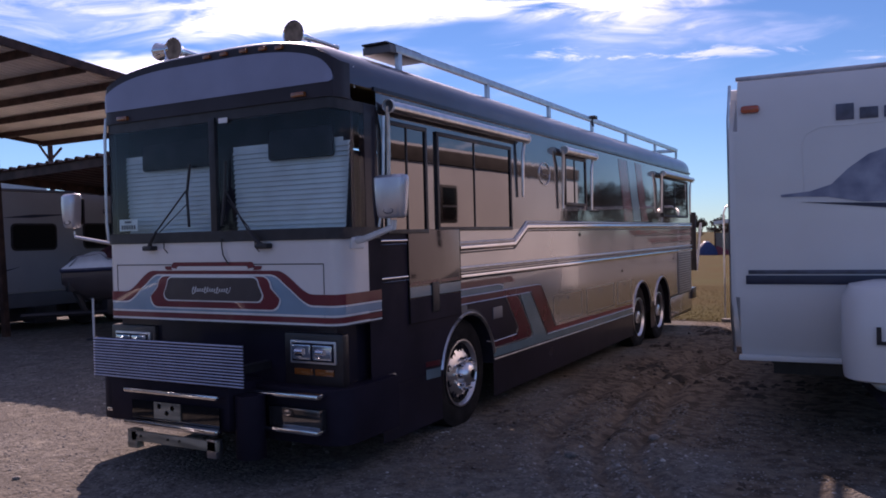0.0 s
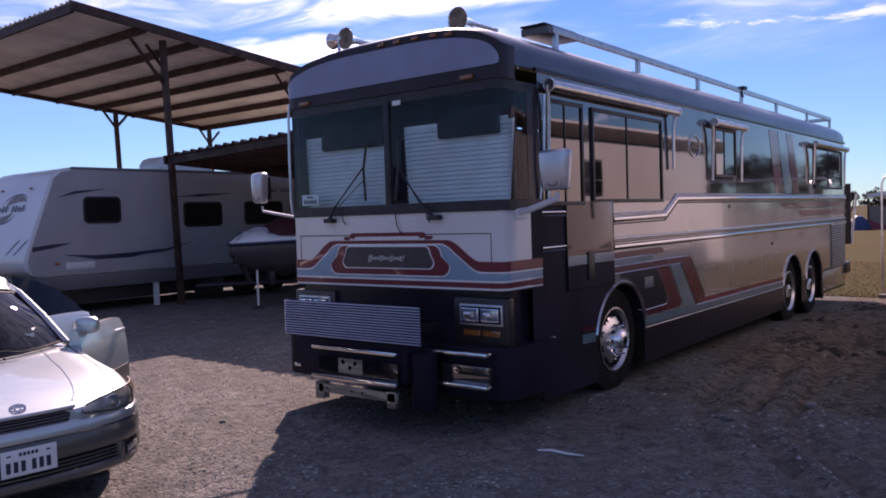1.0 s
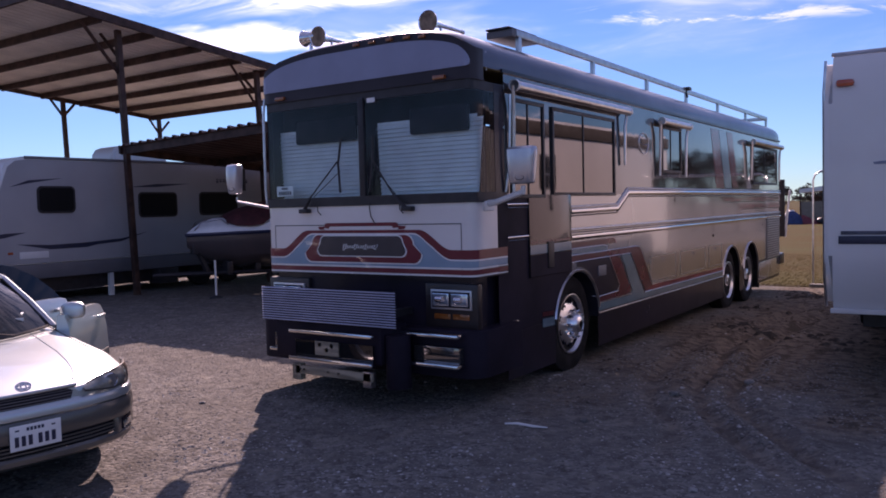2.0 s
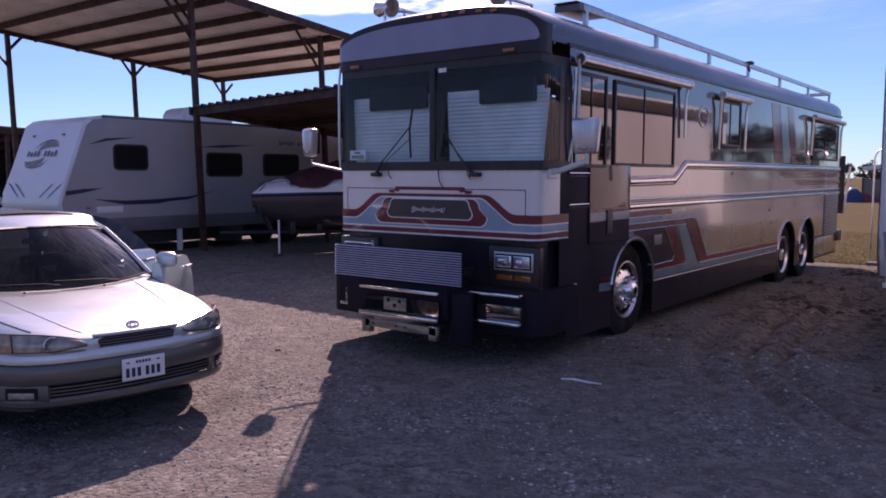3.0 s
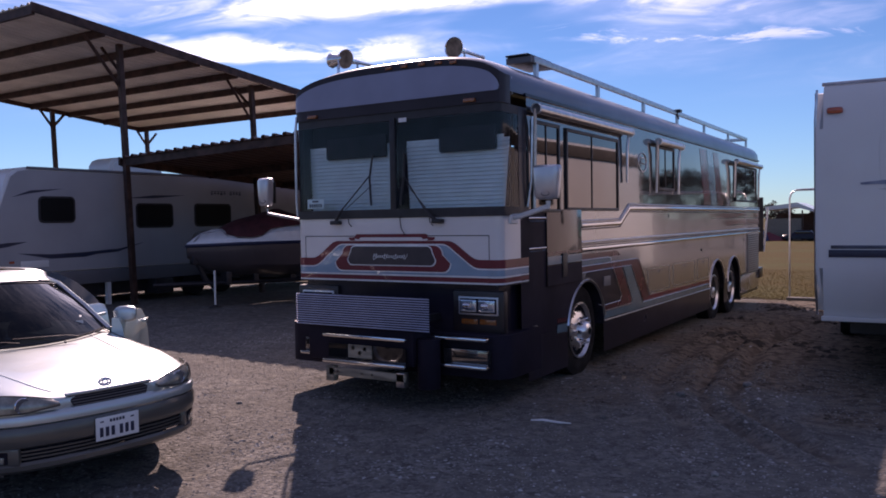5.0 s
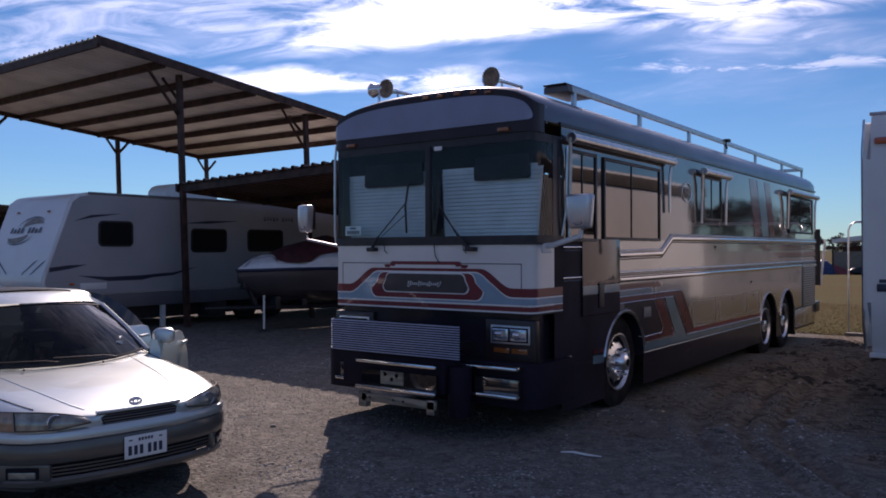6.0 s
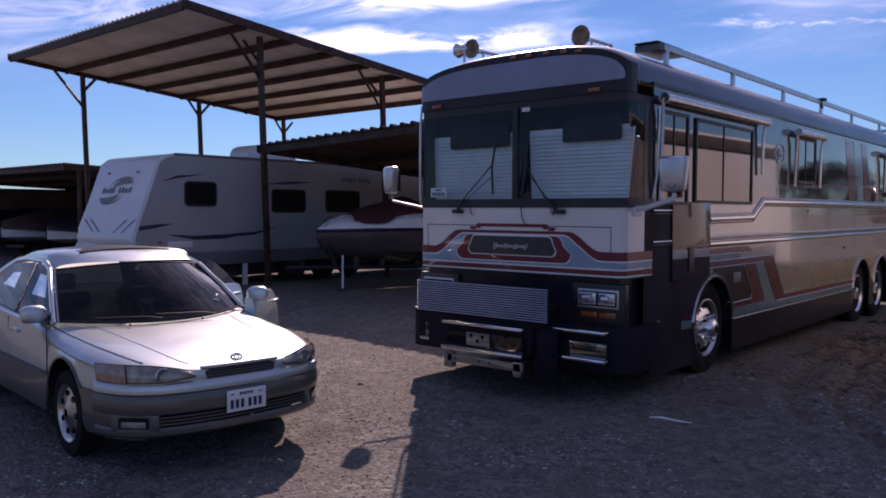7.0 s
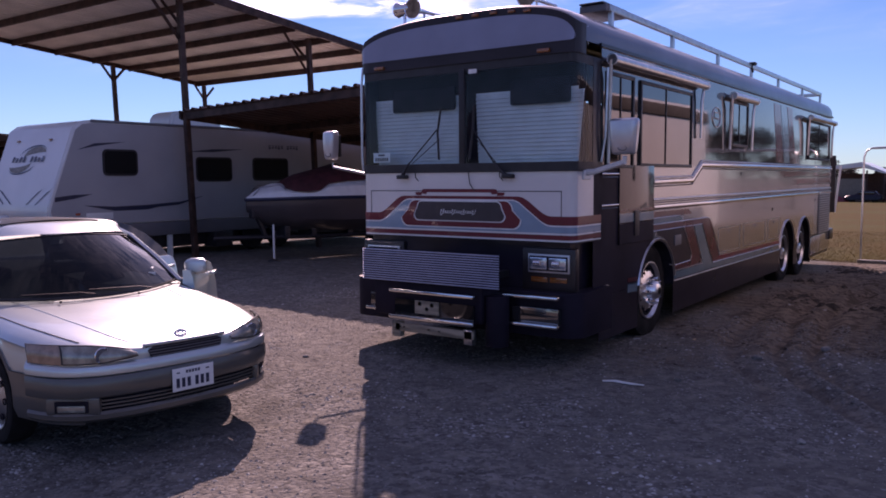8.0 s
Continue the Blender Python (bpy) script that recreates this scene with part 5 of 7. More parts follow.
    for y in (7.2, 8.1):
        for x in (xr - 0.12, xl + 0.12):
            w = P("wheel", lathe(bmesh.new(), [(0.18, -0.1), (0.32, -0.1), (0.34, -0.06), (0.34, 0.06), (0.32, 0.1), (0.18, 0.1)], (x, y, 0.34), "x", 20), M["tyre"])
            P("rim", lathe(bmesh.new(), [(0.19, -0.09), (0.19, 0.085), (0.1, 0.06), (0.0, 0.07)], (x, y, 0.34), "x", 16), M["alu"], w)
    P("drawbar", B(-12.5, -12.3, 0.6, 2.3, 0.45, 0.55), M["black"])
    P("propane_bottle", lathe(bmesh.new(), [(0.0, 0), (0.15, 0.0), (0.16, 0.1), (0.16, 0.4), (0.1, 0.5), (0.0, 0.5)], (-12.2, 1.55, 0.55), "z", 16), M["trailer"])
    P("propane_bottle", lathe(bmesh.new(), [(0.0, 0), (0.15, 0.0), (0.16, 0.1), (0.16, 0.4), (0.1, 0.5), (0.0, 0.5)], (-12.6, 1.55, 0.55), "z", 16), M["trailer"])
    P("stabiliser", B(xr - 0.1, xr - 0.02, 4.72, 4.82, -0.1, 0.8), M["trailer"])
    # black block deeper than a chassis, put in for the shade and clutter underneath
    P("underframe", B(xl + 0.2, xr - 0.2, 2.4, 13.0, 0.20, 0.5), M["black"])
    P("spare_step", B(xr - 0.3, xr + 0.15, 5.9, 6.4, 0.15, 0.5, 0.02), M["black"])


trailer_left()


def trailer_right():
    RM = pose(3.5, 2.5, 0, 0, 0, 3)
    tr = thing("travel_trailer", RM, "tall white travel trailer with a navy band and propane cover", "travel trailer")
    # local: x along its front to the right, y back, z up
    W_ = 2.5
    prof = [(0.22, 3.06), (0.10, 3.03), (0.03, 2.92), (0.0, 2.6), (0.0, 1.2), (0.04, 0.80), (0.10, 0.69), (8.0, 0.69), (8.0, 3.08)]
    bm = bmesh.new()
    prism(bm, [(0, y, z) for y, z in prof], (W_, 0, 0))
    bmesh.ops.bevel(bm, geom=[e for e in bm.edges if abs(e.verts[0].co.x - e.verts[1].co.x) < 1e-4], offset=0.07, segments=4, affect="EDGES")
    body = part("body", bm, M["trailer"], tr, "smooth white fibreglass shell")
    part("corner_trim", tube(bmesh.new(), [(0.012, 0.10, 0.72), (0.0, 0.03, 1.0), (-0.004, 0.02, 2.7), (0.01, 0.06, 3.0)], 0.014, 6), M["alu"], body)
    part("roof_edge", tube(bmesh.new(), [(0.05, 0.16, 3.065), (2.45, 0.16, 3.065)], 0.02, 6), M["alu"], body)
    part("bottom_rail", B(0.05, W_ - 0.05, 0.03, 0.10, 0.66, 0.705, 0.008), M["trailer"], body)
    part("marker_lamp", B(0.10, 0.25, -0.028, 0.02, 2.745, 2.81, 0.026), M["marker"], body, "orange clearance lamp")
    bm = bmesh.new()
    box(bm, 0.12, 2.4, -0.012, 0.0, 1.31, 1.385, 0.005)
    band = part("navy_band", bm, M["decalnavy"], body, "navy band with a white pinstripe")
    part("pinstripe", B(0.14, 2.4, -0.009, 0.0, 1.395, 1.43, 0.004), M["decalgrey"], body)
    # abstract grey-blue emblem
    pts = [(0.40, 2.05), (0.62, 2.07), (0.78, 2.12), (0.90, 2.24), (1.05, 2.35), (1.30, 2.43), (1.65, 2.44), (1.92, 2.36), (2.0, 2.2), (1.9, 2.04), (1.5, 1.97), (1.0, 1.97), (0.75, 2.02), (0.55, 2.03), (0.41, 2.03)]
    part("emblem", prism(bmesh.new(), [(x, -0.006, z) for x, z in pts], (0, 0.005, 0)), M["emblem"], body, "plain grey-blue emblem")
    part("emblem_base", prism(bmesh.new(), [(x, -0.005, z) for x, z in ((0.55, 1.985), (1.2, 1.955), (1.95, 1.94), (1.55, 1.86), (1.15, 1.92))], (0, 0.004, 0)), M["decalnavy"], body)
    for k in range(7):
        part("name_mark", B(0.82 + k * 0.17, 0.95 + k * 0.17, -0.006, 0.0, 2.63, 2.72 if k else 2.76, 0.002), M["decalgrey"], body)
    bm = bmesh.new()
    tube(bm, [(0.58, 0.0, 2.08), (0.57, 0.0, 2.46), (0.60, 0.0, 2.54), (0.70, 0.0, 2.585), (2.3, 0.0, 2.62)], 0.004, 5)
    part("moulded_line", bm, M["trailer"], body)
    bm = bmesh.new()
    rows = []
    for z, r in ((0.65, 0.37), (0.665, 0.40), (0.85, 0.41), (1.26, 0.405), (1.34, 0.36), (1.37, 0.22)):
        rows.append([(1.28 + 1.1 * r * math.copysign(abs(math.cos(t)) ** 0.6, math.cos(t)), -0.42 + 0.9 * r * math.copysign(abs(math.sin(t)) ** 0.6, math.sin(t)), z) for t in [2 * math.pi * k / 28 for k in range(28)]])
    vs = grid(bm, rows, close_u=True)
    bm.faces.new(vs[-1])
    bm.faces.new(vs[0])
    tank = part("propane_cover", bm, M["trailer"], tr, "white plastic propane bottle cover")
    bm = bmesh.new()
    box(bm, 1.05, 1.08, -0.80, -0.77, 0.945, 1.06)
    box(bm, 1.05, 1.30, -0.80, -0.77, 0.935, 0.96)
    part("cover_mark", bm, M["black"], tank)
    part("bottle_foot", lathe(bmesh.new(), [(0.2, 0.58), (0.23, 0.61), (0.23, 0.655)], (1.25, -0.50, 0), "z", 18), M["blind"], tank)
    for s in (-1, 1):
        part("drawbar", tube(bmesh.new(), [(1.25 + s * 0.30, 0.4, 0.55), (1.25 + s * 0.06, -1.3, 0.50)], 0.05, 4), M["dark"], tr)
    part("tongue_jack", tube(bmesh.new(), [(1.25, -1.2, 1.0), (1.25, -1.2, 0.0)], 0.035, 8), M["black"], tr)
    for x in (0.15, 2.35):
        for y in (4.2, 5.1):
            w = part("wheel", lathe(bmesh.new(), [(0.18, -0.1), (0.33, -0.1), (0.35, -0.06), (0.35, 0.06), (0.33, 0.1), (0.18, 0.1)], (x, y, 0.33), "x", 20), M["tyre"], tr)
            part("rim", lathe(bmesh.new(), [(0.19, -0.09), (0.19, 0.085), (0.1, 0.06), (0.0, 0.07)], (x, y, 0.33), "x", 16), M["alu"], w)
    part("underframe", B(0.3, 2.2, 0.4, 7.9, 0.50, 0.69), M["black"], tr)
    part("eave_trim", B(-0.032, -0.004, 0.35, 7.95, 2.81, 3.01, 0.006), M["awningbrown"], tr, "dark brown band below the eave")
    wf = part("side_window", B(-0.016, 0.0, 2.83, 3.30, 1.98, 2.52, 0.012), M["black"], tr, "dark side window with a middle bar")
    part("pane", B(-0.020, -0.016, 2.87, 3.26, 2.02, 2.48), M["tint"], wf)
    part("window_bar", B(-0.026, -0.020, 2.87, 3.26, 2.20, 2.225), M["alu"], wf)
    part("side_handle", B(-0.02, 0.0, 0.6, 0.9, 1.28, 1.34, 0.005), M["decalnavy"], tr)
    part("roof_vent", B(1.25, 1.75, 0.45, 0.95, 3.06, 3.225, 0.03), M["trailer"], tr)


trailer_right()

# ---- silver saloon car, local axes: x to its front, y to its left ----
CAR = pose(-0.10, -3.065, 0, 0, 0, -6) @ Matrix.Translation((-2.415, 0, 0))
car = thing("saloon_car", CAR, "silver saloon car with grey lower cladding and two open doors", "car")
WF, WR, WRAD, ARCH = 1.42, -1.25, 0.315, 0.350
PLAN = [(-2.42, 0.50), (-2.38, 0.66), (-2.28, 0.77), (-2.0, 0.85), (-1.2, 0.895), (0, 0.903), (1.2, 0.897), (1.7, 0.88), (1.95, 0.835), (2.10, 0.79), (2.22, 0.725), (2.31, 0.62), (2.37, 0.48), (2.40, 0.33)]
HOOD = [(-2.42, 0.74), (-2.36, 0.86), (-2.2, 0.91), (-1.75, 0.935), (-1.4, 0.93), (0.5, 0.875), (0.95, 0.858), (1.3, 0.83), (1.7, 0.785), (2.0, 0.745), (2.2, 0.705), (2.31, 0.675), (2.37, 0.652), (2.40, 0.635)]
SHLD = [(-2.42, 0.70), (-2.3, 0.80), (-1.8, 0.875), (-1.0, 0.88), (0.0, 0.865), (0.8, 0.83), (1.0, 0.785), (1.2, 0.728), (1.4, 0.702), (1.6, 0.685), (1.8, 0.672), (1.95, 0.648), (2.2, 0.622), (2.31, 0.612), (2.40, 0.600)]


def soft_at(table, x):
    return sum(curve_at(table, x + d) for d in (-0.14, -0.07, 0.0, 0.07, 0.14)) / 5


def car_half(x):
    return curve_at(PLAN, x)


def arch_z(x, low):
    z = low
    for c in (WF, WR):
        if abs(x - c) < ARCH:
            z = max(z, 0.32 + math.sqrt(ARCH ** 2 - (x - c) ** 2))
    return z


CX = sorted({round(v, 4) for v in list(np.arange(-2.42, 2.37, 0.11)) + [2.2, 2.28, 2.34, 2.38, 2.40] + [c + ARCH * math.cos(math.pi * k / 14) for c in (WF, WR) for k in range(15)]})
CLAD = 0.50
CAR_SECTION = ((0.988, 0.16), (0.965, 0.36), (0.925, 0.56), (0.875, 0.71), (0.82, 0.82), (0.76, 0.885), (0.70, 0.92), (0.56, 0.955), (0.30, 0.99), (0.0, 1.0))


def hood_at(x, f, up=0.003):
    """A place on the top of the body, f of the way from the middle to the side."""
    lift, zt = max(soft_at(SHLD, x), arch_z(x, CLAD) + 0.02), soft_at(HOOD, x)
    g = curve_at([(a, b) for a, b in CAR_SECTION[::-1]] + [(1.0, 0.0)], f)
    return (x, car_half(x) * f, lerp(lift, max(zt, lift + 0.01), g) + up)


rows = []
for x in CX:
    w, zt, zs = car_half(x), soft_at(HOOD, x), soft_at(SHLD, x)
    z0 = arch_z(x, CLAD)
    half = []
    for k in range(5):
        z = lerp(z0, max(zs, z0 + 0.02), k / 4)
        half.append((x, w * (1.0 - 0.02 * (k / 4) ** 2 - 0.01 * (1 - k / 4)), z))
    lift = max(zs, z0 + 0.02)
    for f, g in CAR_SECTION:
        half.append((x, w * f, lerp(lift, max(zt, lift + 0.01), g)))
    rows.append(half + [(a, -b, c) for a, b, c in half[-2::-1]])
vs = grid(bm := bmesh.new(), rows)
bm.faces.new(vs[0])
bm.faces.new(vs[-1])
body = part("body", bm, M["silver"], car, "silver metallic bodywork")
for s in (1, -1):
    line = [hood_at(lerp(0.86, 2.16, k / 16), lerp(0.90, 0.80, k / 16)) for k in range(17)]
    part("hood_gap", tube(bmesh.new(), [(x, s * y, z - 0.002) for x, y, z in line], 0.0045, 5), M["black"], car)
    line = [hood_at(lerp(0.95, 2.28, k / 16), lerp(0.66, 0.42, k / 16) * (1.0 + 0.2 * (k / 16) ** 2), -0.004) for k in range(17)]
    part("hood_crease", tube(bmesh.new(), [(x, s * y, z) for x, y, z in line], 0.009, 6), M["silver"], car)
for s in (1, -1):
    rows = [[(x, s * (car_half(x) * (1.006 - (0.03 if z < 0.26 else 0.0))), z) for z in [lerp(arch_z(x, 0.20), max(CLAD, arch_z(x, 0.2)) + 0.004, k / 4) for k in range(5)]] for x in CX if x < 2.30]
    part("cladding", grid(bm := bmesh.new(), rows) and bm, M["cladding"], car, "taupe grey lower cladding")
    part("crease", tube(bmesh.new(), [(x, s * (car_half(x) + 0.004), 0.507) for x in CX if arch_z(x, 0.2) < 0.5 and x < 1.05 and x > -0.8], 0.006, 5), M["black"], car)
fb = [(1.93, 0.842), (2.05, 0.81), (2.17, 0.755), (2.27, 0.675), (2.345, 0.55), (2.39, 0.38), (2.412, 0.19), (2.418, 0.0)]
fb = fb + [(x, -y) for x, y in fb[-2::-1]]


def ring(prof, name, mt, a=0, b=None, label=""):
    """A band round the car's nose: prof holds (z, how far out)."""
    pts = fb[a:b]
    return part(name, grid(bm := bmesh.new(), [[(x + o, y * (1 + o * 0.9), z) for x, y in pts] for z, o in prof]) and bm, M[mt], car, label)


ring(((0.50, 0.012), (0.515, 0.030), (0.545, 0.034), (0.570, 0.024), (0.590, -0.01), (0.60, -0.05)), "bumper_top", "silver", label="silver bumper top")
ring(((0.365, 0.0), (0.378, 0.028), (0.42, 0.038), (0.48, 0.036), (0.503, 0.026)), "bumper", "cladding", label="taupe grey bumper face")
ring(((0.280, -0.02), (0.365, -0.015)), "intake", "dark", 2, -2)
for z in (0.302, 0.325, 0.348):
    part("intake_bar", tube(bmesh.new(), [(x + 0.006, y, z) for x, y in fb[3:-3]], 0.0065, 5), M["cladding"], car)
ring(((0.205, -0.08), (0.213, -0.01), (0.236, 0.020), (0.265, 0.022), (0.283, 0.008)), "chin", "cladding", label="grey chin spoiler")
for s in (1, -1):
    fx = Matrix.Translation((2.235, s * 0.695, 0.325)) @ Matrix.Rotation(s * radians(46), 4, "Z")
    part("bumper_corner", box(bmesh.new(), -0.03, 0.012, -0.16, 0.17, -0.055, 0.05, 0.012, fx), M["cladding"], car)
    fg = part("fog_lamp", box(bmesh.new(), -0.005, 0.020, -0.105, 0.105, -0.045, 0.032, 0.010, fx), M["dark"], car, "dark-framed fog lamp")
    part("lens", box(bmesh.new(), 0.012, 0.026, -0.085, 0.085, -0.038, 0.004, 0.006, fx), M["hazy"], fg)
part("floor", B(-2.2, 2.1, -0.6, 0.6, 0.20, 0.32), M["dark"], car)
ys = [lerp(-1, 1, k / 14) for k in range(15)]


def nose_x(y):
    return curve_at([(0, 2.418), (0.19, 2.412), (0.38, 2.39), (0.55, 2.345), (0.7, 2.25)], abs(y))


gl = part("grille", grid(bm := bmesh.new(), [[(nose_x(t * w) + o, t * w, z) for t in ys] for z, w, o in ((0.562, 0.24, -0.03), (0.570, 0.25, 0.010), (0.655, 0.285, -0.008))]) and bm, M["dark"], car, "dark slatted grille")
for z, w in ((0.587, 0.252), (0.604, 0.260), (0.621, 0.268), (0.638, 0.276)):
    part("slat", tube(bmesh.new(), [(nose_x(t * w) + 0.008 - (z - 0.585) * 0.3, t * w, z) for t in ys], 0.005, 5), M["cladding"], gl)
part("grille_surround", tube(bmesh.new(), [(nose_x(t * 0.30) - 0.008, t * 0.30, 0.664) for t in ys], 0.014, 8), M["silver"], car)
part("grille_surround", tube(bmesh.new(), [(nose_x(t * 0.26) + 0.004, t * 0.26, 0.572) for t in ys], 0.012, 8), M["silver"], car)
bm = bmesh.new()
for ry, rz_ in ((0.045, 0.030), (0.016, 0.026), (0.040, 0.014)):
    tube(bm, [(2.335 - rz_ * math.sin(a) * 0.45, ry * math.cos(a), 0.693 + rz_ * math.sin(a) * 0.8) for a in [2 * math.pi * k / 20 for k in range(21)]], 0.006, 5)
part("emblem", bm, M["chrome"], car, "oval chrome emblem")
for s in (1, -1):
    rows, edge = [], []
    for k in range(15):
        t = k / 14
        y = lerp(0.345, 0.845, t)
        x = nose_x(y) if y < 0.68 else curve_at([(0.68, 2.265), (0.76, 2.165), (0.81, 2.06), (0.845, 1.95)], y)
        zt = lerp(0.636, 0.70, t ** 0.8) + 0.022 * math.sin(math.pi * t)
        zb = lerp(0.612, 0.588, min(1, t * 2.5))
        rows.append([(x + 0.022, s * y, zb), (x + 0.024, s * (y + 0.003), lerp(zb, zt, 0.35)), (x + 0.010, s * y, lerp(zb, zt, 0.75)), (x - 0.022, s * (y - 0.006), zt)])
    hl = part("headlamp", grid(bm := bmesh.new(), rows) and bm, M["hazy"], car, "hazy headlamp lens")
    part("turn_lamp", grid(bm := bmesh.new(), [[(p[0] + 0.003, p[1] + s * 0.003, p[2]) for p in r] for r in rows[11:]]) and bm, M["paleamber"], hl, "pale amber corner lamp")
    part("lamp_edge", tube(bmesh.new(), [r[0] for r in rows] + [r[-1] for r in rows[::-1]], 0.005, 5), M["black"], hl)
    part("lamp_divider", tube(bmesh.new(), rows[11], 0.006, 5), M["black"], hl)
    part("reflector", lathe(bmesh.new(), [(0.05, 0.0), (0.045, 0.006), (0.0, 0.010)], (nose_x(0.55) + 0.012, s * 0.55, 0.637), "x", 16), M["chrome"], hl)
pl = part("number_plate", B(2.458, 2.464, -0.142, 0.162, 0.335, 0.487, 0.003), M["pin"], car, "white number plate")
for k in range(6):
    y = -0.118 + k * 0.040 + (0.018 if k > 2 else 0)
    part("plate_bar", B(2.464, 2.4655, y + 0.002, y + 0.026, 0.358, 0.420), M["decalnavy"], pl)
for k in range(5):
    part("plate_bar", B(2.464, 2.4655, -0.045 + k * 0.022, -0.030 + k * 0.022, 0.448, 0.468), M["decalnavy"], pl)
for y in (-0.10, 0.115):
    part("plate_bar", B(2.464, 2.4655, y - 0.012, y + 0.012, 0.452, 0.462), M["decalgrey"], pl)
# cabin
ROOF = [(-1.75, 0.95), (-1.25, 1.255), (-1.05, 1.325), (-0.85, 1.362), (-0.55, 1.388), (-0.1, 1.392), (0.12, 1.380), (0.28, 1.347), (0.42, 1.298)]
RW = [(-1.25, 0.525), (-1.05, 0.555), (-0.55, 0.61), (0.0, 0.625), (0.42, 0.61)]
rows = []
for x in (-1.25, -1.15, -1.05, -0.95, -0.75, -0.55, -0.3, -0.1, 0.12, 0.26, 0.36, 0.42):
    z, w = curve_at(ROOF, x), curve_at(RW, x)
    row = []
    for k in range(17):
        a = math.pi * k / 16
        c, q = math.cos(a), math.sin(a)
        y = w * math.copysign(abs(c) ** 0.6, c)
        bow = 0.30 * (y / w) ** 2 * smooth01((x + 0.1) / 0.5)
        row.append((x - bow, y, z - 0.075 + 0.08 * abs(q) ** 0.6))
    rows.append(row)
part("roof", grid(bm := bmesh.new(), rows) and bm, M["silver"], car, "silver roof")
part("sunroof", grid(bm := bmesh.new(), [[(x, y, curve_at(ROOF, x) + 0.020 - 0.022 * (abs(y) / 0.4) ** 2) for y in (-0.40, -0.2, 0, 0.2, 0.40)] for x in (-0.80, -0.6, -0.4, -0.2, 0.0, 0.10)]) and bm, M["screen"], car, "dark glass sunroof")
ws = []
for t in (0.0, 0.2, 0.4, 0.6, 0.8, 1.0):
    w = lerp(0.785, 0.635, t)
    ws.append([(lerp(1.0, 0.425, t) - lerp(0.33, 0.30, t) * (y / w) ** 2 + 0.02 * math.sin(math.pi * t), y, lerp(0.852, 1.29, t) + lerp(0.025, 0.0, t) * (y / w) ** 2 + 0.012 * math.sin(math.pi * t) - lerp(0.0, 0.055, t) * (y / w) ** 2) for y in [lerp(-w, w, k / 14) for k in range(15)]])
wsob = part("windscreen", grid(bm := bmesh.new(), ws) and bm, M["carglass"], car, "dark windscreen with a sticker")
wsob.visible_shadow = False
part("sticker", B(0.742, 0.746, 0.49, 0.55, 0.925, 0.965), M["pin"], wsob, "small pale sticker")
part("screen_seal", tube(bmesh.new(), ws[0], 0.012, 5), M["black"], wsob)
part("screen_seal", tube(bmesh.new(), ws[-1], 0.008, 5), M["black"], wsob)
part("sticker", grid(bm := bmesh.new(), [[Vector(ws[1][12]) + Vector((-0.004, 0, 0.002)), Vector(ws[1][13]) + Vector((-0.004, 0, 0.002))], [Vector(lerp(Vector(ws[1][12]), Vector(ws[2][12]), 0.5)) + Vector((-0.004, 0, 0.002)), Vector(lerp(Vector(ws[1][13]), Vector(ws[2][13]), 0.5)) + Vector((-0.004, 0, 0.002))]]) and bm, M["blind"], wsob)
rw = []
for t in (0.0, 0.5, 1.0):
    w = lerp(0.68, 0.53, t)
    rw.append([(lerp(-1.85, -1.25, t) + 0.14 * (y / 0.7) ** 2, y, lerp(0.945, 1.235, t)) for y in [lerp(-w, w, k / 8) for k in range(9)]])
part("rear_window", grid(bm := bmesh.new(), rw) and bm, M["carglass"], car).visible_shadow = False
for y in (-0.08, 0.38):
    part("wiper", tube(bmesh.new(), [(1.005, y, 0.872), (0.985, y - 0.10, 0.89), (0.955 - 0.15 * abs(y - 0.45), y - 0.48, 0.90)], 0.005, 5), M["navymatte"], car)
for y in (-0.35, 0.25):
    part("washer_jet", B(1.03, 1.045, y - 0.008, y + 0.008, 0.835, 0.852, 0.004), M["black"], car)
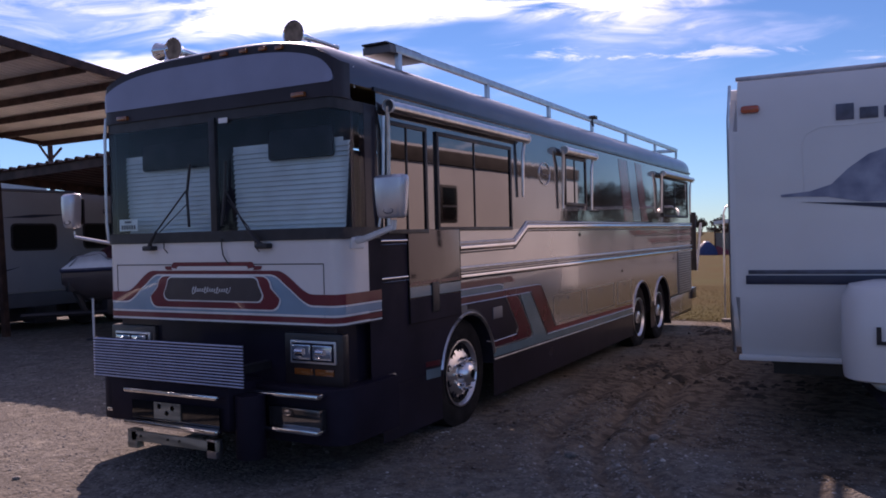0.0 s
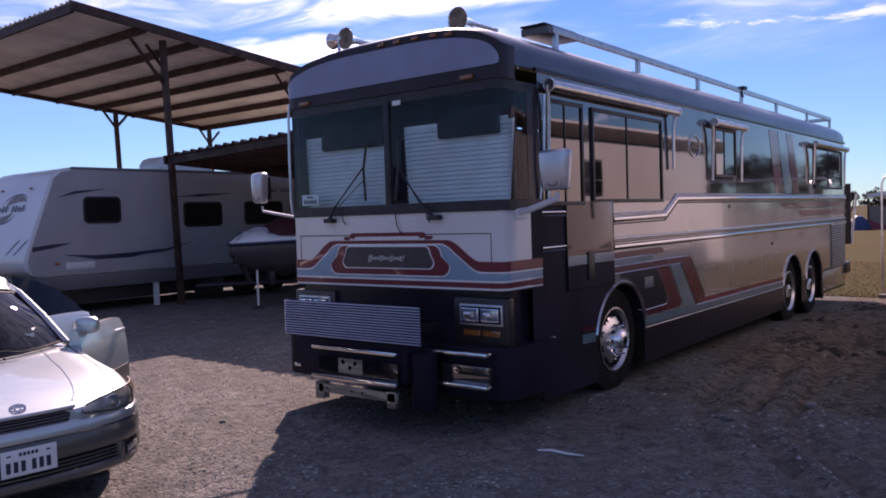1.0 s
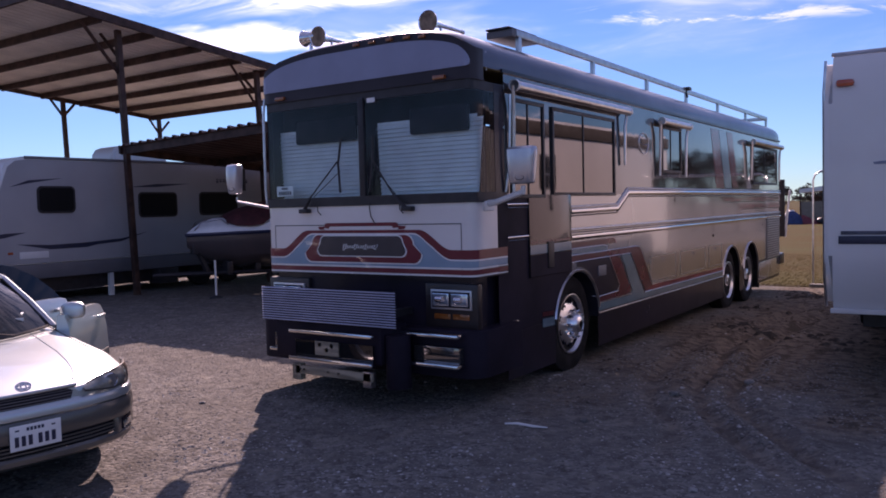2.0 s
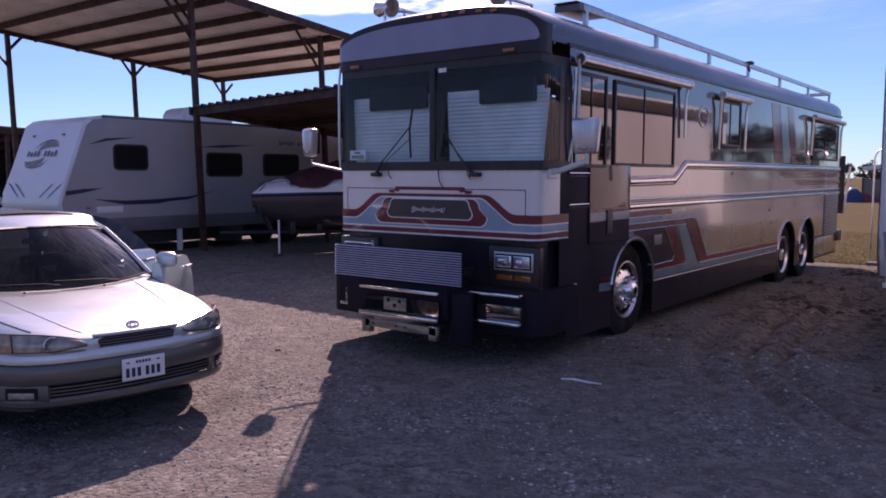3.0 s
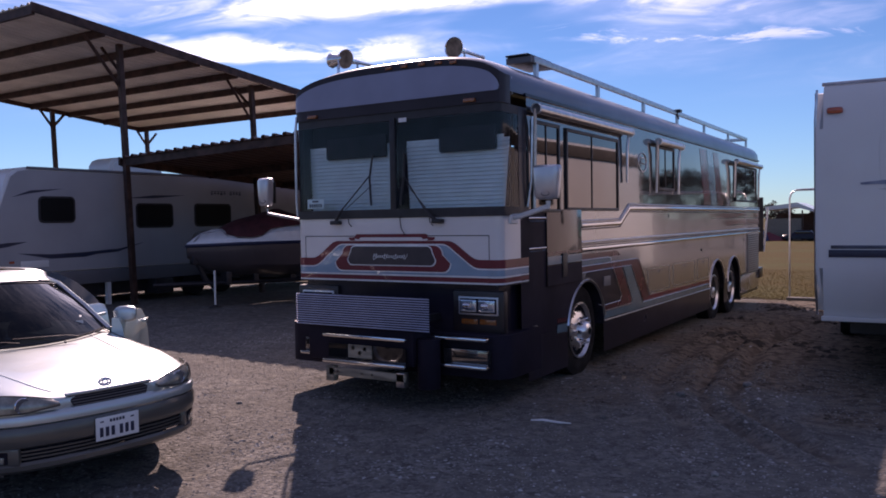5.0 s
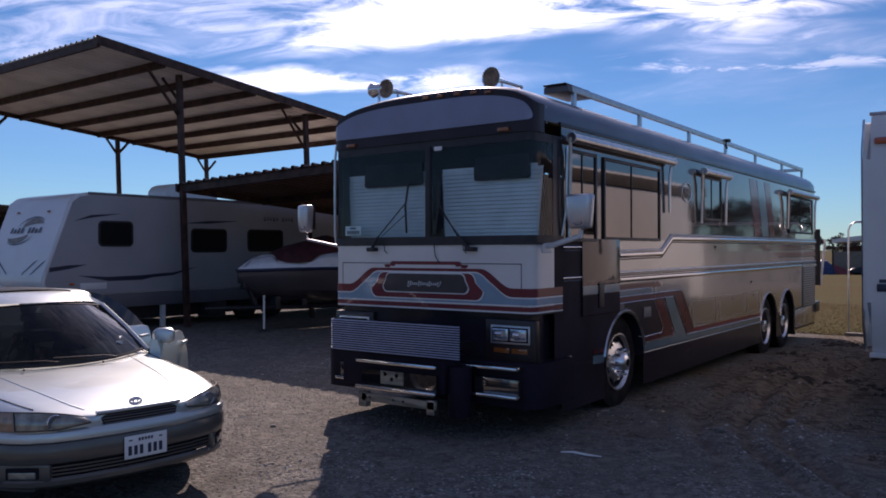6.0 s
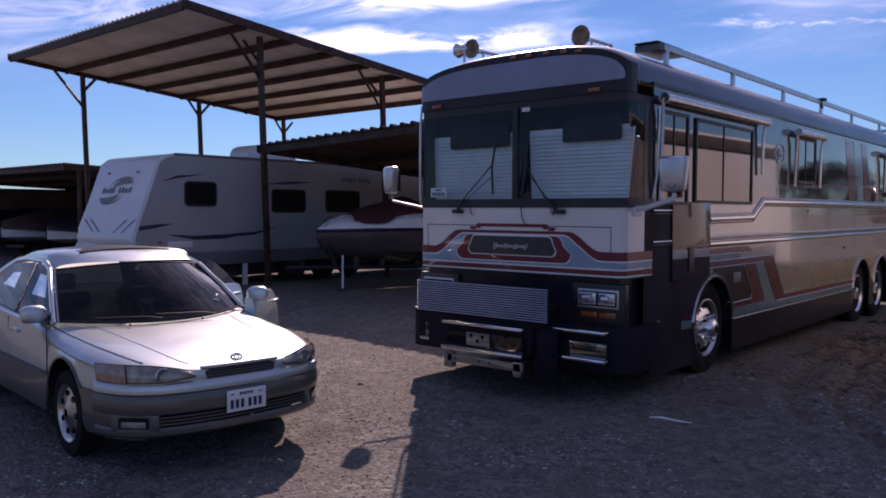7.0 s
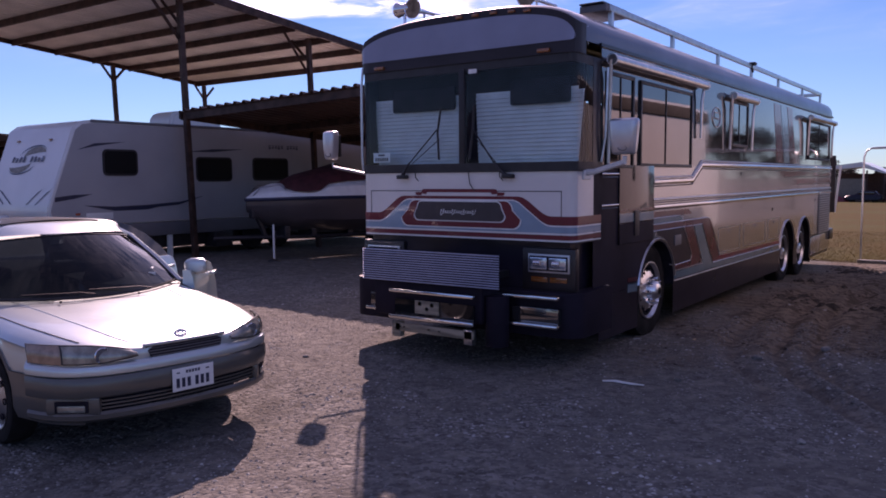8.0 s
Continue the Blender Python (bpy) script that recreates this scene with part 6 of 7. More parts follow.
for s in (1, -1):
    part("pillar", tube(bmesh.new(), [(0.70, s * 0.805, 0.86), (0.42, s * 0.735, 1.06), (0.14, s * 0.655, 1.238), (-0.1, s * 0.627, 1.297), (-0.55, s * 0.612, 1.297), (-0.95, s * 0.590, 1.265), (-1.20, s * 0.60, 1.19), (-1.42, s * 0.66, 1.075), (-1.76, s * 0.74, 0.925)], [0.019, 0.020, 0.022, 0.024, 0.026, 0.035, 0.05, 0.06, 0.055], 8), M["silver"], car)
    part("pillar_seal", tube(bmesh.new(), [(0.715, s * 0.776, 0.87), (0.44, s * 0.707, 1.065), (0.16, s * 0.630, 1.245)], 0.010, 5), M["alu"], car)
    part("centre_pillar", tube(bmesh.new(), [(-0.20, s * 0.815, 0.86), (-0.30, s * 0.61, 1.26)], 0.026, 6), M["black"], car)
    part("belt_trim", tube(bmesh.new(), [(0.66, s * 0.83, 0.855), (-0.2, s * 0.845, 0.872), (-1.42, s * 0.80, 0.905)], 0.010, 6), M["black"], car)
    if s < 0:
        for pts in ([(0.66, 0.82, 0.86), (-0.17, 0.83, 0.872), (-0.27, 0.625, 1.278), (0.12, 0.62, 1.245)], [(-0.23, 0.83, 0.872), (-1.42, 0.79, 0.905), (-1.30, 0.70, 1.06), (-1.02, 0.62, 1.235), (-0.33, 0.625, 1.278)]):
            g = part("side_window", prism(bmesh.new(), [(x, s * y, z) for x, y, z in pts], (0, s * 0.006, 0)), M["sideglass"], car)
            g.visible_shadow = False
    for x in (WF, WR):
        yo = s * 0.868
        w = part("wheel", lathe(bmesh.new(), [(r, -s * t) for r, t in ((0.20, 0.19), (0.28, 0.19), (0.31, 0.165), (WRAD, 0.13), (WRAD, 0.04), (0.30, 0.006), (0.26, 0.0), (0.212, 0.010), (0.205, 0.03))], (x, yo, 0.262), "y", 32), M["tyre"], car, "black tyre")
        rim = part("rim", lathe(bmesh.new(), [(r, -s * t) for r, t in ((0.205, 0.16), (0.205, 0.02), (0.212, 0.004), (0.20, 0.008), (0.185, 0.03), (0.09, 0.012), (0.05, 0.0), (0.035, -0.004), (0.0, -0.004))], (x, yo, 0.262), "y", 32), M["alu"], w, "alloy wheel")
        for k in range(7):
            a = 2 * math.pi * k / 7
            part("spoke_gap", lathe(bmesh.new(), [(0.022, -s * 0.028), (0.022, -s * 0.012), (0.0, -s * 0.012)], (x + 0.142 * math.cos(a), yo, 0.262 + 0.142 * math.sin(a)), "y", 10), M["dark"], rim)
        rows = [[(x + ARCH * math.cos(a), s * y, 0.32 + ARCH * math.sin(a)) for a in [math.pi * (k / 16) for k in range(17)]] for y in (car_half(x) - 0.02, 0.55)]
        vs = grid(bm := bmesh.new(), rows)
        bm.faces.new(vs[-1])
        part("wheel_well", bm, M["dark"], car)
        part("arch_lip", tube(bmesh.new(), [(x + ARCH * math.cos(a), s * (car_half(x + ARCH * math.cos(a)) - 0.004), 0.32 + ARCH * math.sin(a)) for a in [math.pi * (k / 20) for k in range(21)]], 0.010, 5), M["cladding"], car)


def mirror(s, m=None):
    mr = bmesh.new()
    rows = []
    for f, k in ((0.0, 0.45), (0.02, 0.75), (0.05, 0.95), (0.10, 1.0), (0.16, 0.92), (0.185, 0.6)):
        rows.append([(0.60 + 0.05 * f + 0.055 * k * math.copysign(abs(math.cos(t)) ** 0.6, math.cos(t)), s * (0.83 + f), 0.935 + 0.07 * k * math.copysign(abs(math.sin(t)) ** 0.6, math.sin(t))) for t in [2 * math.pi * q / 16 for q in range(16)]])
    vs = grid(mr, rows, close_u=True)
    mr.faces.new(vs[0])
    mr.faces.new(vs[-1])
    if m:
        bmesh.ops.transform(mr, matrix=m, verts=mr.verts)
    return mr


def moved(bm, m):
    bmesh.ops.transform(bm, matrix=m, verts=bm.verts)
    return bm


part("door_mirror", mirror(-1), M["silver"], car, "silver door mirror")
part("mirror_foot", prism(bmesh.new(), [(0.68, -0.835, 0.856), (0.50, -0.838, 0.86), (0.53, -0.80, 0.95)], (0, -0.02, 0)), M["black"], car)
for x in (0.02, -0.95):
    part("handle", B(x - 0.09, x + 0.09, -0.915, -0.885, 0.735, 0.765, 0.008), M["silver"], car, "door handle")
for x in (0.80, -0.22, -1.02):
    part("door_gap", prism(bmesh.new(), [(x - 0.004, -0.8935, 0.24), (x + 0.004, -0.8935, 0.24), (x + 0.004, -0.885, 0.84), (x - 0.004, -0.885, 0.84)], (0, -0.006, 0)), M["black"], car)


def open_door(hx, ln, deg, up, glass_pts, has_mirror):
    DM = Matrix.Translation((hx, 0.87, up)) @ Matrix.Rotation(radians(-deg), 4, "Z") @ Matrix.Translation((-hx, -0.87, 0))
    rows = []
    for t in (0.0, 0.04, 0.3, 0.6, 0.9, 0.97, 1.0):
        x = hx - ln * t
        e = 0.03 * (1 - math.sin(math.pi * min(1, (1 - t) / 0.2) / 2))
        rows.append([(x, 0.85, 0.24), (x, 0.893, 0.30), (x, 0.897, 0.52), (x, 0.885, 0.70), (x, 0.862, 0.86 - e), (x, 0.835, 0.922 - e), (x, 0.78, 0.922 - e), (x, 0.77, 0.5), (x, 0.78, 0.24)])
    vs = grid(bm := bmesh.new(), rows, close_u=True)
    bm.faces.new(vs[0])
    bm.faces.new(vs[-1])
    dr = part("open_door", moved(bm, DM), M["silver"], car, "silver door swung open")
    part("door_cladding", moved(B(hx - ln + 0.01, hx - 0.01, 0.88, 0.903, 0.245, 0.50, 0.006), DM), M["cladding"], dr)
    part("handle", moved(B(hx - ln + 0.10, hx - ln + 0.26, 0.875, 0.912, 0.795, 0.825, 0.008), DM), M["silver"], dr)
    part("door_card", moved(B(hx - ln + 0.03, hx - 0.03, 0.75, 0.775, 0.28, 0.85, 0.01), DM), M["cladding"], dr)
    if glass_pts:
        g = part("door_glass", moved(prism(bmesh.new(), [(hx - a, lerp(0.82, 0.62, (z - 0.90) / 0.39), z) for a, z in glass_pts], (0, 0.006, 0)), DM), M["carglass"], dr, "dark tinted door glass")
        g.visible_shadow = False
    if has_mirror:
        part("door_mirror", mirror(1, DM @ Matrix.Translation((0.06, -0.06, 0.01))), M["silver"], dr, "silver door mirror")
        part("mirror_foot", moved(prism(bmesh.new(), [(0.70, 0.835, 0.862), (0.52, 0.838, 0.862), (0.56, 0.78, 0.97)], (0, 0.02, 0)), DM), M["black"], dr)


open_door(0.80, 1.0, 42, 0.03, None, True)
open_door(-0.24, 0.80, 58, 0.04, [(0.02, 0.90), (0.74, 0.91), (0.68, 1.01), (0.52, 1.15), (0.30, 1.25), (0.06, 1.30)], False)
for s in (1, -1):
    st = part("front_seat", B(-0.45, 0.1, s * 0.36 - 0.24, s * 0.36 + 0.24, 0.36, 0.58, 0.05), M["dark"], car)
    part("seat_back", B(-0.58, -0.42, s * 0.36 - 0.23, s * 0.36 + 0.23, 0.52, 0.98, 0.05), M["dark"], st)
    part("headrest", B(-0.60, -0.50, s * 0.36 - 0.12, s * 0.36 + 0.12, 1.00, 1.15, 0.03), M["dark"], st)
part("dashboard", B(0.30, 0.72, -0.68, 0.68, 0.66, 0.845, 0.04), M["dark"], car)
part("rear_shelf", B(-1.5, -1.0, -0.6, 0.6, 0.6, 0.90, 0.03), M["dark"], car)
part("inside_mirror", B(0.30, 0.32, -0.11, 0.11, 1.15, 1.20, 0.008), M["alu"], car)
part("steering_wheel", lathe(bmesh.new(), [(0.17, -0.015), (0.19, 0), (0.17, 0.015), (0.155, 0.0), (0.17, -0.015)], (0.22, 0.36, 0.85), "x", 20), M["dark"], car)

# the whole cabin sits a little forward on the body
CABIN = ("roof", "sunroof", "windscreen", "rear_window", "wiper", "washer_jet", "pillar", "pillar_seal", "centre_pillar", "belt_trim", "side_window", "door_mirror",
         "mirror_foot", "handle", "door_gap", "open_door", "front_seat", "dashboard", "rear_shelf", "inside_mirror", "steering_wheel")
for ob in car.children:
    if ob.name.split(".")[0] in CABIN:
        ob.location.x = 0.27

# ---- boat on its trailer ----


def boat():
    BM = pose(-8.92, 5.02, 0, 0, 0, -24)
    bt = thing("motor_boat", BM, "white runabout boat with a maroon cover on a trailer", "boat")
    rows = []
    for y, w, zk, zt in ((0, 0.03, 1.05, 1.30), (0.35, 0.36, 0.78, 1.31), (0.9, 0.68, 0.62, 1.33), (1.7, 0.92, 0.55, 1.34), (3.0, 1.02, 0.52, 1.34), (5.2, 1.0, 0.52, 1.32)):
        rows.append([(x * w, y, z) for x, z in ((-1, zt), (-1.0, zt - 0.12), (-0.92, lerp(zk, zt, 0.4)), (-0.55, lerp(zk, zt, 0.12)), (0, zk), (0.55, lerp(zk, zt, 0.12)), (0.92, lerp(zk, zt, 0.4)), (1.0, zt - 0.12), (1, zt))])
    hullp = part("hull", grid(bm := bmesh.new(), rows) and bm, M["boathull"], bt, "dark grey hull")
    part("rub_rail", tube(bmesh.new(), [r[-1] for r in rows], 0.042, 6), M["decalnavy"], hullp)
    part("rub_rail", tube(bmesh.new(), [r[0] for r in rows], 0.042, 6), M["decalnavy"], hullp)
    # white topside above the rail: a humped bow, a dip at the screen, then the coaming
    rows2 = []
    for y, w, side, mid in ((0.0, 0.03, 0.03, 0.05), (0.25, 0.28, 0.10, 0.22), (0.55, 0.48, 0.17, 0.33), (0.85, 0.66, 0.16, 0.32), (1.25, 0.79, 0.15, 0.30), (1.45, 0.85, 0.26, 0.34), (1.7, 0.92, 0.33, 0.38), (3.0, 1.02, 0.37, 0.42), (5.2, 1.0, 0.32, 0.38)):
        zr = curve_at([(0.0, 1.30), (0.35, 1.31), (0.9, 1.33), (1.7, 1.34), (3.0, 1.34), (5.2, 1.32)], y)
        rows2.append([(x * w, y, zr + z) for x, z in ((-1, 0), (-0.97, side * 0.7), (-0.86, side), (-0.4, lerp(side, mid, 0.8)), (0, mid), (0.4, lerp(side, mid, 0.8)), (0.86, side), (0.97, side * 0.7), (1, 0))])
    part("deck", grid(bm := bmesh.new(), rows2) and bm, M["pin"], bt, "white deck and topside")
    for s in (-1, 1):
        part("bow_rail", tube(bmesh.new(), [(s * 0.10, 0.12, 1.38), (s * 0.22, 0.25, 1.56), (s * 0.44, 0.60, 1.62), (s * 0.52, 0.72, 1.50)], 0.014, 6), M["alu"], bt, "thin bow rail")
    # canvas cover: low before the screen, peaked over its prop, sagging aft
    rows3 = []
    for y, w, low, top in ((0.72, 0.40, 0.20, 0.32), (0.86, 0.62, 0.14, 0.40), (1.1, 0.76, 0.13, 0.50), (1.35, 0.80, 0.16, 0.56), (1.55, 0.80, 0.30, 0.61), (2.0, 0.80, 0.36, 0.74), (2.35, 0.80, 0.38, 0.62), (2.7, 0.80, 0.39, 0.52), (3.6, 0.82, 0.38, 0.58), (5.0, 0.78, 0.34, 0.50), (5.2, 0.74, 0.30, 0.36)):
        rows3.append([(x * w, y, 1.335 + lerp(low, top, z)) for x, z in ((-1.04, 0), (-0.92, 0.45), (-0.6, 0.80), (-0.2, 1), (0.2, 1), (0.6, 0.80), (0.92, 0.45), (1.04, 0))])
    part("cover", grid(bm := bmesh.new(), rows3) and bm, M["maroon"], bt, "dark red canvas cover")
    bm = bmesh.new()
    for s in (-1, 1):
        tube(bm, [(s * 0.5, 1.2, 0.5), (s * 0.6, 5.4, 0.5)], 0.04, 4)
        tube(bm, [(s * 0.5, 1.2, 0.5), (0, -0.7, 0.5)], 0.04, 4)
    part("boat_trailer", bm, M["black"], bt)
    for s in (-1, 1):
        w = part("wheel", lathe(bmesh.new(), [(0.12, -0.09), (0.27, -0.09), (0.29, 0), (0.27, 0.09), (0.12, 0.09)], (s * 0.95, 3.5, 0.28), "x", 18), M["tyre"], bt)
        part("rim", lathe(bmesh.new(), [(0.13, -0.08), (0.13, 0.07), (0.0, 0.05)], (s * 0.95, 3.5, 0.28), "x", 14), M["alu"], w)
    part("winch_post", tube(bmesh.new(), [(0, 0.42, 0.5), (0, 0.16, 1.10)], 0.065, 6), M["black"], bt)
    part("winch_brace", tube(bmesh.new(), [(0, 1.0, 0.5), (0, 0.30, 0.80)], 0.035, 6), M["black"], bt)
    for y in (0.75, 1.35, 2.2):
        part("bunk_bracket", B(-0.45, 0.45, y - 0.06, y + 0.06, 0.46, 0.74, 0.02), M["black"], bt)
    part("winch", B(-0.12, 0.12, 0.08, 0.30, 0.90, 1.12, 0.03), M["black"], bt)


boat()


def covered_boat(m, mt, label):
    b = thing("covered_boat", m, label, "boat", "covered boats")
    rows = []
    for y, w, h in ((0, 0.05, 0.2), (0.6, 0.7, 0.35), (1.6, 1.0, 0.6), (3.2, 1.1, 0.7), (5.0, 1.0, 0.55), (5.4, 0.9, 0.2)):
        rows.append([(x * w, y, 1.15 + z * h) for x, z in ((-1.05, -0.35), (-0.95, 0.2), (-0.5, 0.8), (0, 1), (0.5, 0.8), (0.95, 0.2), (1.05, -0.35))])
    part("cover", grid(bm := bmesh.new(), rows) and bm, M[mt], b)
    rows = []
    for y, w, zk in ((0, 0.03, 0.9), (0.6, 0.6, 0.65), (1.6, 0.95, 0.55), (5.3, 0.95, 0.5)):
        rows.append([(-w, y, 1.15), (-w * 0.9, y, 0.8), (0, y, zk), (w * 0.9, y, 0.8), (w, y, 1.15)])
    part("hull", grid(bm := bmesh.new(), rows) and bm, M["trailer"], b, "white hull")
    for s in (-1, 1):
        part("wheel", lathe(bmesh.new(), [(0.12, -0.09), (0.29, -0.09), (0.31, 0), (0.29, 0.09), (0.0, 0.09)], (s * 0.95, 3.2, 0.28), "x", 16), M["tyre"], b)
    part("frame_rail", B(-0.5, 0.5, 0.5, 5.2, 0.42, 0.5), M["black"], b)


covered_boat(pose(-21.8, 4.6, 0, 0, 0, 14), "navy", "boat under a dark cover below the carport")
covered_boat(pose(-25.0, 4.4, 0, 0, 0, 12), "steelbrown", "boat under a brown cover below the carport")
covered_boat(pose(-28.6, 4.2, 0, 0, 0, 10), "navy", "boat under a dark cover on a trailer")
for x, y, mt in ((-23.2, 9.2, "steelbrown"), (-26.6, 9.0, "navy"), (-30.2, 8.8, "steelbrown")):
    covered_boat(pose(x, y, 0, 0, 0, 12), mt, "covered boat in the second row below the carport")
jk = thing("jack_stand", pose(-8.35, 5.25, 0), "white jack post on a small base plate", "jack stand")
part("post", tube(bmesh.new(), [(0, 0, 0.0), (0, 0, 0.78)], 0.022, 8), M["pin"], jk)
part("base_plate", lathe(bmesh.new(), [(0.14, 0), (0.13, 0.03), (0.03, 0.06), (0.0, 0.06)], (0, 0, 0), "z", 14), M["black"], jk)

# ---- beyond the coach: pipe gate, far sheds, cars and trees ----
gt = thing("pipe_goal", pose(2.04, 12.9, 0), "pale bent-pipe goal frame standing in dry grass", "goal frame")
part("frame", tube(bmesh.new(), [(-0.35, 0, -0.15), (-0.35, 0, 2.12), (-0.31, 0, 2.24), (-0.2, 0, 2.31), (3.4, 0, 2.40), (3.6, 0, 2.3), (3.65, 0, 2.1), (3.65, 0, -0.15)], 0.019, 8), M["alu"], gt)
part("crossbar", tube(bmesh.new(), [(-0.2, 0.0, 2.29), (3.5, 0.0, 2.33)], 0.012, 6), M["pin"], gt)


def shed(x, y, w, d, h, label, mt="trailer", rz=0):
    s = thing("metal_shed", pose(x, y, ground_height(x, y) - 0.1, 0, 0, rz), label, "shed")
    part("wall", B(-w / 2, w / 2, -d / 2, d / 2, 0, h), M[mt], s)
    bm = bmesh.new()
    prism(bm, [(-w / 2 - 0.4, -d / 2 - 0.4, h), (0, -d / 2 - 0.4, h + w * 0.10), (w / 2 + 0.4, -d / 2 - 0.4, h), (w / 2 + 0.4, -d / 2 - 0.4, h + 0.15), (0, -d / 2 - 0.4, h + w * 0.10 + 0.15), (-w / 2 - 0.4, -d / 2 - 0.4, h + 0.15)], (0, d + 0.8, 0))
    part("roof", bm, M["galv"], s)
    for k in (-1, 1):
        part("door", B(k * w * 0.22 - w * 0.14, k * w * 0.22 + w * 0.14, -d / 2 - 0.05, -d / 2 + 0.1, 0, h * 0.8), M["trailergrey"], s)


def open_shed(x, y):
    z = ground_height(x, y) - 0.05
    s = thing("open_shed", pose(x, y, z), "far open shed with a white gable roof and pale wall", "shed")
    part("roof", prism(bmesh.new(), [(-4.2, -3, 5.0), (0, -3, 5.55), (3.0, -3, 4.15), (3.0, -3, 3.95), (0, -3, 4.85), (-4.2, -3, 4.5)], (0, 9, 0)), M["trailer"], s, "white sheet roof")
    part("back_wall", B(-4.2, 2.9, 5.6, 5.8, 0, 4.0), M["steelbrown"], s)
    part("half_wall", B(-4.2, 0.6, -2.8, -2.6, 0, 3.3), M["decaltan"], s, "pale half-height wall")
    for px in (-4.1, 0.7, 2.8):
        part("post", B(px - 0.1, px + 0.1, -2.9, -2.7, 0, 4.4 if px < 2 else 3.95), M["steelbrown"], s)


open_shed(-12.9, 119)
shed(2, 122, 22, 10, 3.0, "far dark shed with a low gable roof", "steelbrown")
tn = thing("dome_tent", pose(-17.6, 113, ground_height(-17.6, 113)), "blue dome tent with a white top", "tent")
part("fly", lathe(bmesh.new(), [(1.5, 0.0), (1.4, 0.7), (1.0, 1.4), (0.45, 1.85), (0.0, 1.95)], (0, 0, 0), "z", 14), M["tent"], tn)
part("top", lathe(bmesh.new(), [(0.5, 1.84), (0.3, 1.99), (0.0, 2.05)], (0, 0, 0), "z", 12), M["pin"], tn)
rt = part("red_tarpaulin", prism(bmesh.new(), [(-2.0, 0, 0.0), (1.6, 0, 0.0), (-1.6, 1.2, 1.3)], (0, 0.25, 0)), M["red"])
rt.matrix_world = pose(-14.9, 113.5, ground_height(-14.9, 113.5))
tagged(rt, "red tarpaulin pitched low on the grass", "tarpaulin")
shed(-34, 120, 18, 12, 3.0, "far pale barn beyond the field")


def far_car(x, y, rz, mt, label):
    c = thing("parked_car", pose(x, y, ground_height(x, y), 0, 0, rz), label, "car", "far parked cars")
    rows = []
    for xx, zl, zt, w in ((-2.3, 0.5, 0.7, 0.7), (-2.2, 0.3, 0.95, 0.85), (-1.9, 0.3, 1.0, 0.9), (-1.4, 0.3, 1.5, 0.85), (0.2, 0.3, 1.55, 0.85), (0.95, 0.3, 1.05, 0.9), (2.0, 0.3, 0.9, 0.88), (2.3, 0.45, 0.65, 0.7)):
        rows.append([(xx, -w, zl), (xx, -w, lerp(zl, zt, 0.6)), (xx, -w * 0.75, zt), (xx, w * 0.75, zt), (xx, w, lerp(zl, zt, 0.6)), (xx, w, zl)])
    vs = grid(bm := bmesh.new(), rows, close_u=True)
    bm.faces.new(vs[0])
    bm.faces.new(vs[-1])
    part("body", bm, M[mt], c)
    for s in (-1, 1):
        part("window", B(-1.4, 0.5, s * 0.8 - 0.06, s * 0.8 + 0.06, 1.05, 1.42, 0.05), M["tint"], c)
        for xx in (-1.35, 1.4):
            part("wheel", lathe(bmesh.new(), [(0.15, -0.1), (0.33, -0.1), (0.33, 0.1), (0.0, 0.1)], (xx, s * 0.8, 0.33), "y", 16), M["tyre"], c)


far_car(-12.2, 114, 178, "navy", "dark off-road car parked far off on the grass")
far_car(-7.0, 112, 5, "red", "red car parked far off on the grass")


def tree(x, y, h, seed, label="bare winter tree with a fine twig crown"):
    rnd = random.Random(seed)
    t = thing("bare_tree", pose(x, y, ground_height(x, y) - 0.1), label, "tree", "far trees")
    bm = bmesh.new()
    tips = []

    def limb(p, d, ln, r, lev):
        q = p + d * ln
        tube(bm, [p, p + d * ln * 0.5 + Vector((rnd.uniform(-.05, .05), rnd.uniform(-.05, .05), 0)) * ln, q], [r, r * 0.8, r * 0.6], 5 if lev < 2 else 3, caps=False)
        if lev < 4:
            for _ in range(3 if lev else 4):
                nd = (d + Vector((rnd.uniform(-1, 1), rnd.uniform(-1, 1), rnd.uniform(-0.2, 0.7))) * 0.75).normalized()
                limb(p + d * ln * rnd.uniform(0.55, 1.0), nd, ln * rnd.uniform(0.55, 0.75), r * 0.5, lev + 1)
        else:
            tips.append(q)
    limb(Vector((0, 0, 0)), Vector((0.03, 0, 1)), h * 0.33, h * 0.022, 0)
    part("trunk", bm, M["bark"], t, smooth=False)
    bm = bmesh.new()
    for p in tips:
        for _ in range(9):
            d = Vector((rnd.uniform(-1, 1), rnd.uniform(-1, 1), rnd.uniform(-0.4, 1))).normalized() * h * 0.05
            o = d.orthogonal().normalized() * h * 0.009
            bm.faces.new([bm.verts.new(v) for v in (p, p + d + o, p + d * 1.2, p + d - o)])
    part("crown", bm, M["twig"], t, smooth=False)
    return t


M["bark"] = mat("grey_bark", (0.10, 0.085, 0.07), 0.9, 0, 0.2, 4)
M["twig"] = mat("brown_twigs", (0.11, 0.085, 0.06), 0.9, 0, 0.3, 2, island=0.4)
protos = [tree(-18, 138, 7.5, 1), tree(-8, 145, 9.0, 2), tree(2, 136, 7.0, 3)]
rnd = random.Random(5)
spots = [(float(x) + rnd.uniform(-2, 2), rnd.uniform(126, 150)) for x in np.arange(-150, 90, 3.4)]
# unseen rows aside and behind, added to darken reflections in the coach
spots += [(float(x), rnd.uniform(56, 70)) for x in np.arange(9, 70, 1.7)]
spots += [(rnd.uniform(52, 70), float(y)) for y in np.arange(-30, 130, 3.2)]
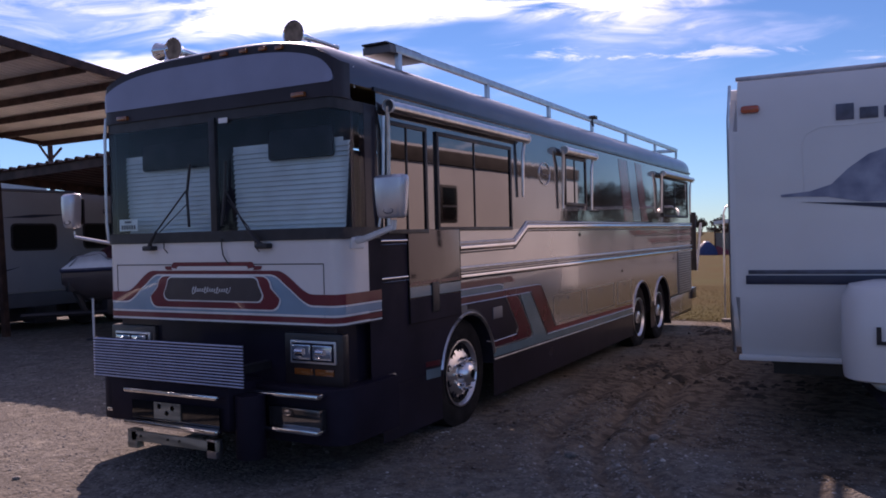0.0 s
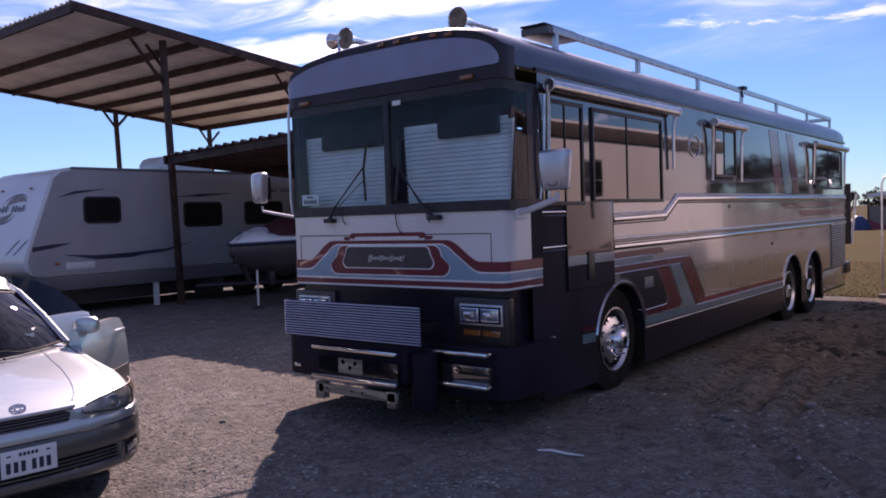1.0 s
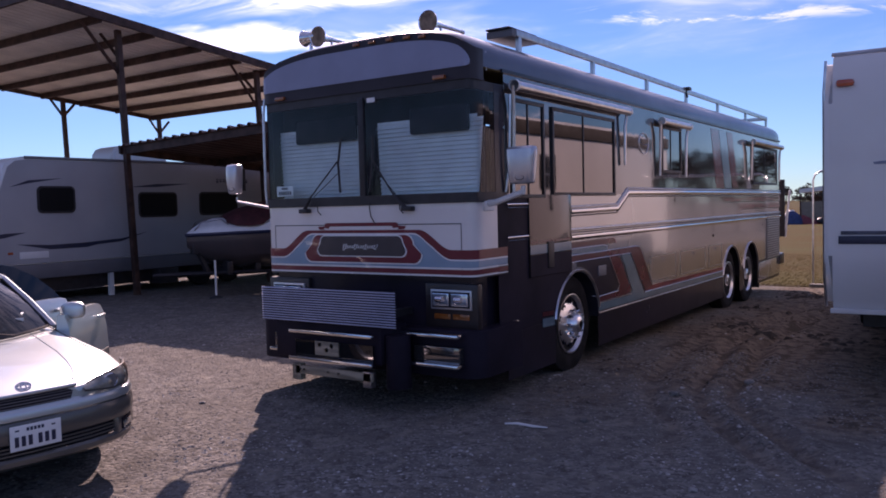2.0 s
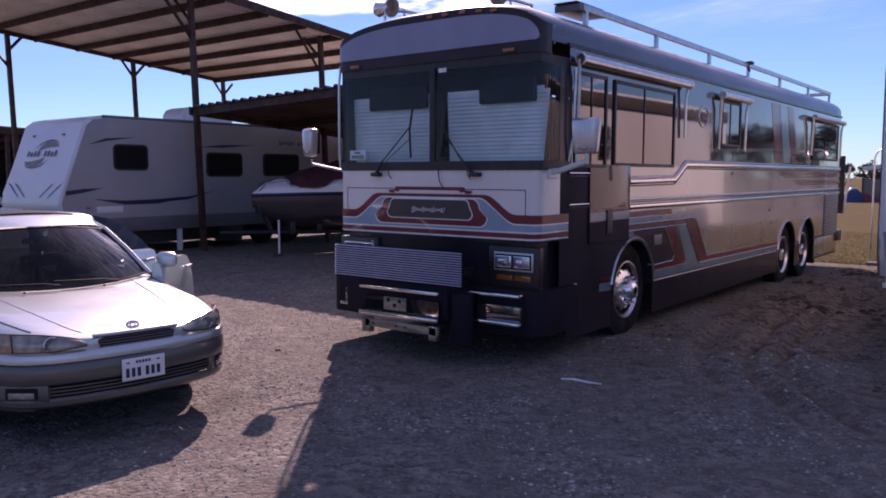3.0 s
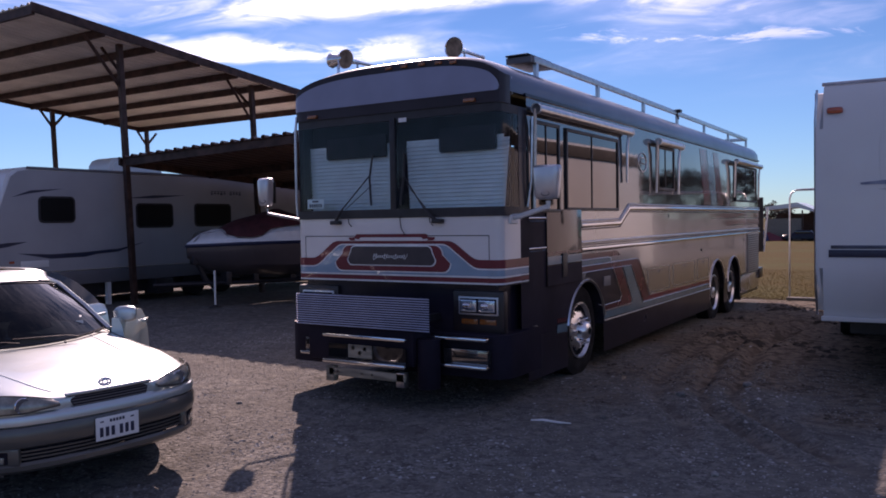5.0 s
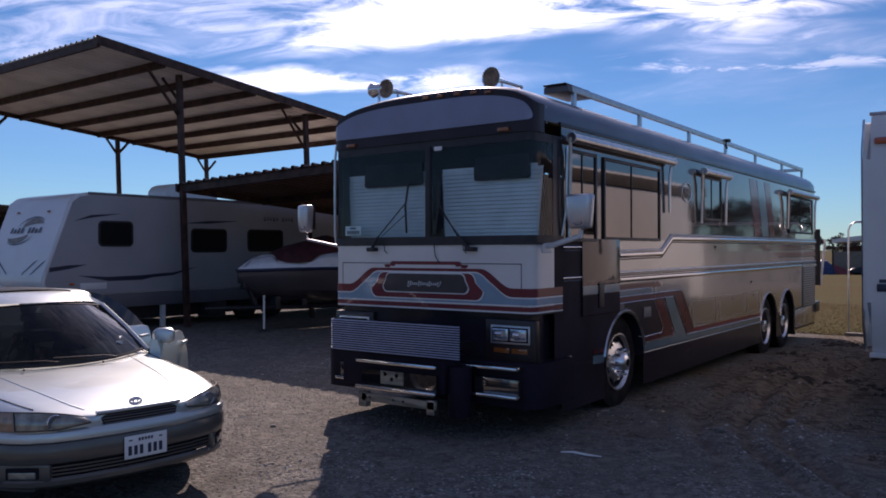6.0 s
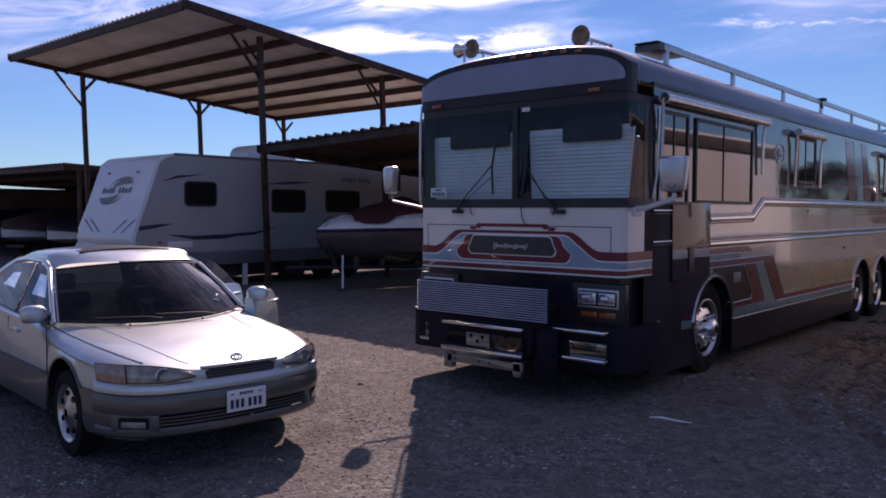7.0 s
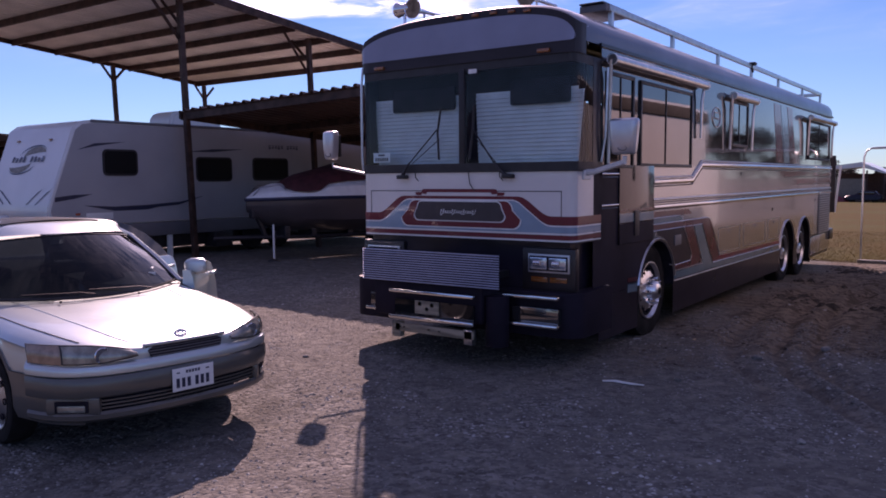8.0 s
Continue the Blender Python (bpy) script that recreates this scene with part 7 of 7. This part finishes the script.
spots += [(float(x), rnd.uniform(-60, -48)) for x in np.arange(-60, 60, 2.6)]
for k, (x, y) in enumerate(spots):
    copy_thing(protos[k % 3], pose(x, y, ground_height(x, y) - 0.1, 0, 0, rnd.uniform(0, 360)) @ Matrix.Scale(rnd.uniform(0.8, 1.25) * (1.0 if y < 80 and x > 0 else 1.0), 4))

# ---- loose stones, leaves and litter on the lot ----
M["stone"] = mat("loose_gravel", (0.225, 0.216, 0.202), 0.9, 0.0, 0.2, 30.0, island=0.38)
M["pebble"] = mat("pale_pebble", (0.33, 0.325, 0.312), 0.9, 0.0, 0.15, 30.0, island=0.45)
M["clod"] = mat("dark_clod", (0.050, 0.040, 0.032), 0.95, 0.0, 0.25, 12.0, bump=0.004, bump_scale=40, island=0.4)
M["leaf"] = mat("dry_leaves", (0.095, 0.070, 0.050), 0.9, 0.0, 0.3, 20.0, island=0.5)


def scatter_stones(seed, n, x0, x1, y0, y1, smin, smax, keep):
    rnd = random.Random(seed)
    verts, faces = [], []
    base = [(1, 0, 0), (0.3, 0.95, 0), (-0.8, 0.6, 0), (-0.8, -0.6, 0), (0.3, -0.95, 0)]
    while n > 0:
        x, y = rnd.uniform(x0, x1), rnd.uniform(y0, y1)
        n -= 1
        if rnd.random() > keep(x, y):
            continue
        r = lerp(smin, smax, rnd.random() ** 3)
        a = rnd.uniform(0, 6.28)
        c, s = math.cos(a), math.sin(a)
        z = ground_height(x, y) - r * 0.15
        b = len(verts)
        q = rnd.uniform(0.6, 1.0)
        for px, py, _ in base:
            k = rnd.uniform(0.75, 1.15) * r
            verts.append((x + k * (c * px - s * py * q), y + k * (s * px + c * py * q), z))
        h = rnd.uniform(0.30, 0.58) * r
        verts.append((x + 0.3 * r * c, y + 0.3 * r * s, z + h))
        verts.append((x - 0.35 * r * c, y - 0.3 * r * s, z + h * 0.85))
        faces += [(b, b + 1, b + 5), (b + 1, b + 2, b + 6, b + 5), (b + 2, b + 3, b + 6), (b + 3, b + 4, b + 5, b + 6), (b + 4, b, b + 5)]
    return verts, faces


def clump(x, y):
    return 0.4 + 0.6 * smooth01(0.5 + 1.3 * noise.noise(Vector((x * 0.8, y * 0.8, 7.0))))


verts, faces = scatter_stones(11, 130000, -6.5, 6.0, -4.8, 3.6, 0.005, 0.021, clump)
me = bpy.data.meshes.new("loose_gravel")
me.from_pydata(verts, [], faces)
me.materials.append(M["stone"])
tagged(new("loose_gravel", me), "loose pale gravel stones scattered over the lot", "gravel", kind="stuff")


def pebbly(x, y):
    return (0.06 + 0.94 * smooth01(2.2 * noise.noise(Vector((x * 0.9, y * 0.9, 21.0))) - 0.1)) * (1 - 0.85 * earth_at(x, y))


verts, faces = scatter_stones(14, 42000, -5.5, 6.5, -5.0, 5.5, 0.008, 0.030, pebbly)
me = bpy.data.meshes.new("pale_pebbles")
me.from_pydata(verts, [], faces)
me.materials.append(M["pebble"])
tagged(new("pale_pebbles", me), "clusters of pale limestone pebbles on the gravel", "pebbles", kind="stuff")


def earth(x, y):
    return earth_at(x, y) * (0.08 + 0.92 * smooth01(2.4 * noise.noise(Vector((x * 1.7, y * 1.7, 3.0))) + 0.15))


verts, faces = scatter_stones(12, 16000, 1.0, 7.5, 0.5, 12.5, 0.012, 0.045, earth)
me = bpy.data.meshes.new("leaf_litter")
me.from_pydata(verts, [], faces)
me.materials.append(M["leaf"])
tagged(new("leaf_litter", me), "dark clods and dry leaves on bare earth", "leaves", kind="stuff")


def clods(x, y):
    return earth_at(x, y) * smooth01((y - 4.0) / 2.0) * smooth01(2.5 * noise.noise(Vector((x * 1.3, y * 0.9, 33.0))) + 0.1)


verts, faces = scatter_stones(15, 2600, 1.3, 5.5, 4.0, 12.2, 0.035, 0.13, clods)
me = bpy.data.meshes.new("dark_clods")
me.from_pydata(verts, [], faces)
me.materials.append(M["clod"])
tagged(new("dark_clods", me), "flat dark clods of earth beside the coach", "clods", kind="stuff")
# pale stick on the shaded gravel
stick = part("stick", tube(bmesh.new(), [(-0.18, 0.01, 0.012), (-0.08, 0.02, 0.018), (0.06, -0.01, 0.014), (0.17, 0.0, 0.010)], [0.006, 0.011, 0.010, 0.005], 6), M["pin"])
stick.matrix_world = pose(1.77, -0.16, ground_height(1.77, -0.16), 0, 0, 12)
tagged(stick, "short pale stick lying on the gravel", "stick")


def rock(x, y, r, seed, label):
    rnd = random.Random(seed)
    bm = bmesh.new()
    bmesh.ops.create_icosphere(bm, subdivisions=2, radius=r)
    for v in bm.verts:
        v.co = v.co * rnd.uniform(0.85, 1.1)
        v.co.z *= 0.6
    o = part("rock", bm, M["stone"])
    o.matrix_world = pose(x, y, ground_height(x, y) + r * 0.25, 0, 0, rnd.uniform(0, 360))
    tagged(o, label, "rock", "loose rocks")


for k, (x, y, r) in enumerate(((2.45, 1.35, 0.05), (2.1, 0.2, 0.035), (3.3, -0.9, 0.03), (-1.2, -0.9, 0.03), (2.9, 2.2, 0.05))):
    rock(x, y, r, k, "fist-sized grey rock on the gravel")
# concrete kerb strip before the grass
kerb = part("kerb_strip", B(-2.5, 0, 0, 0.14, -0.05, 0.07, 0.02), M["stone"])
kerb.matrix_world = pose(4.2, 12.25, -0.11, 0, 0, -2)
tagged(kerb, "weathered pale kerb strip along the grass", "kerb")


def tufts(seed, n):
    rnd = random.Random(seed)
    verts, faces = [], []
    for _ in range(n):
        x = rnd.uniform(-4, 7.5)
        y = 12.4 + 14 * rnd.random() ** 2
        h = rnd.uniform(0.010, 0.028)
        a = rnd.uniform(0, 6.28)
        b = len(verts)
        z = ground_height(x, y)
        dx, dy = 0.006 * math.cos(a), 0.006 * math.sin(a)
        lx, ly = rnd.uniform(-0.04, 0.04), rnd.uniform(-0.04, 0.04)
        verts += [(x - dx, y - dy, z), (x + dx, y + dy, z), (x + lx, y + ly, z + h)]
        faces.append((b, b + 1, b + 2))
    return verts, faces


M["straw"] = mat("dry_grass", (0.100, 0.068, 0.014), 0.9, 0.0, 0.2, 2.0, island=0.3)
M["straw"].node_tree.nodes["Principled BSDF"].inputs["Specular IOR Level"].default_value = 0.05
verts, faces = tufts(3, 45000)
me = bpy.data.meshes.new("dry_grass")
me.from_pydata(verts, [], faces)
me.materials.append(M["straw"])
tagged(new("dry_grass", me), "short dry yellow grass behind the lot", "grass", kind="stuff")
